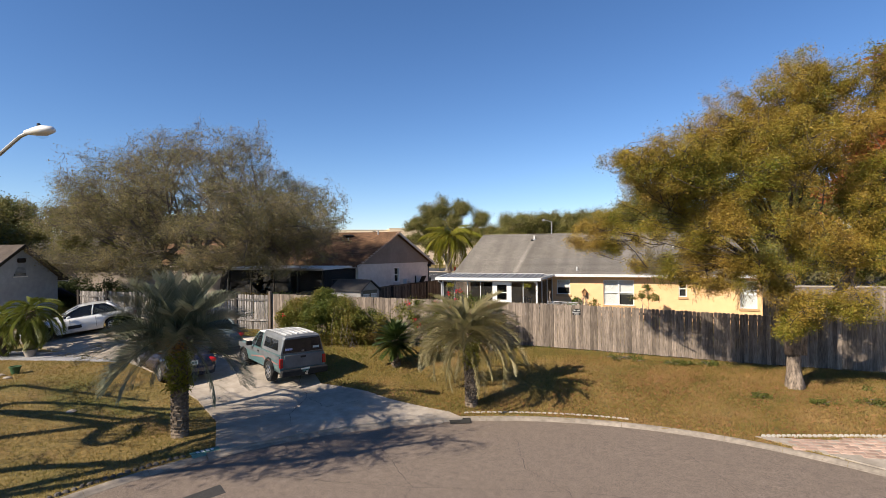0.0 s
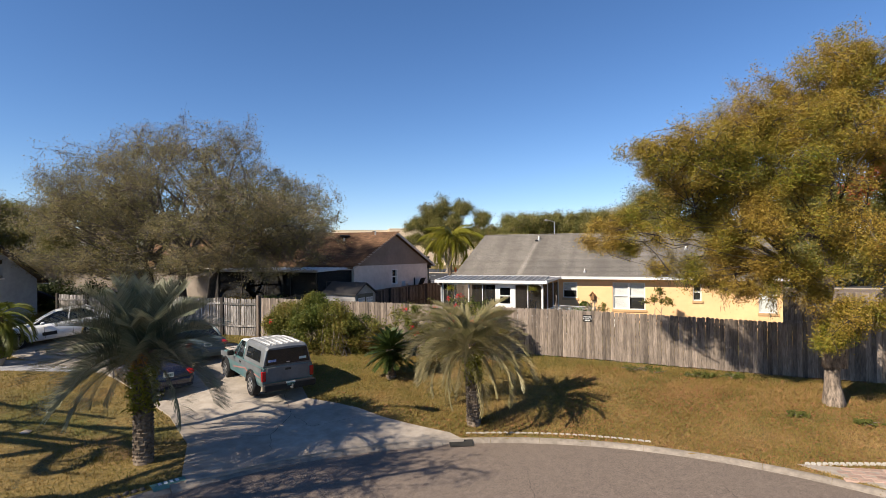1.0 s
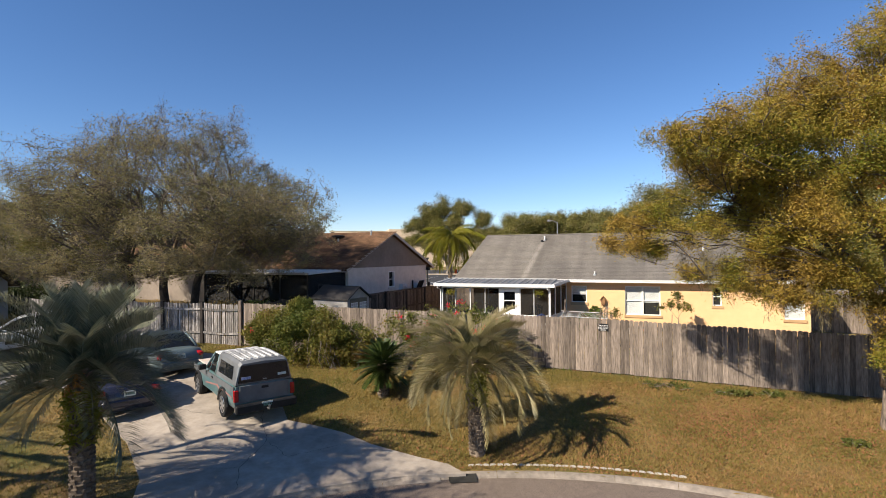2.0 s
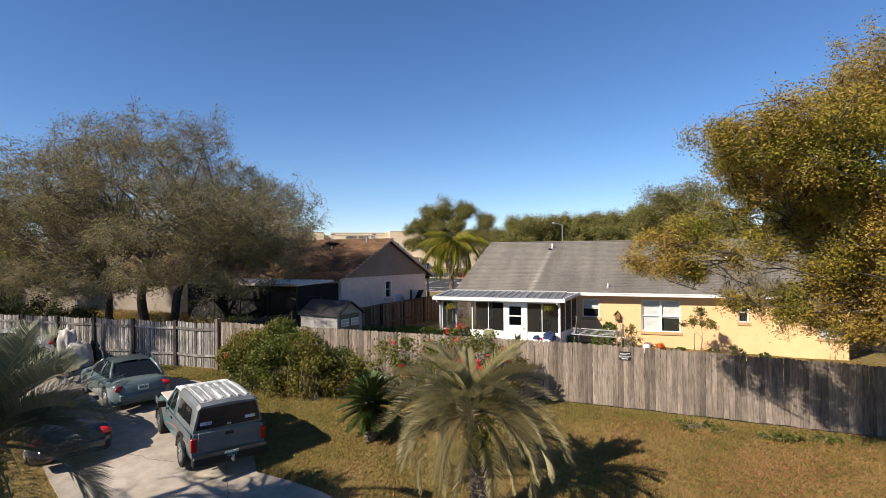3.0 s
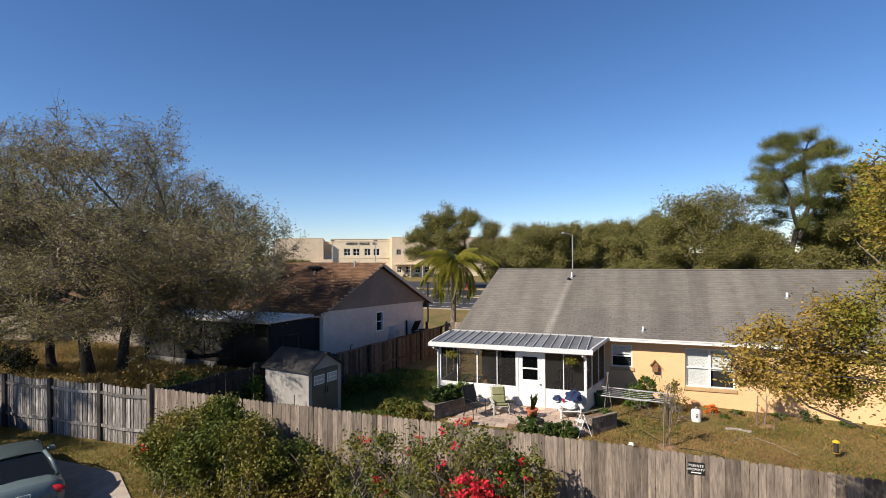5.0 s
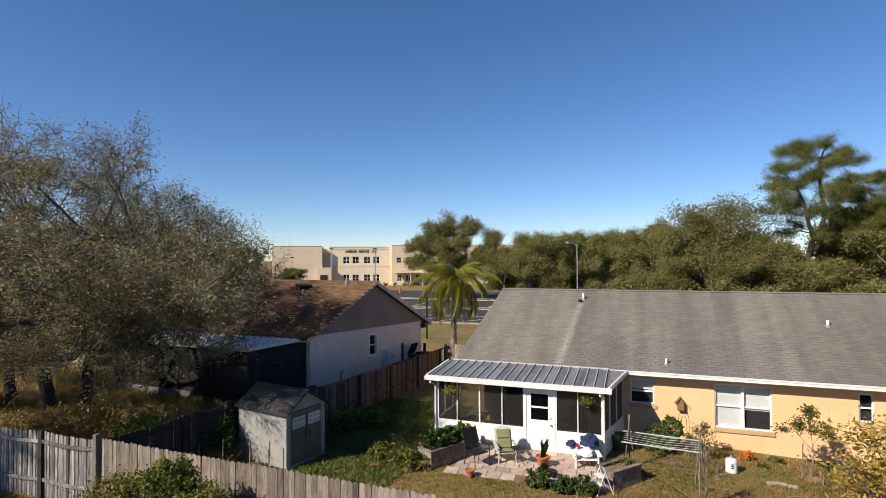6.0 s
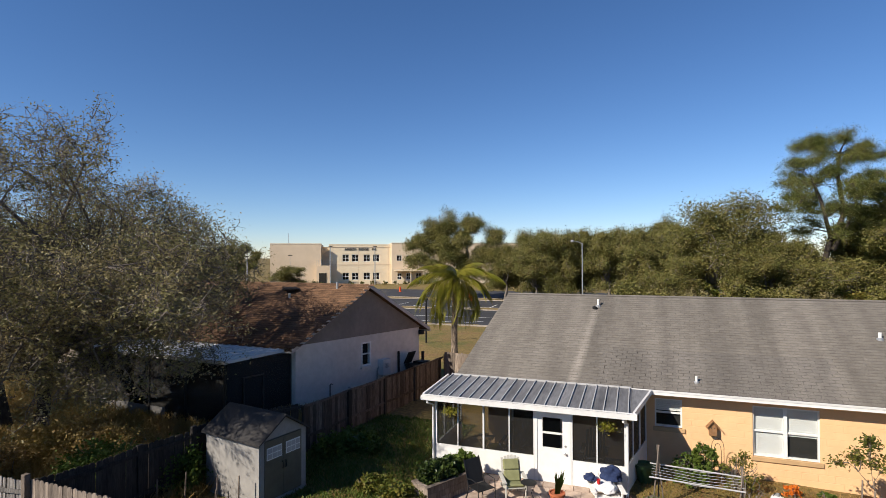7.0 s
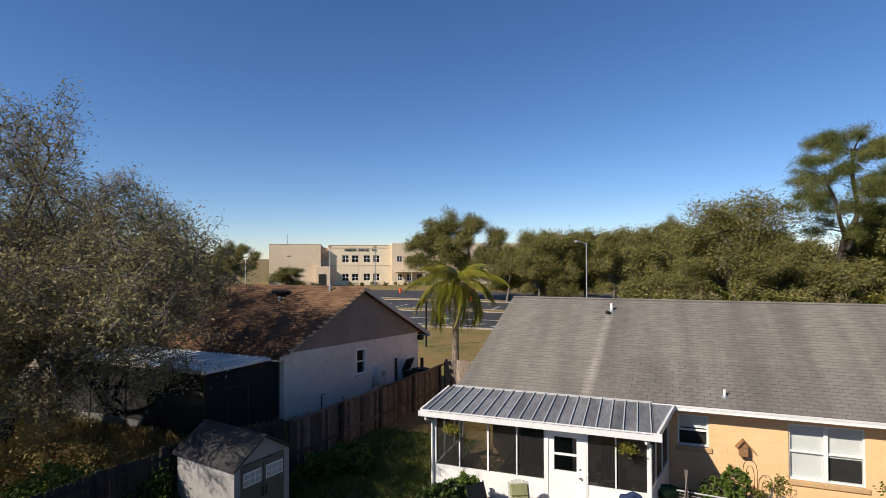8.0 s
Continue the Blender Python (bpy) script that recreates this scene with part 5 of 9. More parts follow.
# the broad oak by the fence, turning yellow, hung with moss
right_oak = tree("oak_tree", on_ground(6.25, -12.71), [((0, 0, 0), (-0.05, -0.1, 1.7), 0.22), ((0.05, 0, 1.3), (1.3, -0.5, 3.9), 0.17), ((-0.1, 0, 1.3), (-1.2, -0.8, 3.9), 0.13), ((0, 0, 1.4), (-0.3, -0.3, 4.6), 0.15)],
                 [((-5.95, -1.0, 4.75), (0.62, 0.80, 0.58), 0.8), ((-6.4, -1.0, 4.5), (0.42, 0.50, 0.35), 0.6), ((-5.55, -1.1, 5.2), (0.42, 0.60, 0.45), 0.7), ((-5.7, -1.0, 4.2), (0.48, 0.60, 0.30), 0.6), ((-4.25, -1.2, 4.85), (0.50, 0.60, 0.45), 0.7),
                  ((-4.0, -2.3, 6.6), (1.40, 1.40, 1.00), 1.3), ((-5.0, -2.4, 6.7), (0.80, 1.00, 0.80), 0.9), ((-3.1, -2.0, 7.2), (1.20, 1.20, 0.80), 1.1), ((-2.2, -1.3, 7.5), (1.45, 1.50, 1.00), 1.3), ((-1.1, -0.6, 8.5), (1.30, 1.50, 1.10), 1.3),
                  ((0.3, -0.3, 8.8), (1.80, 1.80, 1.40), 1.3), ((2.2, 0.2, 9.0), (1.80, 1.80, 1.50), 0.8), ((-1.3, -1.6, 6.2), (1.70, 1.50, 1.30), 1.3), ((0.2, -2.0, 6.7), (1.90, 1.60, 1.50), 1.2), ((1.9, -1.4, 7.1), (1.80, 1.70, 1.60), 0.8),
                  ((-2.4, -1.5, 5.6), (1.00, 1.10, 0.85), 1.1), ((-1.0, 0.6, 7.7), (1.90, 1.80, 1.60), 1.0), ((1.1, 1.0, 8.1), (2.10, 1.90, 1.70), 0.9), ((-3.2, -1.9, 6.1), (0.90, 1.00, 0.65), 0.9), ((3.0, -1.0, 4.9), (1.70, 1.50, 1.40), 0.6),
                  ((-2.6, -0.9, 3.8), (1.00, 0.85, 0.55), 0.9), ((-4.5, -1.1, 3.75), (0.45, 0.50, 0.34), 0.8), ((-3.7, -1.2, 3.6), (0.55, 0.55, 0.42), 0.9), ((-3.1, -1.2, 4.4), (0.55, 0.60, 0.40), 0.8), ((-3.0, -1.1, 3.3), (0.50, 0.50, 0.42), 0.8), ((-1.8, -1.4, 4.8), (1.30, 1.10, 0.80), 1.0), ((-1.0, -1.1, 3.7), (1.10, 0.95, 0.70), 0.9), ((-0.1, -1.2, 2.4), (1.00, 0.80, 0.80), 0.8),
                  ((-0.4, -0.7, 1.8), (0.50, 0.50, 0.50), 0.5), ((1.1, -1.2, 2.4), (1.10, 1.00, 0.80), 0.7), ((1.4, -1.3, 3.9), (1.50, 1.20, 1.00), 0.8), ((-0.2, -1.4, 4.5), (1.50, 1.20, 1.00), 1.0), ((-1.8, -0.7, 3.2), (0.80, 0.70, 0.50), 0.8),
                  ((-0.9, -0.6, 2.9), (0.80, 0.70, 0.50), 0.8), ((-2.9, -0.8, 3.7), (0.80, 0.70, 0.45), 0.8),
                  ((-3.9, -0.5, 6.7), (1.00, 1.00, 0.90), 1.1), ((-4.5, -0.7, 6.2), (0.80, 0.80, 0.70), 1.0), ((-3.3, -0.4, 6.2), (1.00, 0.90, 0.80), 1.1), ((-3.5, -0.5, 5.3), (0.85, 0.80, 0.60), 1.0), ((-3.0, -0.2, 7.2), (1.10, 1.10, 0.80), 1.1), ((-2.6, -0.6, 4.7), (0.90, 0.80, 0.60), 1.0), ((1.7, -0.8, 5.9), (1.20, 1.10, 0.90), 0.9), ((2.4, -0.6, 4.9), (1.20, 1.10, 0.90), 0.9), ((2.7, -0.5, 6.6), (1.30, 1.10, 1.00), 0.9)],
                 M_LEAF_GOLD, M_BARK_LIGHT, 11, 600000, 0.026, 9, "spreading oak with yellowing leaves and hanging moss on the lawn", clump=0.12, aspect=0.5, gaps=(1.2, 0.22, 0.46), spread=0.95, limb_bark=M_BARK_DARK, reach=1.5)
right_oak.scale = (1.01, 1.01, 1.01)
# the big sparse oaks beyond the old fence
dome = []
ro = random.Random(12)
for k in range(58):
    f = (k + 0.5) / 58
    el, az = math.asin(0.02 + 0.96 * f), k * 2.39996
    u = (1.0, 0.93, 0.60, 0.97)[k % 4]
    flat = u * math.cos(el) ** 0.70
    c = (-1.7 + 8.9 * flat * math.cos(az), -0.7 + 5.6 * flat * math.sin(az), 4.4 + 6.2 * u * math.sin(el))
    dome.append((c, (2.3 + ro.uniform(-0.3, 0.3), 2.1, 1.2 + ro.uniform(-0.2, 0.2)), 0.95))
for x, y, z in ((5.9, -5.4, 5.6), (4.4, -6.2, 4.9), (7.2, -4.0, 5.0), (7.6, -0.8, 4.2), (5.0, -3.4, 3.4), (8.3, -3.8, 5.4), (7.3, -5.0, 6.2), (9.6, -3.4, 5.2), (8.6, -2.0, 6.4), (6.3, -6.0, 6.7), (5.5, -2.4, 3.2), (6.8, -1.8, 2.9), (7.9, -1.2, 3.2), (6.2, -0.6, 4.0)):
    dome.append(((x, y, z), (1.7, 1.5, 0.9), 0.9))
for k in range(14):
    dome.append(((-9.4 + 1.2 * k, -4.2 + 1.3 * math.sin(k * 2.1), 3.1 + 0.5 * math.sin(k * 1.3)), (1.5, 1.3, 0.9), 0.9))
left_oak = tree("oak_tree", on_ground(-22.88, -5.38), [((-1.8, 0.1, 0), (-1.2, 0.0, 3.6), 0.26), ((-0.6, 0.5, 0), (1.4, 0.2, 3.4), 0.23), ((-4.6, 0.5, 0), (-4.6, -0.2, 3.2), 0.21)], dome,
                M_LEAF_OAK, M_BARK_DARK, 5, 220000, 0.043, 13, "wide sparse-leaved oak behind the old fence", clump=0.15, twig_r=0.012, gaps=(0.7, 0.10, 0.40), spread=0.9, limb_bark=M_BARK_OAK, reach=4.5, thin=0.72)

PINDO = [frond_mesh("frond", 2.0, 124, 0.56, (0.5, 0.8, 1.1, 1.35)[i], M_FROND_BLUE, 40 + i, 0.0072, 0.85, 0.14) for i in range(4)]
PINDO2 = [frond_mesh("frond", 2.15, 110, 0.38, (1.1, 1.5, 1.85, 2.1)[i], M_FROND_TAN, 50 + i, 0.0072, 0.85, 0.15) for i in range(4)]
palm_a = palm("palm_tree", on_ground(-9.93, -21.00), 2.52, 0.175, 60, PINDO, "blue-green pindo palm with shaggy arching fronds by the drive", seed=4, up=86, down=0)
palm_a.scale = (1.04, 1.04, 1.06)
palm_b = palm("palm_tree", on_ground(-3.27, -16.24), 2.2, 0.17, 66, PINDO2, "yellowish pindo palm with drooping fronds on the lawn", (-0.15, 0.05), seed=6, up=76, down=14)
palm_b.scale = (0.95, 0.95, 1.0)
# ferns rooted among the old leaf bases, and a fruit stalk
for root, z0, z1, r, n, mat, seed in ((palm_a, 1.2, 2.2, 0.19, 1500, M_FROND_GREEN, 3), (palm_b, 1.25, 2.0, 0.18, 900, M_FROND_GREEN, 4)):
    rf = np.random.default_rng(seed)
    a = rf.uniform(0, 6.283, n)
    cen = np.stack([np.cos(a) * r, np.sin(a) * r, rf.uniform(z0, z1, n)], 1) + rf.normal(size=(n, 3)) * 0.08
    v, q = leaf_arrays(cen, 0.08, rf, 0, 0.26)
    ob = new("fern", fast_mesh("fern", v, q, mat))
    ob.parent = root
    tagged(ob, "yellow-green ferns growing on the trunk", kind="stuff")
rf = np.random.default_rng(8)
cen = np.array((0.12, -0.3, 2.3)) + rf.normal(size=(160, 3)) * (0.16, 0.1, 0.12)
v, q = leaf_arrays(cen, 0.05, rf, 0, 0.3)
ob = new("fruit_stalk", fast_mesh("fruit_stalk", v, q, M_FRUIT))
ob.parent = palm_a
tagged(ob, "orange fruit stalks under the fronds", kind="stuff")
SAGO = [frond_mesh("frond", 0.85, 64, 0.16, 0.6, M_FROND_DARK, 60 + i, 0.010, 0.35, 0.03, 0.08) for i in range(2)]
palm("sago_palm", on_ground(-6.76, -14.13), 1.0, 0.13, 95, SAGO, "dark green sago palm with stiff fronds", seed=8, up=86, down=-22).scale = (1.05, 1.05, 1.05)
QUEEN = [frond_mesh("frond", 2.8, 84, 0.62, (1.2, 1.7, 2.2)[i], M_FROND_GREEN, 70 + i, 0.012, 0.12, 1.3, 0.1) for i in range(3)]

palm("palm_tree", on_ground(-13.76, 13.03), 5.0, 0.19, 30, QUEEN, "tall queen palm with yellow-green drooping fronds", (0.1, 0), 9, 72, -10, M_BARK_LIGHT, False)
PYGMY = [frond_mesh("frond", 1.15, 60, 0.26, 1.9, M_FROND_PYGMY, 80 + i, 0.009, 0.3, 0.3) for i in range(2)]
palm("palm_tree", on_ground(-22.95, -16.31), 1.5, 0.09, 40, PYGMY, "small feathery date palm growing from a grey pot", seed=15, up=80, down=-35).scale = (1.35, 1.35, 1.35)
palm("palm_tree", on_ground(-24.31, -16.62), 1.25, 0.08, 34, PYGMY, "small feathery date palm in the gravel bed", seed=16, up=80, down=-35).scale = (1.35, 1.35, 1.35)

# far trees: a few kinds, then copies
def far_tree(base, h, w, mat, seed, label, leaves=26000, leaf=0.16, bark=None):
    r = random.Random(seed)
    lobes = []
    for i in range(9):
        a = i * 2.4 + r.uniform(-0.4, 0.4)
        f = (i % 3) / 2
        d = w * (0.34 - 0.16 * f) * r.uniform(0.7, 1.2)
        lobes.append(((d * math.cos(a), d * math.sin(a), h * (0.30 + 0.48 * f) + r.uniform(-0.05, 0.05) * h), (w * 0.24, w * 0.24, h * 0.19), 0.9))
    lobes.append(((0, 0, h * 0.8), (w * 0.22, w * 0.22, h * 0.18), 1.0))
    return tree("tree", base, [((0, 0, 0), (0.1, 0, h * 0.3), w * 0.022)], lobes, mat, bark or M_BARK, seed, leaves, leaf, 5, label, twig_r=0.03, clump=w * 0.036, gaps=(0.45, 0.18, 0.45))


FAR_LABEL = "dense dark evergreen tree beyond the parking lot"
oak_a = tree("tree", on_ground(-31.22, 63.18), [((0, 0, 0), (0.1, 0, 3.6), 0.38), ((0.1, 0, 2.4), (-2.6, 0.3, 5.4), 0.26), ((0.1, 0, 2.6), (2.8, -0.2, 5.6), 0.26)],
             [((-6.2, 0, 9.4), (2.2, 2.4, 1.7), 0.9), ((-4.4, 0.6, 10.8), (2.2, 2.4, 1.8), 0.9), ((-1.0, -0.4, 11.6), (2.9, 2.7, 2.0), 1.1), ((3.6, 0.2, 12.4), (2.2, 2.4, 2.1), 1.0), ((6.3, 0, 9.6), (2.1, 2.3, 1.7), 0.9), ((2.0, -1.4, 9.2), (3.0, 2.6, 2.2), 1.0),
              ((-3.2, -1.4, 8.2), (3.0, 2.6, 2.2), 1.0), ((-6.2, -0.5, 6.4), (2.1, 2.2, 1.8), 0.8), ((5.6, -0.6, 6.9), (2.3, 2.3, 1.9), 0.8), ((0.2, -1.6, 6.4), (3.0, 2.4, 1.9), 0.9), ((-3.0, -1.6, 4.6), (2.6, 2.2, 1.4), 0.7), ((3.0, -1.6, 4.8), (2.6, 2.2, 1.4), 0.7)],
             M_LEAF_DARK, M_BARK, 21, 90000, 0.13, 6, "broad dense evergreen tree beyond the parking lot", twig_r=0.03, clump=0.48, gaps=(0.45, 0.18, 0.45))
oak_b = far_tree(on_ground(-14.56, 57.63), 10.4, 13.0, M_LEAF_DARK, 22, "grey-green evergreen tree at the lot's edge", 46000, 0.12)
oak_c = far_tree(on_ground(-7.04, 56.83), 10.4, 10.0, M_LEAF_DARK, 23, FAR_LABEL, 36000, 0.12)
oak_d = far_tree(on_ground(4.05, 42.62), 13.0, 15.5, M_LEAF_DARK, 24, "tall ragged oak with bare upper twigs", 50000, 0.11)
for a in (oak_a, oak_b, oak_c, oak_d):
    tagged(a, group="trees beyond the houses")
rt = random.Random(31)
for src, x, y, s in ((oak_c, -16.9, 57.1, 0.84), (oak_c, -12.4, 56.7, 0.80), (oak_c, -22.2, 61.4, 0.9), (oak_b, -18.8, 65.5, 1.05), (oak_c, -11.2, 63.7, 1.05), (oak_b, -3.7, 61.9, 1.1), (oak_b, -1.1, 60.0, 1.0), (oak_c, -2.7, 45.9, 0.78), (oak_b, 0.7, 40.0, 0.72), (oak_c, 6.5, 38.2, 0.72), (oak_c, 10.8, 43.3, 0.85), (oak_b, 9.2, 40.3, 0.8), (oak_b, 16.8, 44.5, 0.9), (oak_c, 19.9, 39.6, 0.95), (oak_a, 23.3, 43.6, 0.9),
                     (oak_b, 28.0, 38.8, 1.0), (oak_c, 32.9, 40.9, 1.1), (oak_a, 39.0, 37.1, 1.0), (oak_c, -22.5, 91.4, 0.9), (oak_a, 1.6, 88.1, 0.95), (oak_c, 14.1, 70.4, 1.1), (oak_a, 28.2, 66.8, 1.05),
                     (oak_a, -90.2, 79.6, 0.75), (oak_c, -99.0, 71.4, 0.95), (oak_b, -81.6, 57.8, 0.7), (oak_a, -50.7, 24.6, 0.65), (oak_c, -57.5, 16.5, 0.8), (oak_c, -43.6, 22.8, 0.7), (oak_a, -40.1, 2.4, 0.66), (oak_b, -49.9, -3.3, 0.85), (oak_b, -60.1, 2.4, 0.9), (oak_c, -70.4, 13.1, 1.0)):
    copy_thing(src, pose(*on_ground(x, y), 0, 0, rt.uniform(0, 360)) @ Matrix.Scale(s * rt.uniform(0.95, 1.05), 4))
rp = random.Random(17)
pine_lobes = []
for k in range(36):
    f = k / 35
    zz = 8.6 + 9.4 * f ** 0.9
    reach = 4.9 * math.sin(math.pi * min(1.0, 0.20 + 0.68 * f)) + 0.3
    a = k * 2.4 + rp.uniform(-0.5, 0.5)
    d = reach * rp.uniform(0.5, 1.0)
    pine_lobes.append(((d * math.cos(a), d * math.sin(a), zz + rp.uniform(-0.4, 0.4)), (1.3, 1.25, 0.7), 0.7))
pine = tree("pine_tree", on_ground(13.97, 41.89), [((0, 0, 0), (0.2, 0, 9.0), 0.34), ((0.2, 0, 8.6), (-1.2, 0.2, 13.6), 0.2), ((0.2, 0, 8.8), (0.9, 0.2, 16.5), 0.22), ((0.2, 0, 7.6), (2.4, 0.2, 11.5), 0.16)], pine_lobes,
            M_LEAF_PINE, M_BARK_DARK, 41, 90000, 0.085, 9, "tall long-needled pine with bare trunk", twig_r=0.025, clump=0.30, aspect=0.3, gaps=(0.9, 0.12, 0.42), reach=1.6)
copy_thing(pine, pose(*on_ground(19.29, 41.54), 0, 0, 140) @ Matrix.Scale(0.8, 4))
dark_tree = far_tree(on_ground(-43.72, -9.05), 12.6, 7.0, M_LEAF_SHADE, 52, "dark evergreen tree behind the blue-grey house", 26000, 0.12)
rust = far_tree(on_ground(11.9, -6.0), 13.3, 6.0, M_LEAF_RUST, 53, "maple with rust-red leaves behind the oak", 24000, 0.1)
# tall sparse trees outside the view, whose limbs shade the lawn, the drive and the old fence
def swept(points, n):
    """A smooth curve through a few places."""
    p = [np.array(q, float) for q in points]
    p = [2 * p[0] - p[1]] + p + [2 * p[-1] - p[-2]]
    out = []
    for i in range(1, len(p) - 2):
        for j in range(n):
            t = j / n
            out.append(0.5 * (2 * p[i] + (p[i + 1] - p[i - 1]) * t + (2 * p[i - 1] - 5 * p[i] + 4 * p[i + 1] - p[i + 2]) * t * t + (3 * p[i] - p[i - 1] - 3 * p[i + 1] + p[i + 2]) * t ** 3))
    return out + [p[-2]]


shade_tree = empty("tree", on_ground(-16.2, -32.3), 0, "sparse-leaved tree with long curving limbs beside the street", "tree", "trees beside the street")
rnd_s = np.random.default_rng(61)
tufts = []
FORK = (0, 0, 5.2)
part("trunk", tubed(swept([(0, 0, -0.2), (0.1, 0.05, 2.5), FORK], 5), [0.5, 0.42, 0.4, 0.39, 0.38, 0.37, 0.35, 0.33, 0.31, 0.3, 0.28], 12), M_BARK, shade_tree, smooth=True)
for points, r0, r1, twigs, leafy in (
        ([FORK, (-2.8, 2.0, 5.9), (-4.8, 4.0, 6.0), (-3.4, 5.1, 5.9), (-2.1, 5.6, 5.8), (0.0, 5.7, 5.7)], 0.16, 0.05, 16, 0.3),
        ([(-4.4, 3.7, 6.0), (-3.0, 4.4, 5.9), (-0.5, 5.0, 5.8), (0.6, 5.2, 5.7)], 0.12, 0.05, 12, 0.3),
        ([(-4.2, 3.6, 6.1), (-1.9, 3.7, 6.4), (-1.4, 3.2, 6.4), (-1.1, 2.7, 6.4), (-0.5, 2.7, 6.3), (-0.3, 3.4, 6.3), (-0.8, 4.1, 6.3)], 0.15, 0.09, 8, 0.2),
        ([FORK, (-4.3, 2.7, 5.9), (-7.0, 5.4, 6.1), (-4.8, 5.8, 6.0), (-1.9, 6.4, 5.8)], 0.17, 0.05, 14, 0.4),
        ([FORK, (-0.6, 1.5, 5.6), (1.5, 2.8, 5.6), (3.1, 4.4, 5.5)], 0.22, 0.09, 10, 0.4),
        ([(-2.1, 5.6, 5.9), (-0.7, 5.4, 6.6), (0.4, 6.8, 6.8), (1.3, 8.0, 6.9)], 0.10, 0.03, 12, 0.3),
        ([(-0.5, 5.0, 5.9), (0.6, 4.8, 6.6), (1.8, 6.2, 6.8), (2.8, 7.5, 6.9)], 0.10, 0.03, 12, 0.3),
        ([FORK, (1.5, 2.4, 6.5), (3.6, 3.9, 7.0), (5.4, 5.4, 7.1)], 0.16, 0.05, 60, 0.9),
        ([(1.0, 1.8, 6.2), (1.4, 4.0, 7.0), (2.8, 5.4, 7.2), (4.2, 6.2, 7.2)], 0.12, 0.04, 60, 0.9),
        ([FORK, (2.0, 1.8, 6.5), (4.6, 3.4, 6.6), (7.0, 5.4, 6.6)], 0.17, 0.05, 44, 0.7)):
    line = swept(points, 7)
    bm = bmesh.new()
    tube(bm, line, [r0 + (r1 - r0) * i / (len(line) - 1) for i in range(len(line))], 8)
    for k in range(twigs):
        a = line[rnd_s.integers(len(line) // 3, len(line))]
        v = rnd_s.normal(size=3) * (1, 1, 0.45)
        g = a + v / np.linalg.norm(v) * rnd_s.uniform(0.5, 1.3)
        tw = curve_pts(a, g, rnd_s, 4, 0.08, 0.14)
        tube(bm, tw, [0.040, 0.034, 0.027, 0.02, 0.012], 5, False)
        for h in range(3):
            w = rnd_s.normal(size=3)
            e = tw[2 + h % 3] + w / np.linalg.norm(w) * rnd_s.uniform(0.25, 0.6)
            tube(bm, [tw[1 + h], (tw[1 + h] + e) / 2, e], [0.012, 0.009, 0.005], 4, False)
            if rnd_s.uniform() < leafy:
                tufts.append(e)
    part("bough", bm, M_BARK, shade_tree, smooth=True)
cen = np.repeat(np.array(tufts), 34, 0)
v, q = leaf_arrays(cen + rnd_s.normal(size=cen.shape) * 0.17, 0.055, rnd_s)
ob = new("crown", fast_mesh("crown", v, q, M_LEAF_OAK))
ob.parent = shade_tree
tagged(ob, kind="stuff")
tree("tree", on_ground(-28.1, -19.3), [((0, 0, 0), (0.2, 0.2, 5.6), 0.36), ((0.2, 0, 4.0), (-1.2, 0.8, 7.4), 0.26), ((0.1, 0.1, 4.4), (1.5, 0.5, 7.4), 0.26)],
     [((0.4, 0.2, 10.4), (2.6, 2.0, 1.6), 1.0), ((-2.6, 0.4, 9.6), (2.4, 2.0, 1.5), 1.0), ((3.0, 0.2, 9.4), (2.2, 1.8, 1.3), 0.9), ((1.8, -1.2, 8.8), (2.2, 2.0, 1.3), 0.9), ((-4.6, -0.6, 8.8), (2.2, 1.8, 1.3), 0.9)],
     M_LEAF_OAK, M_BARK, 62, 13000, 0.055, 7, "sparse-leaved spreading tree at the neighbour's drive", twig_r=0.014, bare=0.4, spread=1.2, clump=0.16)

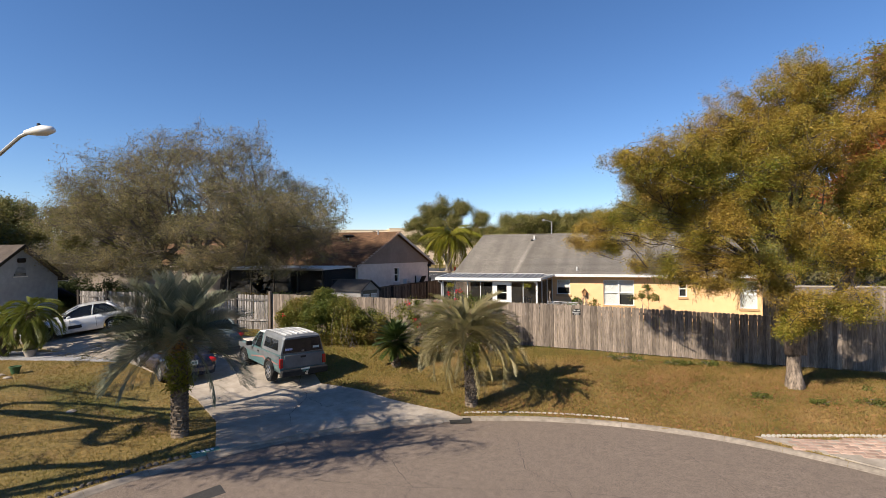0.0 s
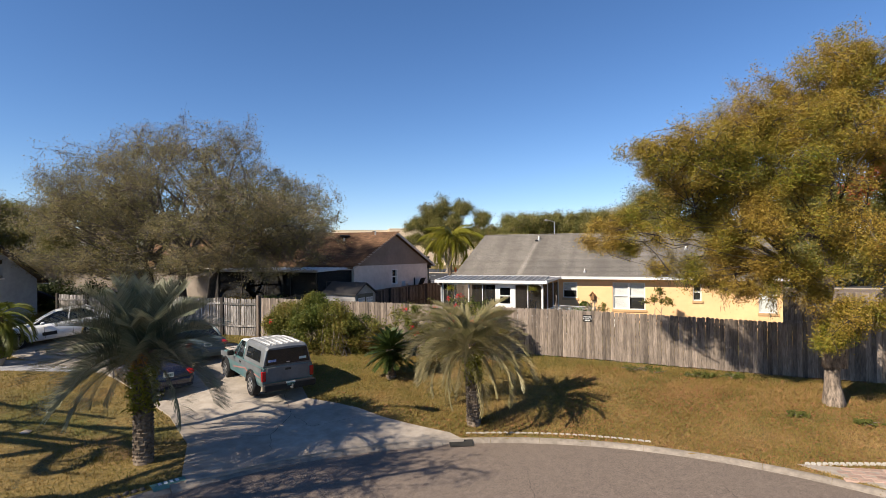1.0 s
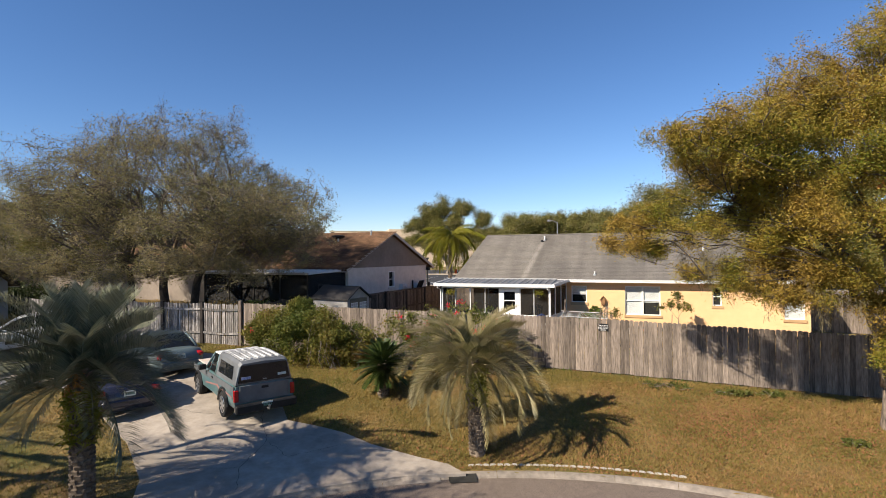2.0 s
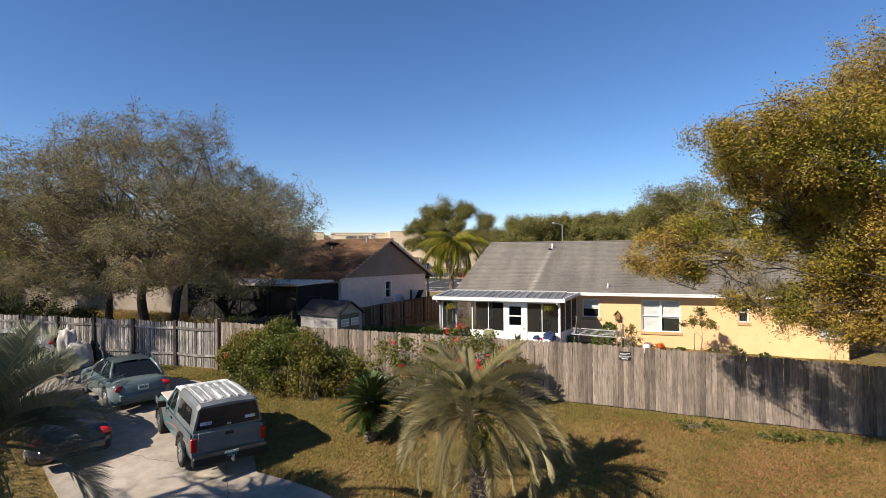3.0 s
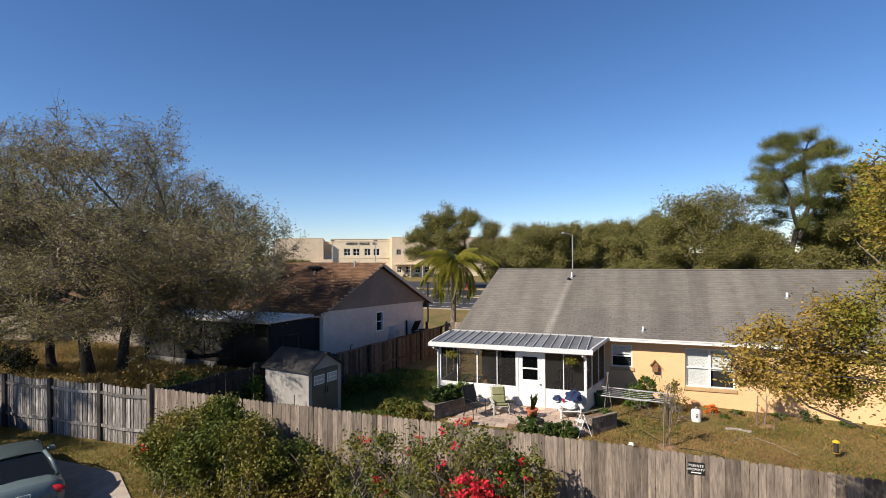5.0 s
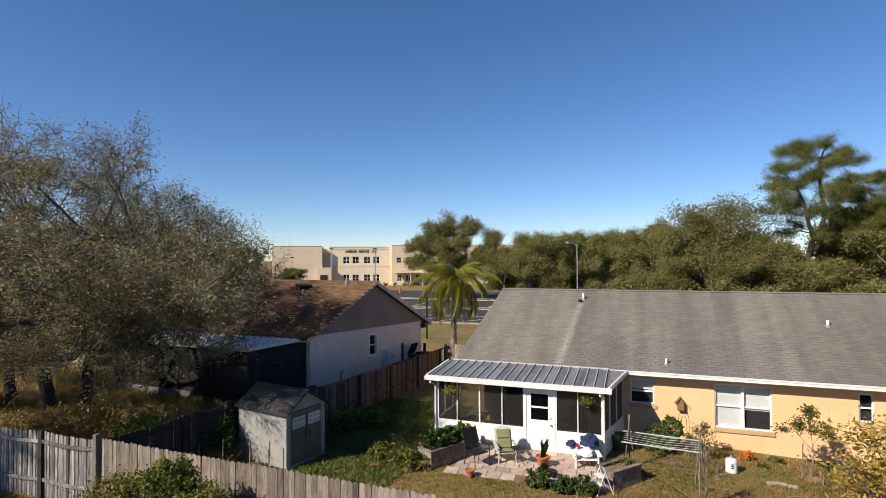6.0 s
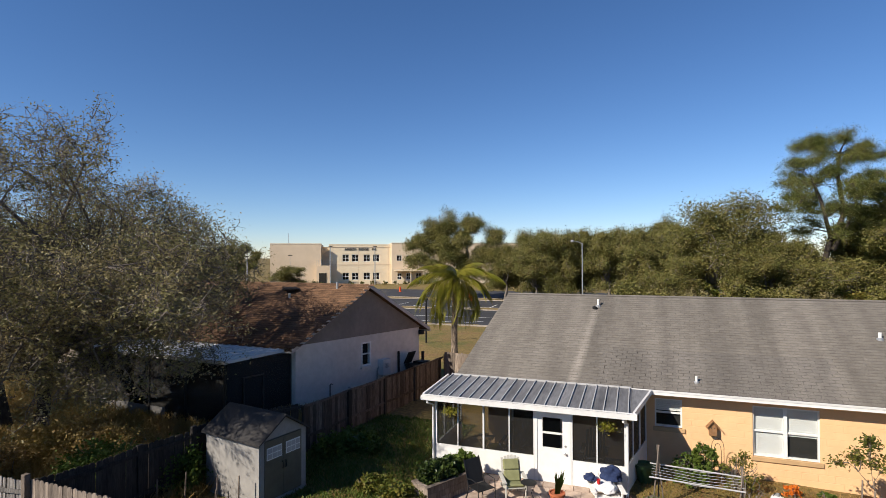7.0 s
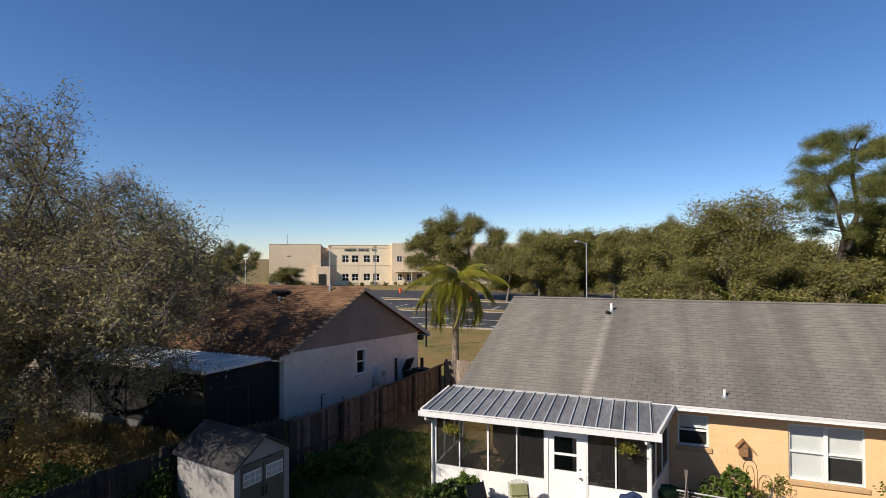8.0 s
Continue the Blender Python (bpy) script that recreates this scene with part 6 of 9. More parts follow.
# ---- bushes and garden plants ----
def shrub(name, base, lobes, mat, seed, leaves, leaf, label, flowers=0, flower_mat=None, stems=40, category="shrub", stem_mat=None, shell=0.55, hub=None):
    """A leafy mass of tufts on thin arching stems, with gaps, and blossoms at its outside."""
    rnd = np.random.default_rng(seed)
    root = empty(name, base, 0, label, category)
    bm = bmesh.new()
    cen = []
    for i in range(stems):
        c, r = lobes[i % len(lobes)]
        c, r = np.array(c, float), np.array(r, float)
        u = rnd.normal(size=3)
        u /= np.linalg.norm(u)
        u[2] = abs(u[2]) if rnd.uniform() < 0.8 else u[2]
        tip = c + u * r * rnd.uniform(0.8, 1.12)
        foot = np.array((c[0] + rnd.normal() * r[0] * 0.3, c[1] + rnd.normal() * r[1] * 0.3, -0.05))
        pts = curve_pts(foot, tip, rnd, 6, 0.1, 0.1)
        tube(bm, pts, [0.014 - 0.0018 * k for k in range(7)], 4, False)
    part("stem", bm, stem_mat or M_BARK, root)
    per = leaves // len(lobes)
    for c, r in lobes:
        n_t = max(6, per // 45)
        u = rnd.normal(size=(n_t, 3))
        u /= np.linalg.norm(u, axis=1)[:, None]
        rad = rnd.uniform(shell, 1.05, size=(n_t, 1))
        tufts = np.array(c) + u * np.array(r) * rad
        k = rnd.integers(0, n_t, size=per)
        cen.append(tufts[k] + rnd.normal(size=(per, 3)) * np.array(r).mean() * 0.13)
    cen = np.concatenate(cen)
    cen = cen[cen[:, 2] > 0.02]
    v, q = leaf_arrays(cen, leaf, rnd, 0.2, 0.62)
    ob = new("leafage", fast_mesh("leafage", v, q, mat))
    ob.parent = root
    tagged(ob, kind="stuff")
    if flowers:
        pts = []
        for i in range(flowers):
            c, r = lobes[rnd.integers(len(lobes))]
            u = rnd.normal(size=3)
            u /= np.linalg.norm(u)
            u[2] = abs(u[2])
            p = np.array(c) + u * np.array(r) * 1.05
            if hub and i % 4:
                p = np.array(hub) + rnd.normal(size=3) * (0.26, 0.14, 0.17)
            pts.append(p + rnd.normal(size=(14, 3)) * 0.05)
        v, q = leaf_arrays(np.concatenate(pts), 0.034, rnd, 0, 0.8)
        ob = new("blossom", fast_mesh("blossom", v, q, flower_mat))
        ob.parent = root
        tagged(ob, "scattered red blossoms", kind="stuff")
    return root


shrub("bougainvillea", on_ground(-10.96, -11.86), [((-1.6, 0.1, 0.72), (0.9, 0.75, 0.8)), ((-0.3, 0.0, 0.75), (1.05, 0.8, 0.85)), ((-1.3, 0.0, 1.5), (0.85, 0.75, 0.55)), ((-0.4, -0.35, 1.35), (0.7, 0.6, 0.45)), ((0.9, 0.05, 0.72), (0.95, 0.75, 0.8)), ((0.5, -0.1, 1.55), (0.8, 0.75, 0.5)), ((1.9, 0.3, 0.75), (0.85, 0.65, 0.75)), ((1.3, -0.25, 1.2), (0.55, 0.5, 0.4)), ((-0.4, 0.3, 1.95), (0.6, 0.45, 0.4)), ((-2.0, -0.2, 1.1), (0.5, 0.5, 0.4))],
      M_LEAF_BOUG, 201, 54000, 0.038, "dense rounded bougainvillea hedge against the fence", 3, M_FLOWER, 70)
shrub("bougainvillea", on_ground(-6.10, -11.92), [((-1.4, 0.2, 1.0), (1.0, 0.7, 0.8)), ((-0.4, 0.2, 1.35), (0.9, 0.6, 0.8)), ((0.7, 0.3, 1.5), (0.9, 0.6, 0.85)), ((1.6, 0.4, 1.4), (0.8, 0.5, 0.8)), ((0.5, 0.1, 0.7), (1.3, 0.7, 0.7)), ((2.3, 0.5, 1.2), (0.6, 0.4, 0.7))],
      M_LEAF_BOUG, 202, 13500, 0.04, "loose bougainvillea with red blossoms spilling over the fence", 64, M_FLOWER, 120, hub=(1.4, -0.35, 1.3))
shrub("shrub", on_ground(-16.32, -7.69), [((0, 0, 0.7), (1.2, 1.0, 0.8)), ((1.2, 1.2, 0.6), (1.0, 0.9, 0.7))], M_GARDEN, 203, 12000, 0.05, "unkempt green shrub behind the shed", 0, None, 30)
shrub("shrub", on_ground(-19.12, -6.27), [((0, 0, 0.6), (1.4, 1.0, 0.8)), ((1.4, 0.4, 0.5), (1.0, 0.9, 0.7)), ((-1.6, 0.2, 0.5), (1.2, 0.9, 0.6))], M_DRYBRUSH, 204, 14000, 0.05, "yellowing scrub in the shaded yard", 0, None, 40)
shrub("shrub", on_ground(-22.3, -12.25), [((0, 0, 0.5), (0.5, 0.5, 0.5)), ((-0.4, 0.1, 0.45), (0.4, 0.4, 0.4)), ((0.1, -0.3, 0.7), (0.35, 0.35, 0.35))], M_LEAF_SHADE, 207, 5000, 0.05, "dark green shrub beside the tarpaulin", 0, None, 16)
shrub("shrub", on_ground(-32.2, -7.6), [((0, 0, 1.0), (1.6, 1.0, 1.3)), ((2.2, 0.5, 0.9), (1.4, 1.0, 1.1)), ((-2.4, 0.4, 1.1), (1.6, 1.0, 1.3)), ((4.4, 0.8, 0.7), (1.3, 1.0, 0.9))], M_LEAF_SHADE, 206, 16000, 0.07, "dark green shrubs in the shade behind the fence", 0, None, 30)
shrub("shrub", on_ground(-22.52, -8.11), [((0, 0, 0.5), (1.6, 0.9, 0.6)), ((2.0, 0.2, 0.5), (1.2, 0.9, 0.6)), ((-2.2, 0.2, 0.5), (1.4, 0.9, 0.6)), ((-4.4, 0.2, 0.5), (1.4, 0.9, 0.6))], M_DRYBRUSH, 205, 18000, 0.04, "golden dry undergrowth behind the old fence", 0, None, 40)
shrub("shrub", on_ground(-12.52, -2.71), [((0, 0, 0.25), (0.7, 0.6, 0.32)), ((0.9, 0.5, 0.22), (0.6, 0.6, 0.28)), ((0.3, 1.3, 0.2), (0.6, 0.6, 0.26))], M_GARDEN, 206, 5000, 0.06, "bright green weeds by the side fence", 0, None, 20)
shrub("shrub", on_ground(-8.92, -5.06), [((0, 0, 0.2), (0.7, 0.5, 0.26)), ((-0.9, 0.4, 0.2), (0.6, 0.4, 0.24))], M_LEAF_BOUG, 207, 4200, 0.05, "low leafy vegetable plants beside the planter", 0, None, 20)
shrub("shrub", on_ground(-1.78, -1.15), [((0, 0, 0.38), (0.6, 0.4, 0.42)), ((0.4, 0.1, 0.75), (0.28, 0.25, 0.35))], M_GARDEN, 208, 3000, 0.05, "bright green shrub under the small window", 0, None, 24)
shrub("shrub", on_ground(-0.53, -1.22), [((0, 0, 0.55), (0.5, 0.35, 0.5))], M_LEAF_BOUG, 209, 900, 0.035, "thin twiggy rose bush by the wall", 0, None, 26)
shrub("shrub", on_ground(0.78, -0.95), [((0, 0, 0.14), (0.3, 0.2, 0.16))], M_ORANGE, 210, 500, 0.04, "clump of orange marigolds by the wall", 0, None, 12)
for x, y, s in ((1.6, -0.8, 0.2), (2.9, -0.7, 0.24), (3.8, -0.6, 0.41), (4.9, -0.7, 0.22), (1.1, -1.35, 0.18)):
    shrub("shrub", on_ground(x, y), [((0, 0, s * 0.5), (s, s * 0.7, s * 0.55))], M_GARDEN if s < 0.4 else M_FROND_DARK, int(300 + x * 10), 420, 0.035, "small green border plant along the house wall", 0, None, 10)
for x, y, w in ((1.23, -11.03, 0.7), (2.95, -11.11, 0.5), (3.96, -10.98, 0.45), (8.06, -13.95, 0.6), (8.72, -12.93, 0.8), (6.58, -14.04, 0.3), (5.08, -13.74, 0.3)):
    shrub("shrub", on_ground(x, y), [((0, 0, 0.05), (w, w * 0.5, 0.09))], M_WEED, int(400 + x * 10), 900, 0.03, "low patch of green weeds in the lawn", 0, None, 8)


def sapling(base, h, seed, mat, label, n=900, leaf=0.05, r=0.03):
    return tree("sapling", base, [((0, 0, 0), (0.08, 0, h * 0.36), r)], [((-0.5, 0, h * 0.68), (0.45, 0.4, 0.4), 0.5), ((0.4, 0.05, h * 0.62), (0.4, 0.4, 0.4), 0.5), ((0.0, 0.1, h * 0.9), (0.4, 0.35, 0.35), 0.5)], mat, M_BARK_LIGHT, seed, n, leaf, 5, label, twig_r=0.006, clump=0.07, category="tree")


sapling(on_ground(2.28, -1.66), 2.1, 71, M_LEAF_BOUG, "young staked citrus sapling in the back yard", 1000)
for x, y in ((2.28, -1.66), (-0.88, -4.97)):
    ob = part("mulch_mound", lathe(bmesh.new(), [(0.34, -0.03), (0.28, 0.02), (0.16, 0.05), (0.02, 0.06)], 18), M_SOIL, smooth=True)
    ob.location = on_ground(x, y)
    tagged(ob, "low mound of brown mulch round a stem", "mulch")
sapling(on_ground(-0.88, -4.97), 1.6, 72, M_LEAF_BOUG, "bare staked sapling near the fence", 70, 0.03, 0.012)
# hanging moss on the oak: strands in clusters under the lower boughs
rm = np.random.default_rng(77)
mv, mq = [], []
for hub in ((2.4, -14.1, 4.2), (3.2, -13.9, 3.7), (3.8, -13.9, 3.5), (4.6, -14.0, 3.4), (1.7, -14.6, 4.5), (5.2, -13.9, 3.2), (6.6, -14.0, 3.0), (7.4, -14.0, 3.2), (4.1, -13.8, 3.3), (2.9, -14.0, 3.8), (1.6, -13.7, 4.2), (2.1, -13.6, 4.0), (2.6, -13.6, 4.0), (1.2, -13.8, 4.4), (2.0, -13.8, 4.3)):
    for i in range(rm.integers(3, 6)):
        x, y, z = np.array(hub) + rm.normal(size=3) * (0.22, 0.25, 0.2)
        ln = rm.uniform(0.25, 0.8)
        for k in range(70):
            p = np.array((x, y, z)) + rm.normal(size=3) * (0.05, 0.05, 0.05)
            k2 = rm.uniform(0, 0.75)
            p[:2] += rm.normal(size=2) * 0.05 * (1 - k2)
            p[2] -= k2 * ln
            d = np.array((rm.normal() * 0.05, rm.normal() * 0.05, -ln * rm.uniform(0.12, 0.28)))
            w = np.array((rm.normal(), rm.normal(), 0)) * 0.004
            b = len(mv)
            mv += [p - w, p + w, p + d + w * 0.3, p + d - w * 0.3]
            mq.append((b, b + 1, b + 2, b + 3))
moss = new("moss", fast_mesh("moss", np.array(mv) - np.array((5.8, -13.0, 0.2)), mq, M_MOSS))
moss.parent = right_oak
tagged(moss, "grey hanging spanish moss", kind="stuff")

# ---- street, lot and school beyond ----
GRID = Matrix.Rotation(0.027, 4, "Z") @ Matrix.Translation((0, 0.9, 0))        # the street's line is turned a little from the house's


def on_grid(ob):
    ob.matrix_basis = GRID
    return ob


street = part("road", boxed(-400, 300, 22.4, 31.0, -0.2, 0.22), M_ASPHALT)
tagged(on_grid(street), "grey-brown street behind the houses", "road", kind="structure")
walkway = part("pavement", boxed(-400, 300, 20.4, 21.7, -0.1, 0.29), M_CONC)
tagged(on_grid(walkway), "concrete footpath beside the far street", "pavement", kind="structure")
far_kerb = part("kerb", boxed(-400, 300, 31.0, 31.35, -0.2, 0.34), M_CONC)
tagged(on_grid(far_kerb), "concrete kerb between street and parking lot", "kerb", kind="structure")
lot = part("parking_lot", boxed(-150, 30, 31.35, 60.0, -0.2, 0.2), M_LOT)
tagged(on_grid(lot), "dark parking lot with white painted bays", "parking lot", kind="structure")
lot2 = part("parking_lot", boxed(-150, 20, 66.0, 84.0, -0.2, 0.18), M_LOT)
tagged(on_grid(lot2), "dark parking lot in front of the school", "parking lot", kind="structure")
bm = bmesh.new()
for i in range(26):
    x = -52 + i * 2.6
    box(bm, -0.07, 0.07, -1.3, 1.3, 0, 0.006, m=pose(x, 34.4, 0.2, 0, 0, -35))
for i in range(14):
    box(bm, -0.06, 0.06, -2.4, 2.4, 0, 0.006, m=pose(-50 + i * 2.7, 52.0, 0.2, 0, 0, 0))
box(bm, -60, 10, 38.5, 38.62, 0.2, 0.206)
tagged(on_grid(part("trim_bay_lines", bm, M_WHITE)), "white painted parking bay lines", "markings", kind="structure")
for x, y, sx, sy in ((-21.30, 47.74, 3.4, 1.2), (-31.27, 46.67, 3.0, 1.2), (-47.68, 61.74, 12, 1.6), (-11.70, 62.71, 12, 1.6), (-25.69, 62.33, 9, 1.5)):
    bm = bmesh.new()
    lathe(bm, [(1.0, 0.0), (1.0, 0.14), (0.93, 0.16), (0.9, 0.12), (0.02, 0.14)], 24)
    bmesh.ops.scale(bm, vec=(sx, sy, 1), verts=bm.verts)
    ob = part("trim_kerbed_island", bm, [M_CONC, M_LAWN])
    ob.location = (x, y, 0.19)
    for f in ob.data.polygons:
        f.material_index = 1 if f.normal.z > 0.9 and abs(f.center.x) < sx * 0.6 else 0
    tagged(ob, "concrete-kerbed planting island in the parking lot", "island", kind="structure")

school = empty("school_building", (-87.8, 89.3, 0.1), 31.5, "two-storey cream school block with gridded windows", "school")


def school_block(name, x0, x1, y0, depth, h, mat, holes):
    part(name, holed_wall(x0, x1, 0, h, y0, y0 + 0.4, holes), mat, school)
    part(name, boxed(x0, x0 + 0.4, y0 + 0.4, y0 + depth, 0, h), mat, school)
    part(name, boxed(x1 - 0.4, x1, y0 + 0.4, y0 + depth, 0, h), mat, school)
    part("roof", boxed(x0 + 0.4, x1 - 0.4, y0 + 0.4, y0 + depth, h - 0.7, h - 0.5), M_CONC, school)
    part("parapet_cap", boxed(x0 - 0.05, x1 + 0.05, y0 - 0.06, y0 + 0.46, h, h + 0.12), M_CREAM, school)


def school_window(x0, x1, z0, z1, y):
    w = empty("window")
    w.parent = school
    bm = bmesh.new()
    t = 0.09
    for a, b, c, d in ((x0, x0 + t, z0, z1), (x1 - t, x1, z0, z1), (x0, x1, z1 - t, z1), (x0, x1, z0, z0 + t), ((x0 + x1) / 2 - t / 2, (x0 + x1) / 2 + t / 2, z0, z1), (x0, x1, (z0 + z1) / 2 - t / 2, (z0 + z1) / 2 + t / 2)):
        box(bm, a, b, y + 0.1, y + 0.16, c, d)
    part("frame", bm, M_WHITE, w)
    part("pane", boxed(x0, x1, y + 0.17, y + 0.18, z0, z1), M_AUTO_GLASS, w)
    part("dark_room", boxed(x0, x1, y + 0.3, y + 0.8, z0, z1), M_DARK, w)


school.scale = (1.14, 1.14, 1.14)
S = 0.122
wx = [(587, 599), (604, 616), (625, 637), (642, 654)]
main_holes = [((a - 463) * S, (b - 463) * S, lo, hi) for a, b in wx for lo, hi in ((0.95, 2.55), (5.0, 6.6))]
school_block("main_wall", 12.2, 25.9, 0.0, 14, 8.75, M_CREAM, main_holes)
for h in main_holes:
    school_window(*h, 0.0)
right_holes = [((a - 463) * S, (b - 463) * S, lo, hi) for a, b in ((684.5, 694), (702, 712), (720, 730), (738, 748)) for lo, hi in ((0.95, 2.4), (5.1, 6.4))]
school_block("wing_wall", 25.92, 60.0, -1.2, 15, 9.1, M_CREAM2, right_holes)
for h in right_holes:
    school_window(*h, -1.2)
part("lower_band", boxed(25.9, 60.0, -1.26, -1.205, 0, 0.9), M_CREAM, school)
school_block("wing_wall", 0.0, 10.6, -1.4, 18, 8.9, M_CREAM2, [])
school_block("link_wall", 10.62, 12.18, 1.5, 8, 8.2, M_CREAM2, [])
part("stair_block", boxed(9.6, 12.6, -2.6, -0.02, 0, 4.2), M_CREAM2, school)
bm = bmesh.new()
for i in range(9):
    box(bm, 9.7 + i * 0.33, 9.74 + i * 0.33, -2.55, -2.5, 4.2, 5.2)
box(bm, 9.6, 12.5, -2.56, -2.49, 5.2, 5.26)
part("balcony_rail", bm, M_GALV, school, "grey metal balcony rail")
part("doorway", boxed(10.2, 11.7, -2.7, -2.61, 0, 2.6), M_DARK, school)
bm = bmesh.new()
for z in (4.3, 8.2):
    box(bm, 12.2, 25.9, -0.06, -0.005, z, z + 0.1)
part("string_course", bm, M_CREAM2, school)
for x in (18.6, 25.3):
    part("joint_strip", boxed(x, x + 0.06, -0.03, -0.004, 0, 8.2), M_CREAM2, school)
txt = bpy.data.curves.new("lettering", "FONT")
txt.body, txt.size, txt.extrude = "ARBOR  RIDGE   K8", 0.80, 0.03
txt.materials.append(M_BLACK)
sign_text = new("lettering", txt)
sign_text.parent = school
sign_text.matrix_basis = pose(15.6, -0.05, 7.5, 90, 0, 0)
part("antenna", tubed([(3.6, 0, 8.9), (3.6, 0, 11.2)], 0.05, 6), M_GALV, school)
bm = bmesh.new()
box(bm, 26.5, 33.0, -3.6, -1.3, 2.9, 3.1)
part("entry_canopy", bm, M_CREAM, school)
for x in (26.8, 29.8, 32.6):
    part("canopy_post", boxed(x, x + 0.15, -3.5, -3.35, 0, 2.9), M_CREAM, school)
canopy = empty("covered_walk", (-106.0, 72.0, 0.1), 31.5, "flat-roofed covered walkway beside the school", "walkway")
part("roof", boxed(0, 18, 0, 4, 3.0, 3.3), M_CREAM, canopy)
for i in range(7):
    part("post", boxed(i * 2.9, i * 2.9 + 0.2, 0.1, 0.3, 0, 3.0), M_WHITE, canopy)


def light_pole(x, y, h, label, arm=True, r=0.09, mat=None):
    p = empty("street_lamp", on_ground(x, y), 0, label, "lamp post")
    part("pole", tubed([(0, 0, -0.1), (0, 0, h)], [r, r * 0.7], 10), mat or M_GALV, p)
    if arm:
        bm = tubed([(0, 0, h - 0.1), (-0.6, -0.2, h + 0.2), (-1.0, -0.3, h + 0.25)], 0.04, 8)
        part("arm", bm, M_GALV, p)
        bm = bmesh.new()
        lathe(bm, [(0.02, -0.12), (0.2, -0.1), (0.26, 0.0), (0.2, 0.12), (0.05, 0.18)], 14, (-1.2, -0.36, h + 0.22))
        part("lamp_head", bm, M_GALV, p, "grey floodlight head")
    else:
        part("lamp_head", boxed(-0.5, 0.5, -0.15, 0.15, h, h + 0.2, 0.03), M_FENCE_DARK, p)
    return p


light_pole(-9.93, 52.75, 8.6, "concrete street light pole beyond the roof ridge")
for i in (584, 661):
    q = Vector((-89.9, 88.3, 0)) + Vector((math.cos(radians(31.5)), math.sin(radians(31.5)), 0)) * ((i - 463) * S * 1.14) + Vector((0.5, -0.866, 0)) * 5.0
    light_pole(q.x, q.y, 9.4, "grey parking lot light pole in front of the school", False, 0.14)
light_pole(-81.3, 73.3, 7.0, "white pole beside the covered walkway", False, 0.1, M_WHITE)
light_pole(-77.6, 83.1, 7.2, "thin lamp pole before the tan wing", False, 0.06)
bol = empty("lamp_post", on_ground(-18.18, 19.32), 0, "black post standing at the street corner", "post")
part("pole", tubed([(0, 0, 0), (0, 0, 3.2)], 0.07, 10), M_BLACK, bol)
part("cap", boxed(-0.12, 0.12, -0.12, 0.12, 3.2, 3.35, 0.02), M_BLACK, bol)
dump = empty("dumpster", on_ground(-17.33, 56.55), 10, "dark green rubbish skip at the lot's edge", "dumpster")
part("body", boxed(-1.2, 1.2, -0.8, 0.8, 0.15, 1.4, 0.05), pbr("green_paint", (0.01, 0.09, 0.03), (0.008, 0.06, 0.02), 4, 0.5, 0.05, 30), dump)
part("lid", boxed(-1.22, 1.22, -0.82, 0.82, 1.4, 1.5, 0.03, pose(0, 0, 0, 4, 0, 0)), M_BLACK, dump)
M_CONE = pbr("orange_plastic", (0.75, 0.10, 0.02), (0.6, 0.08, 0.02), 4, 0.5, 0.0)
cone0 = None
for x, y in ((-30.17, 65.21), (-27.65, 60.78), (-13.17, 61.67), (-8.13, 60.30), (-5.66, 61.37), (-47.09, 76.76), (-9.68, 61.96)):
    if cone0 is None:
        cone0 = empty("traffic_drum", on_ground(x, y), 0, "orange traffic drum in the parking lot", "traffic drum", "traffic drums")
        bm = bmesh.new()
        lathe(bm, [(0.32, 0.0), (0.32, 0.08), (0.24, 0.1), (0.2, 1.0), (0.05, 1.05)], 14)
        part("body", bm, M_CONE, cone0)
    else:
        copy_thing(cone0, pose(*on_ground(x, y)))
# small tree and shrubs before the school
copy_thing(oak_c, pose(*on_ground(-62.71, 62.63)) @ Matrix.Diagonal((0.85, 0.85, 0.52, 1)))
for i in range(9):
    q = Vector((-89.9, 88.3, 0)) + 1.14 * Vector((0.866, 0.5, 0)) * (19 + i * 2.4) + Vector((0.5, -0.866, 0)) * 2.4
    shrub("shrub", on_ground(q.x, q.y), [((0, 0, 0.35), (0.9, 0.6, 0.45))], M_LEAF_DARK, 500 + i, 500, 0.12, "clipped shrub at the school wall", 0, None, 6)
# low scrub closing the view to the wood on the far side of the street
for i in range(12):
    x = -3.0 + i * 3.4
    shrub("shrub", on_ground(x, 35.5 + (i % 3) * 1.6), [((0, 0, 1.2), (2.2, 1.6, 1.5)), ((1.4, 0.4, 2.4), (1.7, 1.4, 1.3)), ((-1.2, 0.6, 2.8), (1.6, 1.4, 1.5))], (M_LEAF_DARK, M_LEAF_OAK, M_LEAF_BOUG)[i % 3], 530 + i, 7000, 0.12, "tangled roadside scrub at the wood's edge", 0, None, 16)
# a further roof behind the oaks
back_house = empty("house", (-47.5, 5.0, 0.5), 15, "distant house with a grey-brown hipped roof", "house")
part("wall", boxed(-8, 8, -5, 5, 0, 3.0), M_SIDING, back_house)
bm = bmesh.new()
vs = [bm.verts.new(p) for p in ((-8.6, -5.6, 2.95), (8.6, -5.6, 2.95), (8.6, 5.6, 2.95), (-8.6, 5.6, 2.95), (-3.5, 0, 5.3), (3.5, 0, 5.3))]
for f in ((0, 1, 5, 4), (1, 2, 5), (2, 3, 4, 5), (3, 0, 4), (0, 3, 2, 1)):
    bm.faces.new([vs[i] for i in f])
bmesh.ops.recalc_face_normals(bm, faces=bm.faces)
part("roof", bm, M_SHINGLE, back_house)

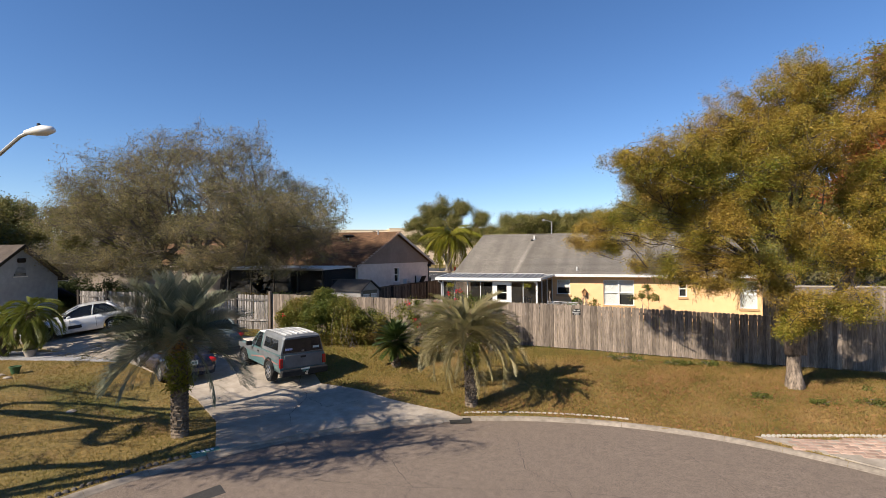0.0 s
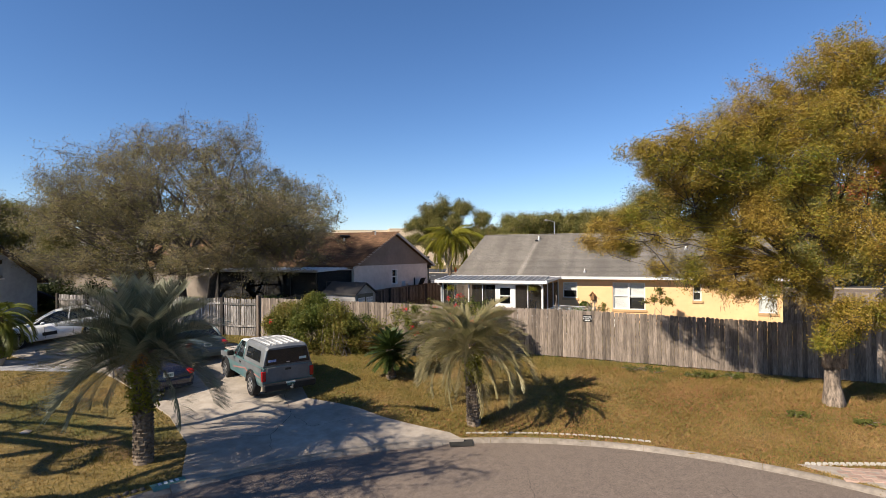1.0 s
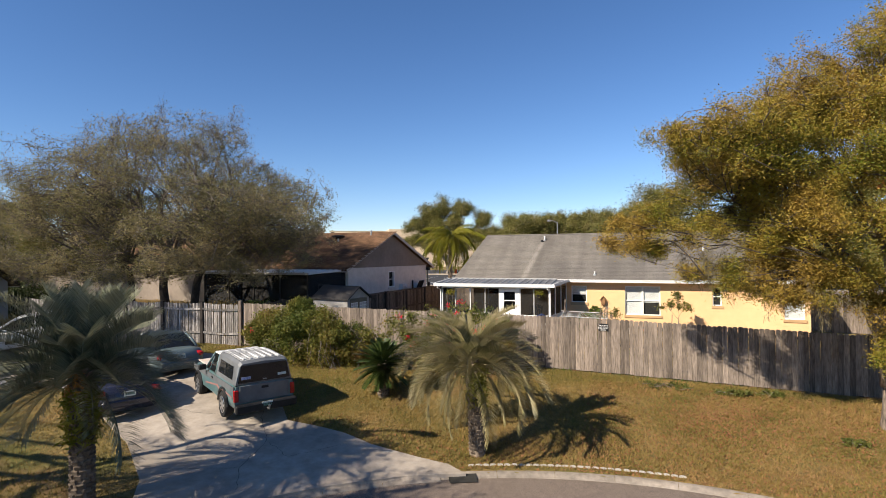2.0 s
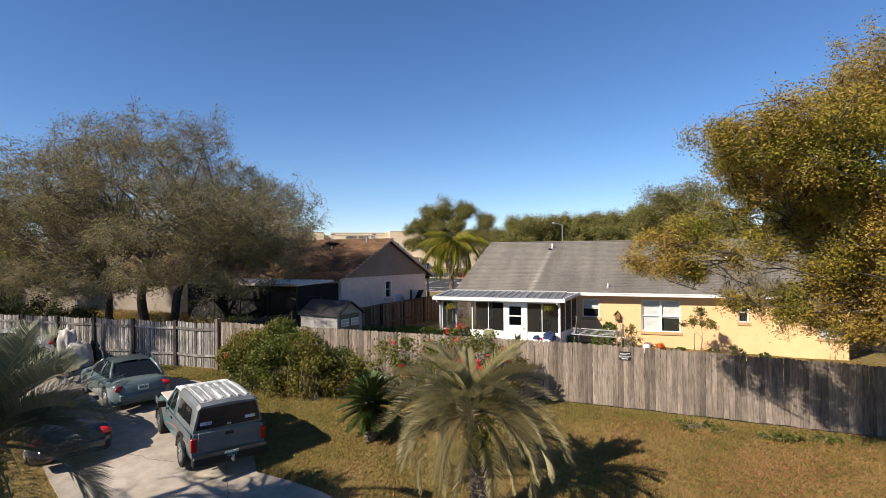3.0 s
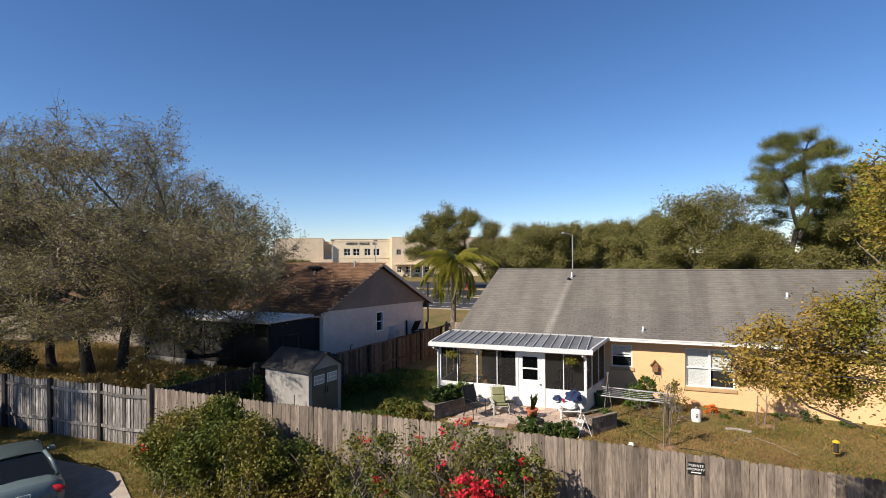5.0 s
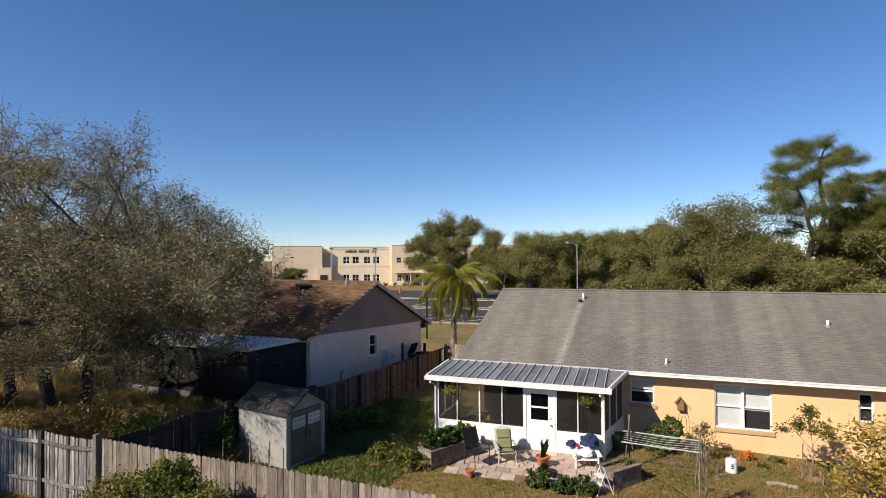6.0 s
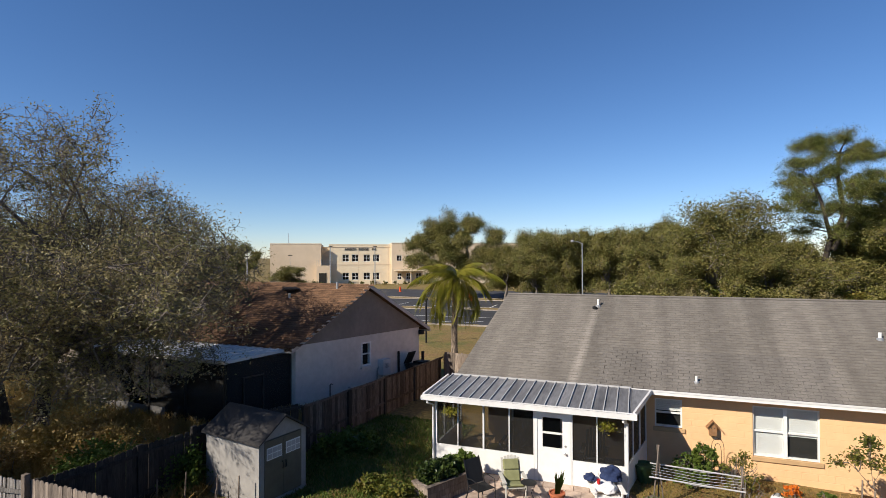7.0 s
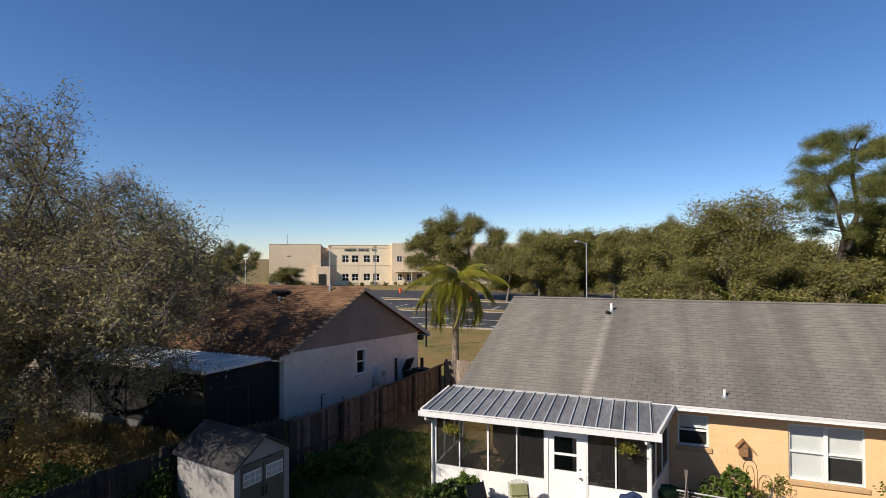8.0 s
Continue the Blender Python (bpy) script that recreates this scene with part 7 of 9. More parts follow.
# ---- vehicles ----
def paint(name, c, rough=0.3, c2=None, big=0.05, scale=3):
    m = pbr(name, c, c2 or tuple(v * 0.9 for v in c), scale, rough, 0.0, big=big, spec=0.5)
    m.node_tree.nodes["Principled BSDF"].inputs["Coat Weight"].default_value = 0.5
    m.node_tree.nodes["Principled BSDF"].inputs["Coat Roughness"].default_value = 0.12
    return m


M_REDLENS = pbr("red_lens", (0.42, 0.01, 0.012), (0.35, 0.01, 0.01), 30, 0.15, 0, spec=0.6)
M_CLEARLENS = pbr("clear_lens", (0.6, 0.62, 0.64), (0.5, 0.5, 0.5), 30, 0.1, 0, spec=0.6)
M_PLATE = pbr("plate_white", (0.62, 0.66, 0.62), (0.55, 0.6, 0.55), 20, 0.5, 0)
M_PLATE_BAR = pbr("plate_bar", (0.08, 0.18, 0.16), (0.06, 0.14, 0.12), 20, 0.5, 0)


def loft(stations, smooth_rows=True):
    """stations: (x, half width, sill z, shoulder z, crown z). A closed car shell lofted along x."""
    bm = bmesh.new()
    rings = []
    for x, w, zb, zs, zt in stations:
        half = [(0.0, zb), (w * 0.86, zb), (w * 0.97, zb + 0.05), (w, zb + (zs - zb) * 0.45), (w * 0.985, zs - (zs - zb) * 0.18), (w * 0.93, zs), (w * 0.62, zs + (zt - zs) * 0.8), (0.0, zt)]
        ring = [(y, z) for y, z in half] + [(-y, z) for y, z in half[-2:0:-1]]
        rings.append([bm.verts.new((x, y, z)) for y, z in ring])
    n = len(rings[0])
    for a, b in zip(rings, rings[1:]):
        for k in range(n):
            bm.faces.new((a[k], b[k], b[(k + 1) % n], a[(k + 1) % n]))
    bm.faces.new(rings[0])
    bm.faces.new(rings[-1][::-1])
    bmesh.ops.recalc_face_normals(bm, faces=bm.faces)
    return bm


def arch(x, wheels, r, low):
    """The lower edge of a shell, raised over the wheels."""
    z = low
    for wx in wheels:
        d = abs(x - wx)
        if d < r:
            z = max(z, 0.33 + math.sqrt(r * r - d * d) * 0.98)
    return z


def wheel(car, x, y, r, w, side, rim_mat=None, spokes=7):
    t = part("wheel", lathe(bmesh.new(), [(r * 0.66, -w / 2), (r * 0.95, -w / 2), (r, -w * 0.32), (r, w * 0.32), (r * 0.95, w / 2), (r * 0.66, w / 2)], 28, (x, y, r), "y"), M_RUBBER, car, smooth=False)
    o = side * w * 0.5
    bm = bmesh.new()
    lathe(bm, [(r * 0.67, o - side * 0.005), (r * 0.62, o + side * 0.006), (r * 0.56, o - side * 0.035), (r * 0.2, o - side * 0.02), (r * 0.16, o + side * 0.012), (0.01, o + side * 0.016)], 28, (x, y, r), "y")
    for k in range(spokes):
        a = 2 * math.pi * k / spokes
        box(bm, r * 0.16, r * 0.6, -0.012, 0.012, -0.03, 0.03, m=Matrix.Translation((x, y + o - side * 0.008, r)) @ Matrix.Rotation(a, 4, "Y"))
    part("rim", bm, rim_mat or M_STEEL, t)


def plate(car, x, y, z, nx=-1):
    p = part("number_plate", boxed(x - 0.008, x + 0.008, y - 0.155, y + 0.155, z - 0.08, z + 0.08), M_PLATE, car)
    bm = bmesh.new()
    for i in range(5):
        box(bm, x + nx * 0.011 - 0.002, x + nx * 0.011 + 0.002, y - 0.12 + i * 0.05, y - 0.085 + i * 0.05, z - 0.04, z + 0.035)
    part("bar", bm, M_PLATE_BAR, p)


def smoothstep(a, b, x):
    u = max(0.0, min(1.0, (x - a) / (b - a)))
    return u * u * (3 - 2 * u)


def quad_panel(pts, material, name, parent, label="", lift=0.004):
    """A thin pane through four corners."""
    bm = bmesh.new()
    P = [Vector(p) for p in pts]
    nrm = (P[1] - P[0]).cross(P[3] - P[0]).normalized()
    a = [bm.verts.new(p + nrm * lift) for p in P]
    b = [bm.verts.new(p - nrm * 0.004) for p in P]
    bm.faces.new(a)
    bm.faces.new(b[::-1])
    for i in range(4):
        bm.faces.new((a[i], b[i], b[(i + 1) % 4], a[(i + 1) % 4]))
    bmesh.ops.recalc_face_normals(bm, faces=bm.faces)
    return part(name, bm, material, parent, label)


def sedan(loc, heading, mat, label, rims=None, dark_trim=False):
    """A rounded four-door saloon; x runs forward from the rear axle."""
    car = empty("car", loc, heading, label, "car")
    WB, L0, L1, W = 2.76, -1.08, 3.78, 0.90
    st = []
    n = 74
    for i in range(n + 1):
        x = L0 + (L1 - L0) * i / n
        w = W * (1 - 0.20 * smoothstep(0.55, 1.0, (x - 2.9) / 0.9) - 0.16 * smoothstep(0.5, 1.0, (-0.55 - x) / 0.55))
        end = max(smoothstep(0, 1, (x - L1 + 0.16) / 0.16), smoothstep(0, 1, (L0 + 0.14 - x) / 0.14))
        low = arch(x, (0.0, WB), 0.375, 0.21) + 0.16 * end
        top = 0.98 - 0.04 * smoothstep(-0.6, -1.08, x) - 0.12 * smoothstep(1.9, 3.5, x) - 0.13 * smoothstep(3.2, 3.78, x)
        st.append((x, w * (1 - 0.10 * end), low, top - 0.06 - 0.22 * end, top + 0.03 - 0.2 * end))
    part("body", loft(st), mat, car, smooth=True)
    # cabin: roof shell on pillars with glass between
    zb, zt = 0.95, 1.43
    bx0, bx1, tx0, tx1 = -0.48, 2.25, 0.14, 1.28
    yb, yt = 0.80, 0.585
    roof = bmesh.new()
    rings = []
    for f in [k / 10 for k in range(11)]:
        x = tx0 - 0.06 + (tx1 - tx0 + 0.12) * f
        crown = 0.05 * math.sin(math.pi * f) + 0.0
        rings.append([roof.verts.new((x, y * (1 - 0.05 * abs(2 * f - 1)), zt + crown + dz)) for y, dz in ((-yt - 0.02, -0.035), (-yt * 0.86, 0.01), (-yt * 0.4, 0.035), (0, 0.042), (yt * 0.4, 0.035), (yt * 0.86, 0.01), (yt + 0.02, -0.035))])
    for a, b in zip(rings, rings[1:]):
        for k in range(6):
            roof.faces.new((a[k], b[k], b[k + 1], a[k + 1]))
    bmesh.ops.solidify(roof, geom=roof.faces[:], thickness=0.03)
    bmesh.ops.recalc_face_normals(roof, faces=roof.faces)
    part("roof", roof, mat, car, smooth=True)
    for s in (-1, 1):
        for (x0, x1, r) in ((bx0, tx0, 0.05), (bx1, tx1, 0.028), (0.82, 0.72, 0.03)):
            pil = tubed([(x0, s * yb, zb), ((x0 + x1) / 2, s * (yb + yt) / 2 + s * 0.02, (zb + zt) / 2 + 0.03), (x1, s * yt, zt)], r, 8)
            part("pillar", pil, mat, car, smooth=True)
        quad_panel([(bx0 + 0.2, s * (yb - 0.01), zb + 0.02), (0.79, s * yb, zb + 0.01), (0.70, s * (yt + 0.005), zt - 0.02), (tx0 + 0.1, s * (yt + 0.005), zt - 0.03)], M_AUTO_GLASS, "side_window", car)
        quad_panel([(0.84, s * yb, zb + 0.01), (bx1 - 0.15, s * yb, zb), (tx1 - 0.05, s * (yt + 0.005), zt - 0.02), (0.74, s * (yt + 0.005), zt - 0.02)], M_AUTO_GLASS, "side_window", car)
        part("mirror", boxed(-0.08, 0.08, -0.1, 0.1, -0.06, 0.06, 0.03, pose(1.78, s * 0.98, 1.0)), mat if not dark_trim else M_BLACK, car)
        for hx in (0.5, 1.5):
            part("door_handle", boxed(hx, hx + 0.16, s * 0.885 - 0.012, s * 0.885 + 0.022, 0.78, 0.81, 0.006), mat, car)
        bm = bmesh.new()
        for dx in (0.68, 1.75):
            box(bm, dx, dx + 0.012, s * 0.895 - 0.012, s * 0.895 + 0.004, 0.32, 0.86)
        part("door_seam", bm, M_BLACK, car)
        bm = bmesh.new()
        lathe(bm, [(0.01, -0.08), (0.115, -0.06), (0.125, 0.0), (0.1, 0.05), (0.01, 0.07)], 16)
        bmesh.ops.transform(bm, matrix=pose(-0.97, s * 0.66, 0.76, 0, 90, s * 32) @ Matrix.Diagonal((0.85, 1.75, 0.8, 1)), verts=bm.verts)
        part("tail_light", bm, M_REDLENS, car, "red tail light", True)
        bm = bmesh.new()
        lathe(bm, [(0.01, -0.06), (0.1, -0.05), (0.12, 0.0), (0.09, 0.05), (0.01, 0.06)], 16)
        bmesh.ops.transform(bm, matrix=pose(3.55, s * 0.60, 0.66, 0, 90, -s * 28) @ Matrix.Diagonal((0.75, 1.7, 0.8, 1)), verts=bm.verts)
        part("headlight", bm, M_CLEARLENS, car, "clear headlight", True)
        for wx in (0.0, WB):
            wheel(car, wx, s * 0.77, 0.325, 0.21, s, rims)
    quad_panel([(bx0 - 0.03, -yb * 0.9, zb + 0.015), (bx0 - 0.03, yb * 0.9, zb + 0.015), (tx0 - 0.04, yt * 0.93, zt - 0.01), (tx0 - 0.04, -yt * 0.93, zt - 0.01)], M_AUTO_GLASS, "rear_window", car)
    quad_panel([(bx1 + 0.05, yb * 0.9, zb - 0.01), (bx1 + 0.05, -yb * 0.9, zb - 0.01), (tx1 + 0.03, -yt * 0.93, zt - 0.01), (tx1 + 0.03, yt * 0.93, zt - 0.01)], M_AUTO_GLASS, "windscreen", car)
    part("parcel_shelf", boxed(-0.38, 0.05, -0.62, 0.62, 0.97, 0.99), M_BLACK, car)
    part("dashboard", boxed(1.55, 2.1, -0.65, 0.65, 0.9, 1.0), M_BLACK, car)
    for s in (-0.36, 0.36):
        part("seat", boxed(0.75, 0.9, s - 0.24, s + 0.24, 0.6, 1.25, 0.05), pbr("grey_cloth", (0.12, 0.12, 0.12), (0.09, 0.09, 0.09), 9, 0.9, 0.1), car)
    part("rear_bumper", boxed(-1.13, -1.02, -0.72, 0.72, 0.36, 0.58, 0.04), mat, car)
    part("front_bumper", boxed(3.70, 3.83, -0.66, 0.66, 0.3, 0.52, 0.05), mat, car)
    plate(car, -1.095, 0.0, 0.74)
    return car


sedan(on_ground(-15.30, -13.80, 0.05), 155, paint("teal_grey_paint", (0.115, 0.155, 0.165), 0.28), "teal-grey four-door saloon parked on the drive").scale = (0.91, 0.91, 0.92)
sedan(on_ground(-14.05, -16.80, 0.05), 153, paint("midnight_paint", (0.02, 0.022, 0.04), 0.22), "dark midnight-blue saloon parked behind the palm", None, True).scale = (0.95, 0.95, 0.95)
white_car = sedan(on_ground(-24.0, -11.6, 0.03), -127, paint("white_car_paint", (0.74, 0.75, 0.76), 0.3), "white four-door saloon with alloy wheels on the drive", M_STEEL)
white_car.matrix_basis = pose(*on_ground(-24.0, -11.6, 0.03), 0, 0, -127) @ pose(0, 0, 0, 0, 6.5, 0)       # it stands nose down on the sloping drive
part("side_decal", boxed(1.3, 1.85, 0.893, 0.905, 0.42, 0.58), M_BLACK, white_car, "dark worn decal on the door")


def truck(loc, heading):
    """A compact pickup with a fibreglass cap over its bed; x runs forward from the rear axle."""
    t = empty("pickup_truck", loc, heading, "faded teal and grey pickup with a white-streaked bed cap", "pickup truck")
    low_paint = paint("faded_teal_paint", (0.05, 0.145, 0.155), 0.42, (0.11, 0.15, 0.155), 0.12, 2.2)
    grey = paint("faded_grey_paint", (0.15, 0.158, 0.166), 0.5, (0.09, 0.097, 0.104), 0.15, 2.5)
    tan = paint("peeled_tan_paint", (0.62, 0.50, 0.40), 0.6, (0.66, 0.62, 0.58), 0.1, 2.0)
    cap_m = pbr("chalky_white_cap", (0.80, 0.80, 0.79), (0.22, 0.23, 0.24), 1.9, 0.55, 0.05, 40, big=0.15, stretch=(0.45, 4.0, 1.0))
    WB, L0, L1, W = 2.85, -1.05, 3.62, 0.85
    st = []
    n = 80
    for i in range(n + 1):
        x = L0 + (L1 - L0) * i / n
        w = W * (1 - 0.08 * smoothstep(3.1, 3.62, x))
        low = arch(x, (0.0, WB), 0.43, 0.40)
        end = max(smoothstep(0, 1, (x - L1 + 0.1) / 0.1), 0)
        top = 1.04 - 0.02 * smoothstep(2.0, 3.5, x) - 0.06 * smoothstep(3.2, 3.62, x)
        st.append((x, w * (1 - 0.05 * end), low, top - 0.02 - 0.1 * end, top + 0.01 - 0.06 * end))
    part("body", loft(st), low_paint, t, smooth=False)
    for s in (-1, 1):
        bm = bmesh.new()
        prism(bm, [(-1.0, 0.86), (3.5, 0.80), (3.5, 0.98), (-1.0, 1.015)], s * W - 0.012 if s > 0 else -W - 0.006, s * W + 0.006 if s > 0 else -W + 0.012)
        part("upper_side", bm, grey, t, "grey upper body side")
        bm = bmesh.new()
        prism(bm, [(1.9, 0.66), (0.55, 0.82), (0.3, 0.72), (0.2, 0.80), (-0.9, 0.74), (-0.9, 0.70), (0.15, 0.745), (0.32, 0.655), (0.6, 0.76), (1.9, 0.62)], s * W + 0.002 if s > 0 else -W - 0.010, s * W + 0.010 if s > 0 else -W - 0.002)
        part("side_stripe", bm, paint("faded_red_stripe", (0.32, 0.16, 0.14), 0.5), t, "faded pink body stripe")
        # flared arches
        for wx in (0.0, WB):
            bm = bmesh.new()
            pts = [(wx + 0.46 * math.cos(a), s * (W + 0.01), 0.35 + 0.46 * math.sin(a)) for a in [radians(d) for d in range(5, 176, 10)]]
            tube(bm, pts, 0.04, 6)
            part("wheel_arch", bm, M_BLACK, t)
            wheel(t, wx, s * 0.76, 0.36, 0.25, s, M_STEEL, 8)
        part("tail_light", boxed(-1.075, -0.98, s * 0.80 - 0.07, s * 0.80 + 0.062, 0.62, 0.93, 0.015), M_REDLENS, t, "red tail light")
        # cab side glass, pillars, mirror
        quad_panel([(0.98, s * 0.80, 1.06), (1.98, s * 0.80, 1.05), (1.42, s * 0.66, 1.55), (1.0, s * 0.66, 1.55)], M_AUTO_GLASS, "side_window", t)
        for pts, r in (([(2.12, s * 0.79, 1.03), (1.48, s * 0.65, 1.58)], 0.03), ([(0.92, s * 0.80, 1.03), (0.94, s * 0.66, 1.58)], 0.045), ([(1.62, s * 0.805, 1.05), (1.46, s * 0.69, 1.47)], 0.014)):
            part("pillar", tubed(pts, r, 8), low_paint, t, smooth=True)
        part("mirror", boxed(-0.06, 0.06, -0.11, 0.11, -0.08, 0.08, 0.02, pose(1.82, s * 0.98, 1.12)), M_BLACK, t)
        part("door_handle", boxed(1.05, 1.2, s * 0.86 - 0.01, s * 0.86 + 0.02, 0.9, 0.94, 0.005), M_BLACK, t)
    quad_panel([(2.16, 0.74, 1.04), (2.16, -0.74, 1.04), (1.5, -0.6, 1.56), (1.5, 0.6, 1.56)], M_AUTO_GLASS, "windscreen", t)
    bm = bmesh.new()
    box(bm, 0.88, 1.5, -0.67, 0.67, 1.56, 1.615, 0.025)
    part("cab_roof", bm, cap_m, t, "chalky white cab roof")
    part("bonnet", boxed(2.2, 3.45, -0.72, 0.72, 1.035, 1.065, 0.012), tan, t, "bonnet with peeling tan paint")
    part("grille", boxed(3.58, 3.65, -0.7, 0.7, 0.66, 0.92, 0.02), M_BLACK, t)
    part("seat", boxed(1.0, 1.15, -0.65, 0.65, 0.7, 1.3, 0.05), M_BLACK, t)
    # cap
    cap = bmesh.new()
    rings = []
    for x, w0, w1, z1 in ((-1.02, 0.80, 0.68, 1.60), (-0.9, 0.815, 0.70, 1.66), (0.2, 0.82, 0.70, 1.70), (0.84, 0.82, 0.70, 1.68)):
        half = [(w0, 1.045), (w0 * 0.985, 1.12), (w1, z1 - 0.07), (w1 * 0.9, z1), (0, z1 + 0.03)]
        rings.append([cap.verts.new((x, y, z)) for y, z in half + [(-y, z) for y, z in half[-2::-1]]])
    nn = len(rings[0])
    for a, b in zip(rings, rings[1:]):
        for k in range(nn - 1):
            cap.faces.new((a[k], b[k], b[k + 1], a[k + 1]))
    cap.faces.new(rings[0])
    cap.faces.new(rings[-1][::-1])
    bmesh.ops.recalc_face_normals(cap, faces=cap.faces)
    cap_ob = part("bed_cap", cap, grey, t, "grey fibreglass bed cap with white streaked top")
    bm = bmesh.new()
    rows = []
    for x, z1 in ((-0.9, 1.664), (0.2, 1.704), (0.8, 1.686)):
        rows.append([bm.verts.new((x, y, z1 + 0.030 * (1 - abs(y) / 0.63))) for y in (-0.60, -0.3, 0.0, 0.3, 0.60)])
    for a, b in zip(rows, rows[1:]):
        for k in range(4):
            bm.faces.new((a[k], b[k], b[k + 1], a[k + 1]))
    bmesh.ops.solidify(bm, geom=bm.faces[:], thickness=0.008)
    part("cap_top", bm, cap_m, cap_ob, "chalky white cap top with grey streaks")
    for i in range(6):
        y = -0.5 + i * 0.2
        part("cap_rib", boxed(-0.84, 0.66, y - 0.028, y + 0.028, 1.672, 1.708 + 0.022 * (1 - abs(y) / 0.63), 0.008), cap_m, cap_ob)
    for s in (-1, 1):
        quad_panel([(-0.72, s * 0.812, 1.17), (0.62, s * 0.812, 1.17), (0.55, s * 0.742, 1.52), (-0.62, s * 0.742, 1.50)], M_AUTO_GLASS, "cap_window", cap_ob, "dark sliding cap window", 0.012)
        bm = bmesh.new()
        tube(bm, [(-0.02, s * 0.822, 1.17), (-0.02, s * 0.752, 1.51)], 0.014, 6)
        part("window_bar", bm, M_BLACK, cap_ob)
    hatch = quad_panel([(-1.035, 0.74, 1.10), (-1.035, -0.74, 1.10), (-1.03, -0.64, 1.56), (-1.03, 0.64, 1.56)], M_AUTO_GLASS, "rear_hatch", cap_ob, "dark glass rear hatch", 0.01)
    for y, mat, w in ((0.52, pbr("blue_sticker", (0.12, 0.16, 0.5), (0.6, 0.6, 0.62), 30, 0.5, 0), 0.13), (-0.5, M_PLATE, 0.12)):
        part("sticker", boxed(-1.056, -1.05, y - w, y + w, 1.19, 1.26), mat, hatch, "bumper sticker with unreadable print")
    part("hatch_handle", boxed(-1.07, -1.04, -0.05, 0.05, 1.13, 1.16, 0.005), M_STEEL, hatch)
    # tailgate, bumper, plate, towing ball
    part("tailgate", boxed(-1.075, -1.045, -0.70, 0.70, 0.58, 1.03, 0.012), grey, t, "grey tailgate with worn paint")
    part("tailgate_latch", boxed(-1.085, -1.07, -0.1, 0.1, 0.9, 0.97, 0.005), M_BLACK, t)
    part("rear_bumper", boxed(-1.28, -1.08, -0.86, 0.86, 0.34, 0.56, 0.03), M_BLACK, t, "black step bumper")
    plate(t, -1.27, 0.0, 0.50)
    bm = tubed([(-1.2, 0.0, 0.40), (-1.42, 0.0, 0.40), (-1.42, 0.0, 0.47)], 0.025, 8)
    lathe(bm, [(0.01, 0.0), (0.03, 0.01), (0.03, 0.05), (0.01, 0.06)], 12, (-1.42, 0, 0.46))
    part("tow_hitch", bm, M_STEEL, t)
    return t


truck(on_ground(-10.02, -15.93, 0.04), 147).scale = (0.97, 0.95, 0.99)

# ---- shed ----
shed = empty("shed", (-12.03, -5.9, ground_z(-12, -5.9) + 0.04), -11.0, "grey resin garden shed with brown double doors", "shed")
M_RESIN = pbr("grey_resin", (0.31, 0.30, 0.285), (0.25, 0.24, 0.23), 5, 0.7, 0.15, 30)
M_BROWN = pbr("brown_resin", (0.125, 0.115, 0.085), (0.10, 0.09, 0.07), 5, 0.6, 0.1, 30)
M_SHEDROOF = pbr("dark_shed_roof", (0.042, 0.040, 0.040), (0.026, 0.024, 0.024), 12, 0.8, 0.3, 50)
SW, SD, SE, SA = 0.80, 2.15, 1.64, 2.16
part("floor_plate", boxed(-SD, 0.02, -SW, SW, -0.05, 0.06), M_RESIN, shed)
for y in (-SW, SW - 0.05):
    part("side_wall", boxed(-SD, -0.05, y, y + 0.05, 0.06, SE), M_RESIN, shed)
part("rear_wall", boxed(-SD, -SD + 0.05, -SW + 0.05, SW - 0.05, 0.06, SE), M_RESIN, shed)
for y in (-SW, SW - 0.19):
    part("front_jamb", boxed(-0.05, 0.0, y, y + 0.19, 0.06, SE), M_RESIN, shed)
for x in (-SD, -0.05):
    bm = bmesh.new()
    prism(bm, [(-SW, SE), (SW, SE), (0, SA - 0.02)], x, x + 0.05, SWAP)
    bmesh.ops.recalc_face_normals(bm, faces=bm.faces)
    part("gable", bm, M_RESIN, shed)
for s in (-1, 1):
    bm = bmesh.new()
    prism(bm, [(s * (SW + 0.1), SE - 0.06), (0, SA), (0, SA + 0.05), (s * (SW + 0.1), SE - 0.01)], -SD - 0.08, 0.12, SWAP)
    bmesh.ops.recalc_face_normals(bm, faces=bm.faces)
    part("roof_panel", bm, M_SHEDROOF, shed, "dark textured roof panel")
    dr = part("door", boxed(-0.03, 0.015, min(s * 0.004, s * 0.63), max(s * 0.004, s * 0.63), 0.08, SE - 0.02, 0.006), M_BROWN, shed, "brown resin shed door")
    bm = bmesh.new()
    y0 = s * 0.32
    box(bm, 0.016, 0.026, y0 - 0.25, y0 + 0.25, 1.12, 1.44)
    part("window_panel", bm, M_WHITE, dr, "pale window panel")
    for i in range(3):
        for j in range(2):
            part("pane", boxed(0.027, 0.031, y0 - 0.23 + i * 0.16, y0 - 0.09 + i * 0.16, 1.145 + j * 0.145, 1.265 + j * 0.145), pbr("frosted_pane", (0.42, 0.42, 0.42), (0.36, 0.36, 0.36), 4, 0.3, 0), dr)
    part("handle", tubed([(0.02, s * 0.06, 0.78), (0.06, s * 0.06, 0.8), (0.06, s * 0.06, 0.95), (0.02, s * 0.06, 0.97)], 0.014, 6), M_BLACK, dr)
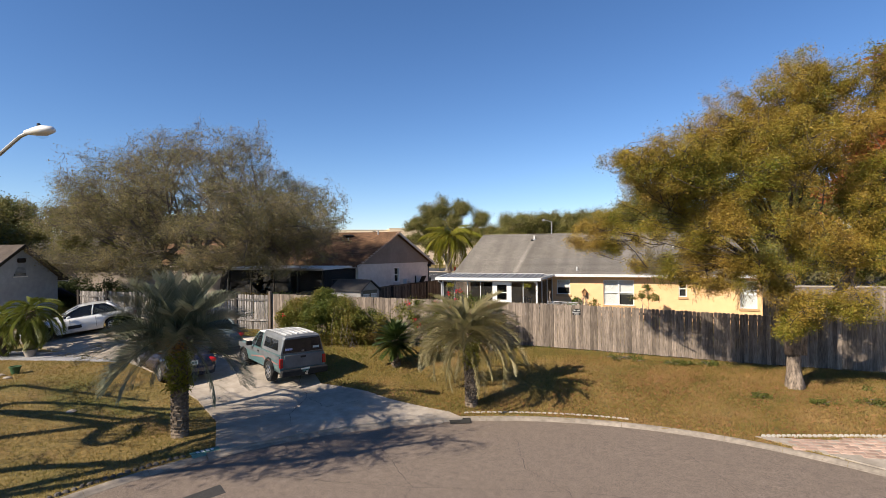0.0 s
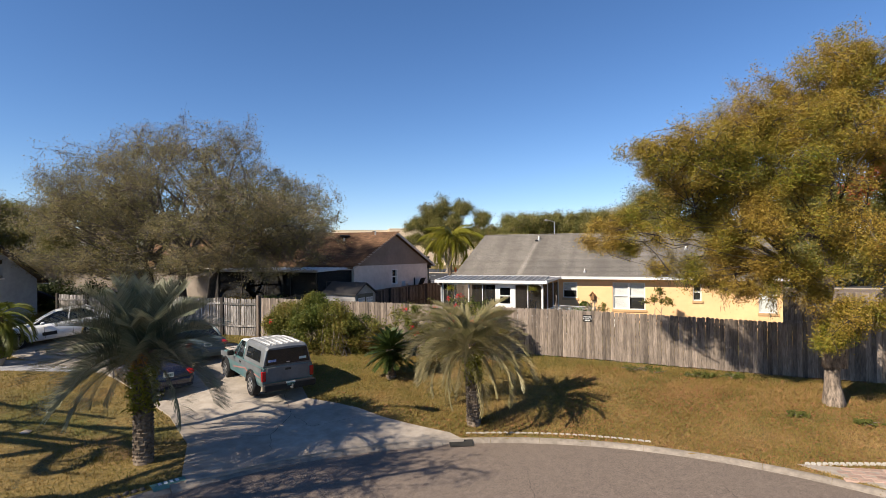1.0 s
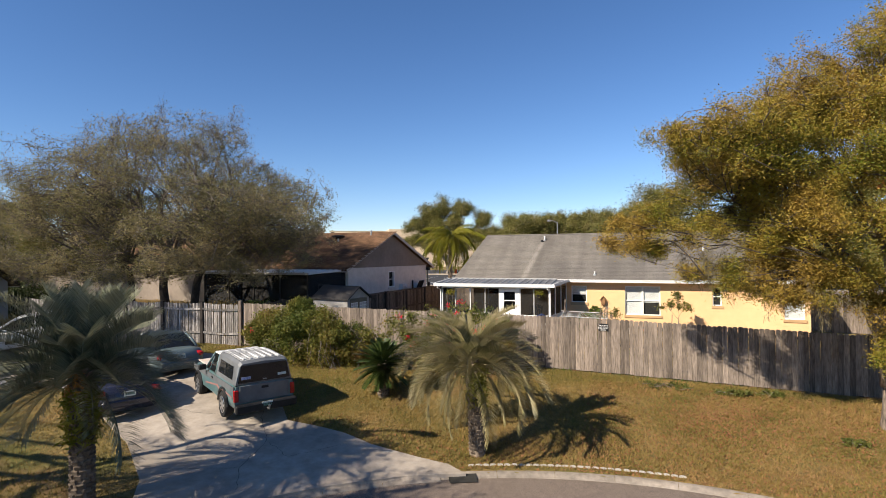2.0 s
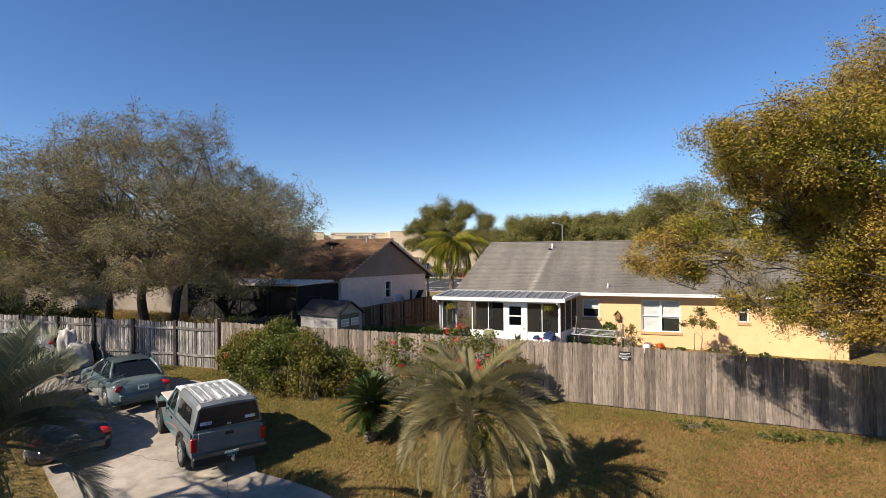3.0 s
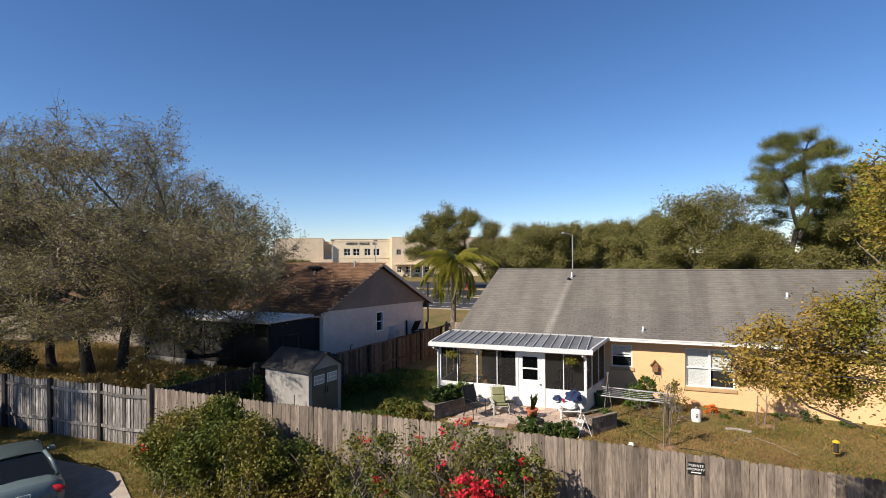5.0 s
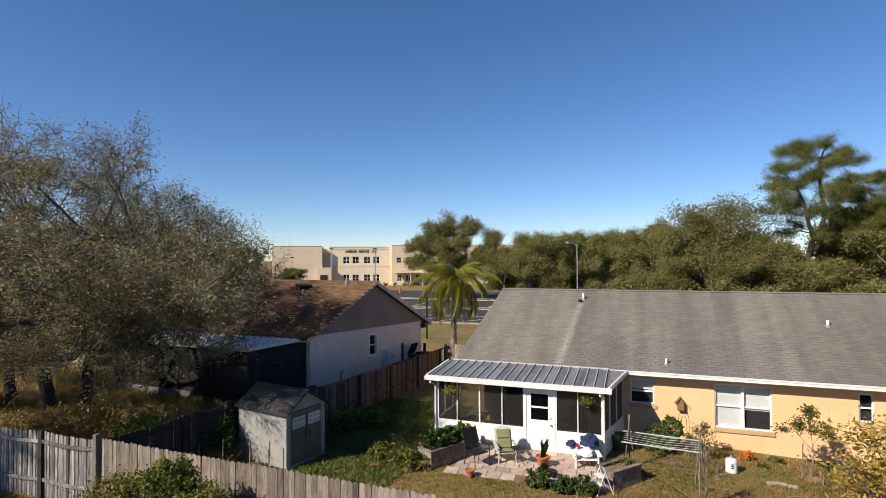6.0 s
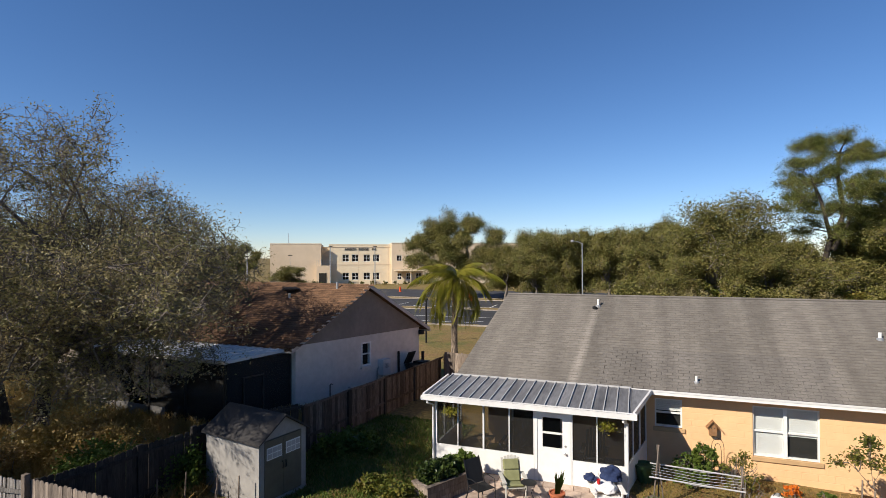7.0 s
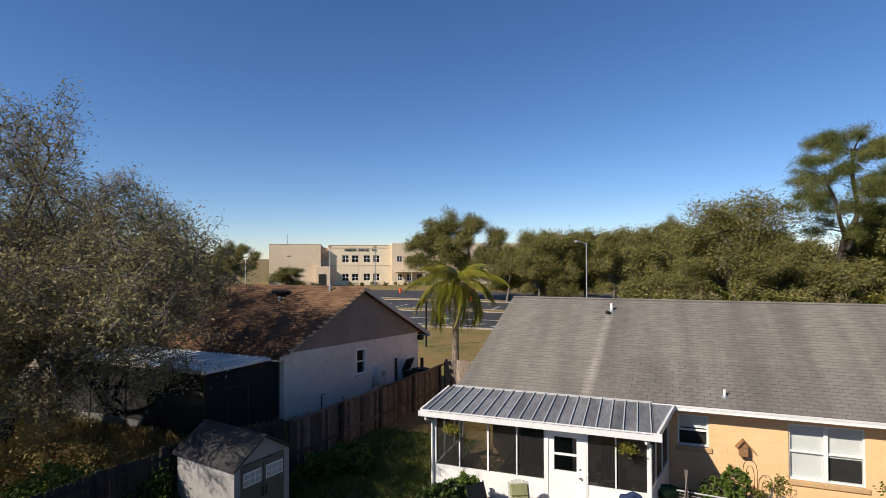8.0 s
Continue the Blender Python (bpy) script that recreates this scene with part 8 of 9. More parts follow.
for i, (x, y) in enumerate(((-13.99, -7.31), (-13.28, -6.99), (-12.87, -7.47), (-12.57, -7.01), (-14.50, -7.72))):
    st = part("garden_stake", tubed([(0, 0, -0.1), (0.03, 0.02, 0.95 - 0.1 * (i % 3))], 0.018, 6), M_FENCE)
    st.location = on_ground(x, y)
    tagged(st, "thin wooden garden stake in the soil", "stake", "stakes by the shed")
bm = bmesh.new()
lathe(bm, [(0.9, -0.03), (0.75, 0.1), (0.4, 0.22), (0.02, 0.25)], 20)
compost = part("compost", bm, M_SOIL, smooth=True)
compost.location = on_ground(-13.58, -7.49)
tagged(compost, "heap of brown garden compost beside the shed", "compost")

# ---- back yard ----
M_TERRA = pbr("terracotta", (0.42, 0.13, 0.06), (0.33, 0.10, 0.045), 6, 0.8, 0.1, 30)
M_CUSHION = pbr("olive_cushion", (0.23, 0.235, 0.115), (0.18, 0.185, 0.09), 5, 0.95, 0.2, 60)
M_GREYWOOD = pbr("grey_painted_wood", (0.50, 0.49, 0.44), (0.40, 0.39, 0.35), 7, 0.8, 0.2, 40, stretch=(1, 1, 1))
M_WHITEWOOD = pbr("white_painted_wood", (0.76, 0.74, 0.70), (0.66, 0.64, 0.60), 7, 0.75, 0.15, 40)
M_NAVY = pbr("navy_cloth", (0.025, 0.04, 0.10), (0.015, 0.025, 0.07), 9, 0.95, 0.4, 30)
M_CLOTH = pbr("white_cloth", (0.75, 0.75, 0.75), (0.62, 0.62, 0.63), 6, 0.95, 0.4, 20)


def adirondack(loc, rz, wood, label, cushion=None):
    c = empty("garden_chair", loc, rz, label, "chair")
    for s in (-1, 1):
        part("leg", boxed(-0.04, 0.04, s * 0.3 - 0.02, s * 0.3 + 0.02, 0, 0.52, 0.004, pose(0.32, 0, 0)), wood, c)
        part("leg", boxed(-0.6, 0.42, s * 0.26 - 0.018, s * 0.26 + 0.018, -0.05, 0.05, 0.004, pose(-0.1, 0, 0.22, 0, -16, 0)), wood, c)
        part("armrest", boxed(-0.42, 0.4, s * 0.34 - 0.06, s * 0.34 + 0.06, 0.52, 0.545, 0.006), wood, c)
    for i in range(5):
        x = 0.3 - i * 0.11
        part("seat_slat", boxed(x - 0.045, x + 0.045, -0.26, 0.26, 0.33 - 0.03 * i, 0.35 - 0.03 * i), wood, c)
    for i in range(6):
        y = -0.25 + i * 0.1
        h = 0.78 + 0.10 * math.sin(math.pi * (i + 0.5) / 6)
        part("back_slat", boxed(-0.012, 0.012, y - 0.042, y + 0.042, 0, h, 0.004, pose(-0.22, 0, 0.22, 0, -24, 0)), wood, c)
    if cushion:
        part("seat_cushion", boxed(-0.26, 0.26, -0.25, 0.25, 0, 0.09, 0.035, pose(0.1, 0, 0.32, 0, -14, 0)), cushion, c, "olive seat cushion")
        for k in range(2):
            part("back_cushion", boxed(-0.01, 0.09, -0.25, 0.25, 0.02 + 0.34 * k, 0.35 + 0.34 * k, 0.035, pose(-0.2, 0, 0.3, 0, -24, 0)), cushion, c, "olive back cushion")
    return c


adirondack(on_ground(-6.30, -3.62, 0.03), -65, M_GREYWOOD, "grey wooden garden chair with olive green cushions", M_CUSHION).scale = (0.9, 0.9, 0.86)
bench = adirondack(on_ground(-3.93, -3.19, 0.03), -75, M_WHITEWOOD, "white wooden garden chair heaped with laundry")
bench.scale = (0.95, 1.1, 0.72)


def cloth_heap(name, loc, size, mat, seed, label):
    rnd = random.Random(seed)
    bm = bmesh.new()
    bmesh.ops.create_icosphere(bm, subdivisions=4, radius=1.0)
    for v in bm.verts:
        p = v.co.copy()
        n = noise.noise(p * 1.7 + Vector((seed, 0, 0))) * 0.35 + noise.noise(p * 4.0 + Vector((0, seed, 0))) * 0.14
        v.co = p * (1 + n)
        v.co.z = max(v.co.z, -0.35)
        v.co = Vector((v.co.x * size[0], v.co.y * size[1], (v.co.z + 0.35) * size[2]))
    ob = part(name, bm, mat, smooth=True)
    ob.location = loc
    return tagged(ob, label, "cloth")


gz = ground_z(-3.93, -3.15)
cloth_heap("folded_cloth", (-3.85, -2.85, gz + 0.52), (0.3, 0.22, 0.24), M_NAVY, 3, "navy blue cloth heaped on the white chair")
cloth_heap("folded_cloth", (-3.98, -3.15, gz + 0.33), (0.3, 0.24, 0.16), M_CLOTH, 5, "white cloth draped on the white chair")
cloth_heap("folded_cloth", (-4.35, -3.1, gz + 0.53), (0.16, 0.12, 0.12), M_NAVY, 8, "small navy garment on the chair arm")
cup = part("cup", lathe(bmesh.new(), [(0.035, 0), (0.05, 0.12), (0.045, 0.12), (0.032, 0.01)], 16), pbr("red_plastic", (0.5, 0.02, 0.02), (0.45, 0.02, 0.02), 5, 0.4, 0))
cup.location = (-4.12, -3.3, gz + 0.52)
tagged(cup, "red plastic cup on the chair arm", "cup")
# folding metal chair with a dark mesh seat
fc = empty("folding_chair", on_ground(-7.00, -4.35, 0.03), -35, "black metal patio chair with mesh seat", "chair")
for s in (-1, 1):
    part("frame", tubed([(0.25, s * 0.28, 0), (0.22, s * 0.28, 0.62), (-0.05, s * 0.28, 0.64), (-0.25, s * 0.28, 0.6)], 0.014, 8), M_BLACK, fc)
    part("frame", tubed([(-0.3, s * 0.27, 0), (-0.18, s * 0.27, 0.4), (-0.42, s * 0.25, 1.05)], 0.014, 8), M_BLACK, fc)
part("seat", boxed(-0.2, 0.24, -0.26, 0.26, 0.40, 0.415, 0.004), M_BLACK, fc)
part("backrest", boxed(-0.008, 0.008, -0.25, 0.25, 0.02, 0.64, 0.004, pose(-0.2, 0, 0.42, 0, -20, 0)), M_BLACK, fc)
# wire plant stand
ws = empty("side_table", on_ground(-5.84, -3.90, 0.03), 0, "small round wire plant stand", "table")
part("tabletop", lathe(bmesh.new(), [(0.2, 0.5), (0.21, 0.515), (0.02, 0.52)], 18), M_BLACK, ws)
for k in range(3):
    a = k * 2.09
    part("leg", tubed([(0.17 * math.cos(a), 0.17 * math.sin(a), 0.5), (0.07 * math.cos(a), 0.07 * math.sin(a), 0.25), (0.19 * math.cos(a), 0.19 * math.sin(a), 0)], 0.008, 6), M_BLACK, ws)


def pot(name, loc, r, h, mat, label, category="plant pot"):
    p = empty(name, loc, 0, label, category)
    part("pot", lathe(bmesh.new(), [(r * 0.66, 0), (r * 0.95, h * 0.85), (r * 1.08, h * 0.85), (r * 1.08, h), (r * 0.9, h), (r * 0.86, h * 0.9), (0.01, h * 0.88)], 22), mat, p, smooth=False)
    return p


def spiky(parent, z, n, ln, w, mat, seed, spread=25):
    rnd = random.Random(seed)
    for i in range(n):
        a = rnd.uniform(0, 6.28)
        t = radians(rnd.uniform(3, spread))
        l2 = ln * rnd.uniform(0.6, 1.0)
        d = Vector((math.sin(t) * math.cos(a), math.sin(t) * math.sin(a), math.cos(t)))
        s = d.orthogonal().normalized() * w
        b0 = Vector((rnd.uniform(-0.06, 0.06), rnd.uniform(-0.06, 0.06), z))
        bm = bmesh.new()
        v = [bm.verts.new(b0 - s), bm.verts.new(b0 + s), bm.verts.new(b0 + d * l2 * 0.6 + s * 1.1), bm.verts.new(b0 + d * l2), bm.verts.new(b0 + d * l2 * 0.6 - s * 1.1)]
        bm.faces.new(v)
        bmesh.ops.solidify(bm, geom=bm.faces[:], thickness=0.006)
        part("leaf", bm, mat, parent)


sp = pot("potted_plant", on_ground(-5.13, -3.74, 0.03), 0.2, 0.3, M_TERRA, "snake plant in a round terracotta pot", "plant")
spiky(sp, 0.26, 16, 0.62, 0.028, M_GARDEN, 3)
pot("plant_pot", on_ground(-6.97, -5.20, 0.03), 0.13, 0.2, M_TERRA, "small empty terracotta pot by the planter")
pot("plant_pot", on_ground(-4.70, -4.44, 0.03), 0.09, 0.2, M_BLACK, "small black plastic nursery pot")
gb = pot("plant_pot", on_ground(-2.98, -1.42), 0.28, 0.5, pbr("green_tub", (0.05, 0.10, 0.04), (0.04, 0.08, 0.03), 5, 0.5, 0.05), "large green plastic tub beside the porch")
tp = pot("potted_plant", on_ground(-4.96, -4.39, 0.03), 0.22, 0.16, M_FENCE_DARK, "low dark trough with trailing leaves", "plant")
spiky(tp, 0.14, 26, 0.3, 0.02, M_GARDEN, 5, 70)


def planter(loc, rz, lx, ly, h, label):
    p = empty("planter", loc, rz, label, "planter")
    n = max(3, int(h / 0.15))
    for k in range(n):
        z0 = h * k / n
        for s in (0, 1):
            part("board", boxed(0, lx, s * (ly - 0.04), s * (ly - 0.04) + 0.04, z0 + 0.004, z0 + h / n - 0.004), M_FENCE, p)
            part("board", boxed(s * (lx - 0.04), s * (lx - 0.04) + 0.04, 0.042, ly - 0.042, z0 + 0.004, z0 + h / n - 0.004), M_FENCE, p)
    for s in (0, 1):
        part("cap_board", boxed(-0.03, lx + 0.03, s * (ly - 0.08) - 0.02, s * (ly - 0.08) + 0.1, h, h + 0.03), M_FENCE, p)
        part("cap_board", boxed(s * (lx - 0.08) - 0.02, s * (lx - 0.08) + 0.1, 0.085, ly - 0.085, h, h + 0.03), M_FENCE, p)
    part("soil", boxed(0.042, lx - 0.042, 0.042, ly - 0.042, h * 0.5, h - 0.05), M_SOIL, p)
    return p


pl = planter(on_ground(-8.20, -5.11), 62, 1.75, 0.62, 0.5, "raised wooden planter full of leafy onions")
for k in range(5):
    q = Vector((-8.2, -4.95, 0)) + Vector((math.cos(radians(62)), math.sin(radians(62)), 0)) * (0.25 + 0.32 * k) + Vector((-0.88, 0.47, 0)) * 0.3
    shrub("shrub", (q.x, q.y, ground_z(q.x, q.y) + 0.45), [((0, 0, 0.2), (0.3, 0.3, 0.28))], M_FROND_DARK if k < 3 else M_GARDEN, 600 + k, 1500, 0.05, "leafy green vegetables growing in the planter", 0, None, 14, stem_mat=M_GARDEN)
pl2 = planter(on_ground(-3.05, -4.75), 52, 1.15, 0.6, 0.5, "raised wooden bed with soil and seedlings")
shrub("shrub", (-2.85, -3.9, ground_z(-2.8, -3.9) + 0.42), [((0, 0, 0.06), (0.4, 0.3, 0.1))], M_GARDEN, 620, 700, 0.03, "seedlings sprouting in the raised bed", 0, None, 6)
for x, y in ((-5.04, -5.14), (-4.32, -5.23), (-3.82, -5.13)):
    shrub("shrub", on_ground(x, y), [((0, 0, 0.18), (0.36, 0.26, 0.26))], M_FROND_DARK, int(630 - x * 10), 1500, 0.05, "tuft of strappy green leaves at the patio edge", 0, None, 10, stem_mat=M_GARDEN)
# step stool
stool = empty("step_stool", on_ground(-3.37, -4.88), 30, "white folding step stool", "stool")
for s in (-1, 1):
    part("frame", tubed([(-0.2, s * 0.2, 0), (0.05, s * 0.17, 0.62), (0.02, s * 0.1, 0.68)], 0.014, 8), M_WHITE_METAL, stool)
    part("frame", tubed([(0.26, s * 0.2, 0), (0.05, s * 0.17, 0.58)], 0.012, 8), M_WHITE_METAL, stool)
for z, x in ((0.22, -0.12), (0.44, -0.03)):
    part("step", boxed(x - 0.1, x + 0.12, -0.17, 0.17, z, z + 0.025, 0.004), M_WHITE_METAL, stool)
# drying rack of canes between two frames of stakes
rack = empty("drying_rack", on_ground(-1.72, -3.01), -3, "home-made bamboo clothes drying rack", "rack")
for sx in (-1, 1):
    for dx, dy in ((-0.14, -0.28), (0.14, 0.3), (0.02, -0.05)):
        top = (sx * 0.95 + dx * -0.2, 0.02, 1.62 if sx < 0 else 1.35)
        part("cane", tubed([(sx * 0.95 + dx, dy, -0.05), top], 0.018, 6), M_FENCE, rack)
for y, z in ((-0.22, 0.86), (0.2, 1.06)):
    part("rail", tubed([(-1.15, y, z), (1.0, y + 0.05, z - 0.05)], 0.019, 8), M_RIB, rack, "pale wooden cross rail")
for i in range(6):
    f = i / 5
    part("line", tubed([(-1.1, -0.22 + 0.42 * f, 0.88 + 0.18 * f), (0, -0.2 + 0.44 * f, 0.8 + 0.19 * f), (1.0, -0.17 + 0.42 * f, 0.83 + 0.18 * f)], 0.006, 5), M_GALV, rack)
# wire trellis against the wall
tr = empty("garden_trellis", on_ground(-1.00, -0.65), 0, "thin looped wire garden trellis", "trellis")
for w, h in ((0.16, 1.25), (0.09, 1.1)):
    part("wire", tubed([(-w, 0, 0), (-w, 0, h * 0.8)] + [(-w * math.cos(a), 0, h * 0.8 + h * 0.2 * math.sin(a)) for a in (0.5, 1.0, 1.57, 2.1, 2.6)] + [(w, 0, h * 0.8), (w, 0, 0)], 0.008, 5), M_BLACK, tr)
# birdhouse on the wall
bh = empty("birdhouse", (-1.06, -0.002, 1.75), 0, "weathered wooden birdhouse with pitched roof on the wall", "birdhouse")
bm = bmesh.new()
prism(bm, [(-0.1, -0.1), (0.1, -0.1), (0.1, 0.17), (0, 0.29), (-0.1, 0.17)], -0.18, 0.0)
part("body", bm, M_BIRD, bh)
for s in (-1, 1):
    bm = bmesh.new()
    prism(bm, [(s * 0.16, 0.12), (0, 0.31), (0, 0.34), (s * 0.19, 0.12)], -0.23, 0.0)
    part("roof_board", bm, M_BIRD, bh)
for x in (-0.045, 0.045):
    part("entrance_hole", lathe(bmesh.new(), [(0.018, -0.184), (0.018, -0.1805)], 12, (x, 0, 0.13), "y"), M_DARK, bh)
part("perch", tubed([(0, -0.18, 0.06), (0, -0.25, 0.06)], 0.006, 6), M_FENCE, bh)
# white water container
jug = empty("water_jug", on_ground(0.16, -2.17), 0, "white plastic sprayer tank standing in the grass", "container")
part("tank", lathe(bmesh.new(), [(0.13, 0), (0.16, 0.03), (0.16, 0.36), (0.13, 0.42), (0.05, 0.44)], 20), M_WHITE, jug, smooth=False)
part("cap", lathe(bmesh.new(), [(0.05, 0.44), (0.05, 0.5), (0.02, 0.51)], 14), M_GALV, jug)
part("handle", tubed([(-0.1, 0, 0.42), (-0.06, 0, 0.5), (0.06, 0, 0.5), (0.1, 0, 0.42)], 0.012, 6), M_BLACK, jug)
bm = bmesh.new()
for k in range(3):
    box(bm, -0.03, 0.03, -0.167, -0.16, 0.17 + 0.05 * k, 0.20 + 0.05 * k)
part("print_bar", bm, M_BLACK, jug)
# bird feeder on a post
bf = empty("bird_feeder", on_ground(3.60, -3.95), 0, "tube bird feeder with yellow cap and tray on a stake", "bird feeder")
bf.scale = (0.8, 0.8, 0.8)
M_YPLASTIC = pbr("yellow_plastic", (0.72, 0.42, 0.02), (0.65, 0.38, 0.02), 5, 0.45, 0)
part("post", tubed([(0, 0, -0.05), (0, 0, 0.16)], 0.02, 8), M_BLACK, bf)
part("tray", lathe(bmesh.new(), [(0.03, 0.15), (0.09, 0.16), (0.10, 0.18), (0.03, 0.175)], 18), M_YPLASTIC, bf, "yellow seed tray")
part("tube", lathe(bmesh.new(), [(0.075, 0.18), (0.075, 0.55), (0.01, 0.56)], 14), M_FENCE_DARK, bf)
part("cap", lathe(bmesh.new(), [(0.12, 0.55), (0.11, 0.58), (0.05, 0.63), (0.01, 0.64)], 18), M_YPLASTIC, bf, "yellow domed cap")
# stakes and the hose on the ground
for x, y, h in ((-1.00, -5.12, 1.55), (-0.83, -4.92, 1.45), (2.03, -1.78, 1.0), (2.45, -2.09, 0.3)):
    st = part("garden_stake", tubed([(0, 0, -0.1), (0.04, 0.03, h)], 0.018, 6), M_FENCE)
    st.location = on_ground(x, y)
    tagged(st, "slim wooden garden stake beside a sapling", "stake", "stakes in the yard")
hp = [on_ground(0.9 + 0.42 * i, -3.9 + 0.9 * math.sin(i * 0.8) - 0.25 * i * 0.3, 0.02) for i in range(8)]
hose = part("garden_hose", tubed(hp[:5], 0.006, 6), M_GALV)
tagged(hose, "pale garden hose lying loose in the grass", "hose")
hose2 = part("garden_hose", tubed([on_ground(-2.6 + 0.5 * i, -3.3 - 0.35 * i + 0.3 * math.sin(i * 1.3), 0.02) for i in range(10)], 0.014, 6), M_BLACK)
tagged(hose2, "black irrigation hose snaking across the yard", "hose")
bl = part("ball", lathe(bmesh.new(), [(0.01, 0), (0.07, 0.02), (0.09, 0.08), (0.06, 0.15), (0.01, 0.16)], 14), M_WHITE, smooth=True)
bl.location = on_ground(-1.89, -5.39)
tagged(bl, "small white ball lying in the grass", "ball")
tl = part("stepping_stone", boxed(-0.16, 0.16, -0.1, 0.1, 0, 0.05, 0.01, pose(0, 0, 0, 0, 0, 20)), M_TERRA)
tl.location = on_ground(-9.95, -5.37)
tagged(tl, "single reddish brick lying in the grass", "brick")
for x, y, a in ((1.1, -2.6, 15), (1.35, -2.55, -10), (1.6, -2.62, 5)):
    st = part("edging_stone", boxed(-0.13, 0.13, -0.06, 0.06, -0.02, 0.07, 0.02, pose(0, 0, 0, 0, 0, a)), M_CONC)
    st.location = on_ground(x, y)
    tagged(st, "grey edging stone lying in the yard", "stone", "loose stones in the yard")
# hanging baskets under the porch gutter
for x in (-8.42, -3.92):
    hb = empty("hanging_basket", (x, PY - 0.22, 2.31), 0, "hanging basket with a bright yellow-green fern", "plant")
    part("wire", tubed([(0, 0, 0.0), (0, 0, 0.36)], 0.006, 5), M_BLACK, hb)
    part("pot", lathe(bmesh.new(), [(0.06, -0.12), (0.11, 0.0), (0.1, 0.0), (0.02, -0.02)], 16), M_FENCE_DARK, hb)
    vv, qq = leaf_arrays(np.random.default_rng(int(-x * 10)).normal(size=(260, 3)) * (0.11, 0.11, 0.07) + (0, 0, 0.06), 0.05, np.random.default_rng(3), 0, 0.3)
    ob = new("fern", fast_mesh("fern", vv, qq, M_FROND_GREEN))
    ob.parent = hb
    tagged(ob, "yellow-green fern fronds", kind="stuff")
# things in the porch
tb = empty("side_table", (-7.75, -1.2, FLOOR), 0, "small folding wooden table inside the porch", "table")
part("tabletop", boxed(-0.25, 0.25, -0.2, 0.2, 0.6, 0.63), M_TAN_TRIM, tb)
for s in (-1, 1):
    part("leg", tubed([(-0.2, s * 0.17, 0), (0.2, s * 0.17, 0.6)], 0.015, 6), M_TAN_TRIM, tb)
    part("leg", tubed([(0.2, s * 0.17, 0), (-0.2, s * 0.17, 0.6)], 0.015, 6), M_TAN_TRIM, tb)
adirondack((-6.9, -1.0, FLOOR), -90, M_FENCE_DARK, "dark wooden chair inside the porch")
adirondack((-4.4, -0.9, FLOOR), -90, M_FENCE_DARK, "dark wooden chair inside the porch")
# patio of square pavers laid on a base
patio = draped("patio", [(-7.7, -4.9), (-3.3, -5.2), (-3.2, -2.5), (-8.0, -2.5)], 0.012, M_SOIL, 0.5, "patio of worn pinkish square pavers", "patio")
# house sign and tarp, street furniture
sign = empty("sign", (-0.62, FY - 0.045, 1.90), 0, "small black and white private property sign on the fence", "sign")
part("board", boxed(-0.15, 0.15, -0.006, 0.0, -0.12, 0.12), M_BLACK, sign)
for body, sz, z in (("PRIVATE", 0.074, 0.03), ("PROPERTY", 0.067, -0.045)):
    tx = bpy.data.curves.new("lettering", "FONT")
    tx.body, tx.size, tx.align_x, tx.extrude = body, sz, "CENTER", 0.001
    tx.materials.append(M_WHITE)
    ob = new("lettering", tx)
    ob.parent = sign
    ob.matrix_basis = pose(0, -0.0085, z, 90, 0, 0)
part("print_bar", boxed(-0.09, 0.09, -0.0085, -0.0062, -0.095, -0.075), M_WHITE, sign)
cloth = cloth_heap("tarpaulin", on_ground(-21.25, -11.28), (0.55, 0.5, 0.7), pbr("pale_tarp", (0.50, 0.455, 0.41), (0.36, 0.325, 0.29), 4, 0.6, 0.3, 14), 13, "pale crumpled tarpaulin over garden equipment")
cloth2 = cloth_heap("tarpaulin", on_ground(-22.08, -11.14), (0.34, 0.36, 1.15), pbr("pale_tarp", (0.50, 0.455, 0.41), (0.36, 0.325, 0.29)), 17, "tall pale tarpaulin draped beside the fence")
trailer = empty("utility_trailer", on_ground(-19.35, -13.10), 157, "small rusty utility trailer with a worn plank deck", "trailer")
M_RUST = pbr("rusty_steel", (0.10, 0.075, 0.06), (0.05, 0.036, 0.03), 14, 0.85, 0.3, 60, metal=0.3)
for y in (-0.42, 0.42):
    part("tongue_bar", tubed([(0.0, 0, 0.34), (1.1, y, 0.42), (2.2, y, 0.42)], 0.035, 6), M_RUST, trailer)
    wh = part("wheel", lathe(bmesh.new(), [(0.06, -0.08), (0.2, -0.08), (0.24, -0.05), (0.24, 0.05), (0.2, 0.08), (0.06, 0.08)], 18, (1.75, y * 1.45, 0.24), "y"), M_RUBBER, trailer)
    part("rim", lathe(bmesh.new(), [(0.02, -0.05), (0.13, -0.06), (0.13, 0.06), (0.02, 0.05)], 14, (1.75, y * 1.45, 0.24), "y"), M_GALV, wh)
for i in range(6):
    part("plank", boxed(1.0 + 0.2 * i, 1.19 + 0.2 * i, -0.48, 0.48, 0.46, 0.50, 0.004), M_FENCE_OLD, trailer)
part("side_rail", tubed([(1.05, -0.46, 0.5), (1.05, -0.46, 0.86), (2.15, -0.46, 0.86), (2.15, -0.46, 0.5)], 0.018, 6), M_RUST, trailer)
part("jack", tubed([(0.12, 0.0, 0.04), (0.12, 0.0, 0.62)], 0.03, 8), M_GALV, trailer)
part("jack_foot", boxed(0.02, 0.22, -0.1, 0.1, 0.0, 0.05, 0.01), M_RUST, trailer)
part("coupler", boxed(-0.22, 0.06, -0.07, 0.07, 0.3, 0.4, 0.02), M_RUST, trailer)
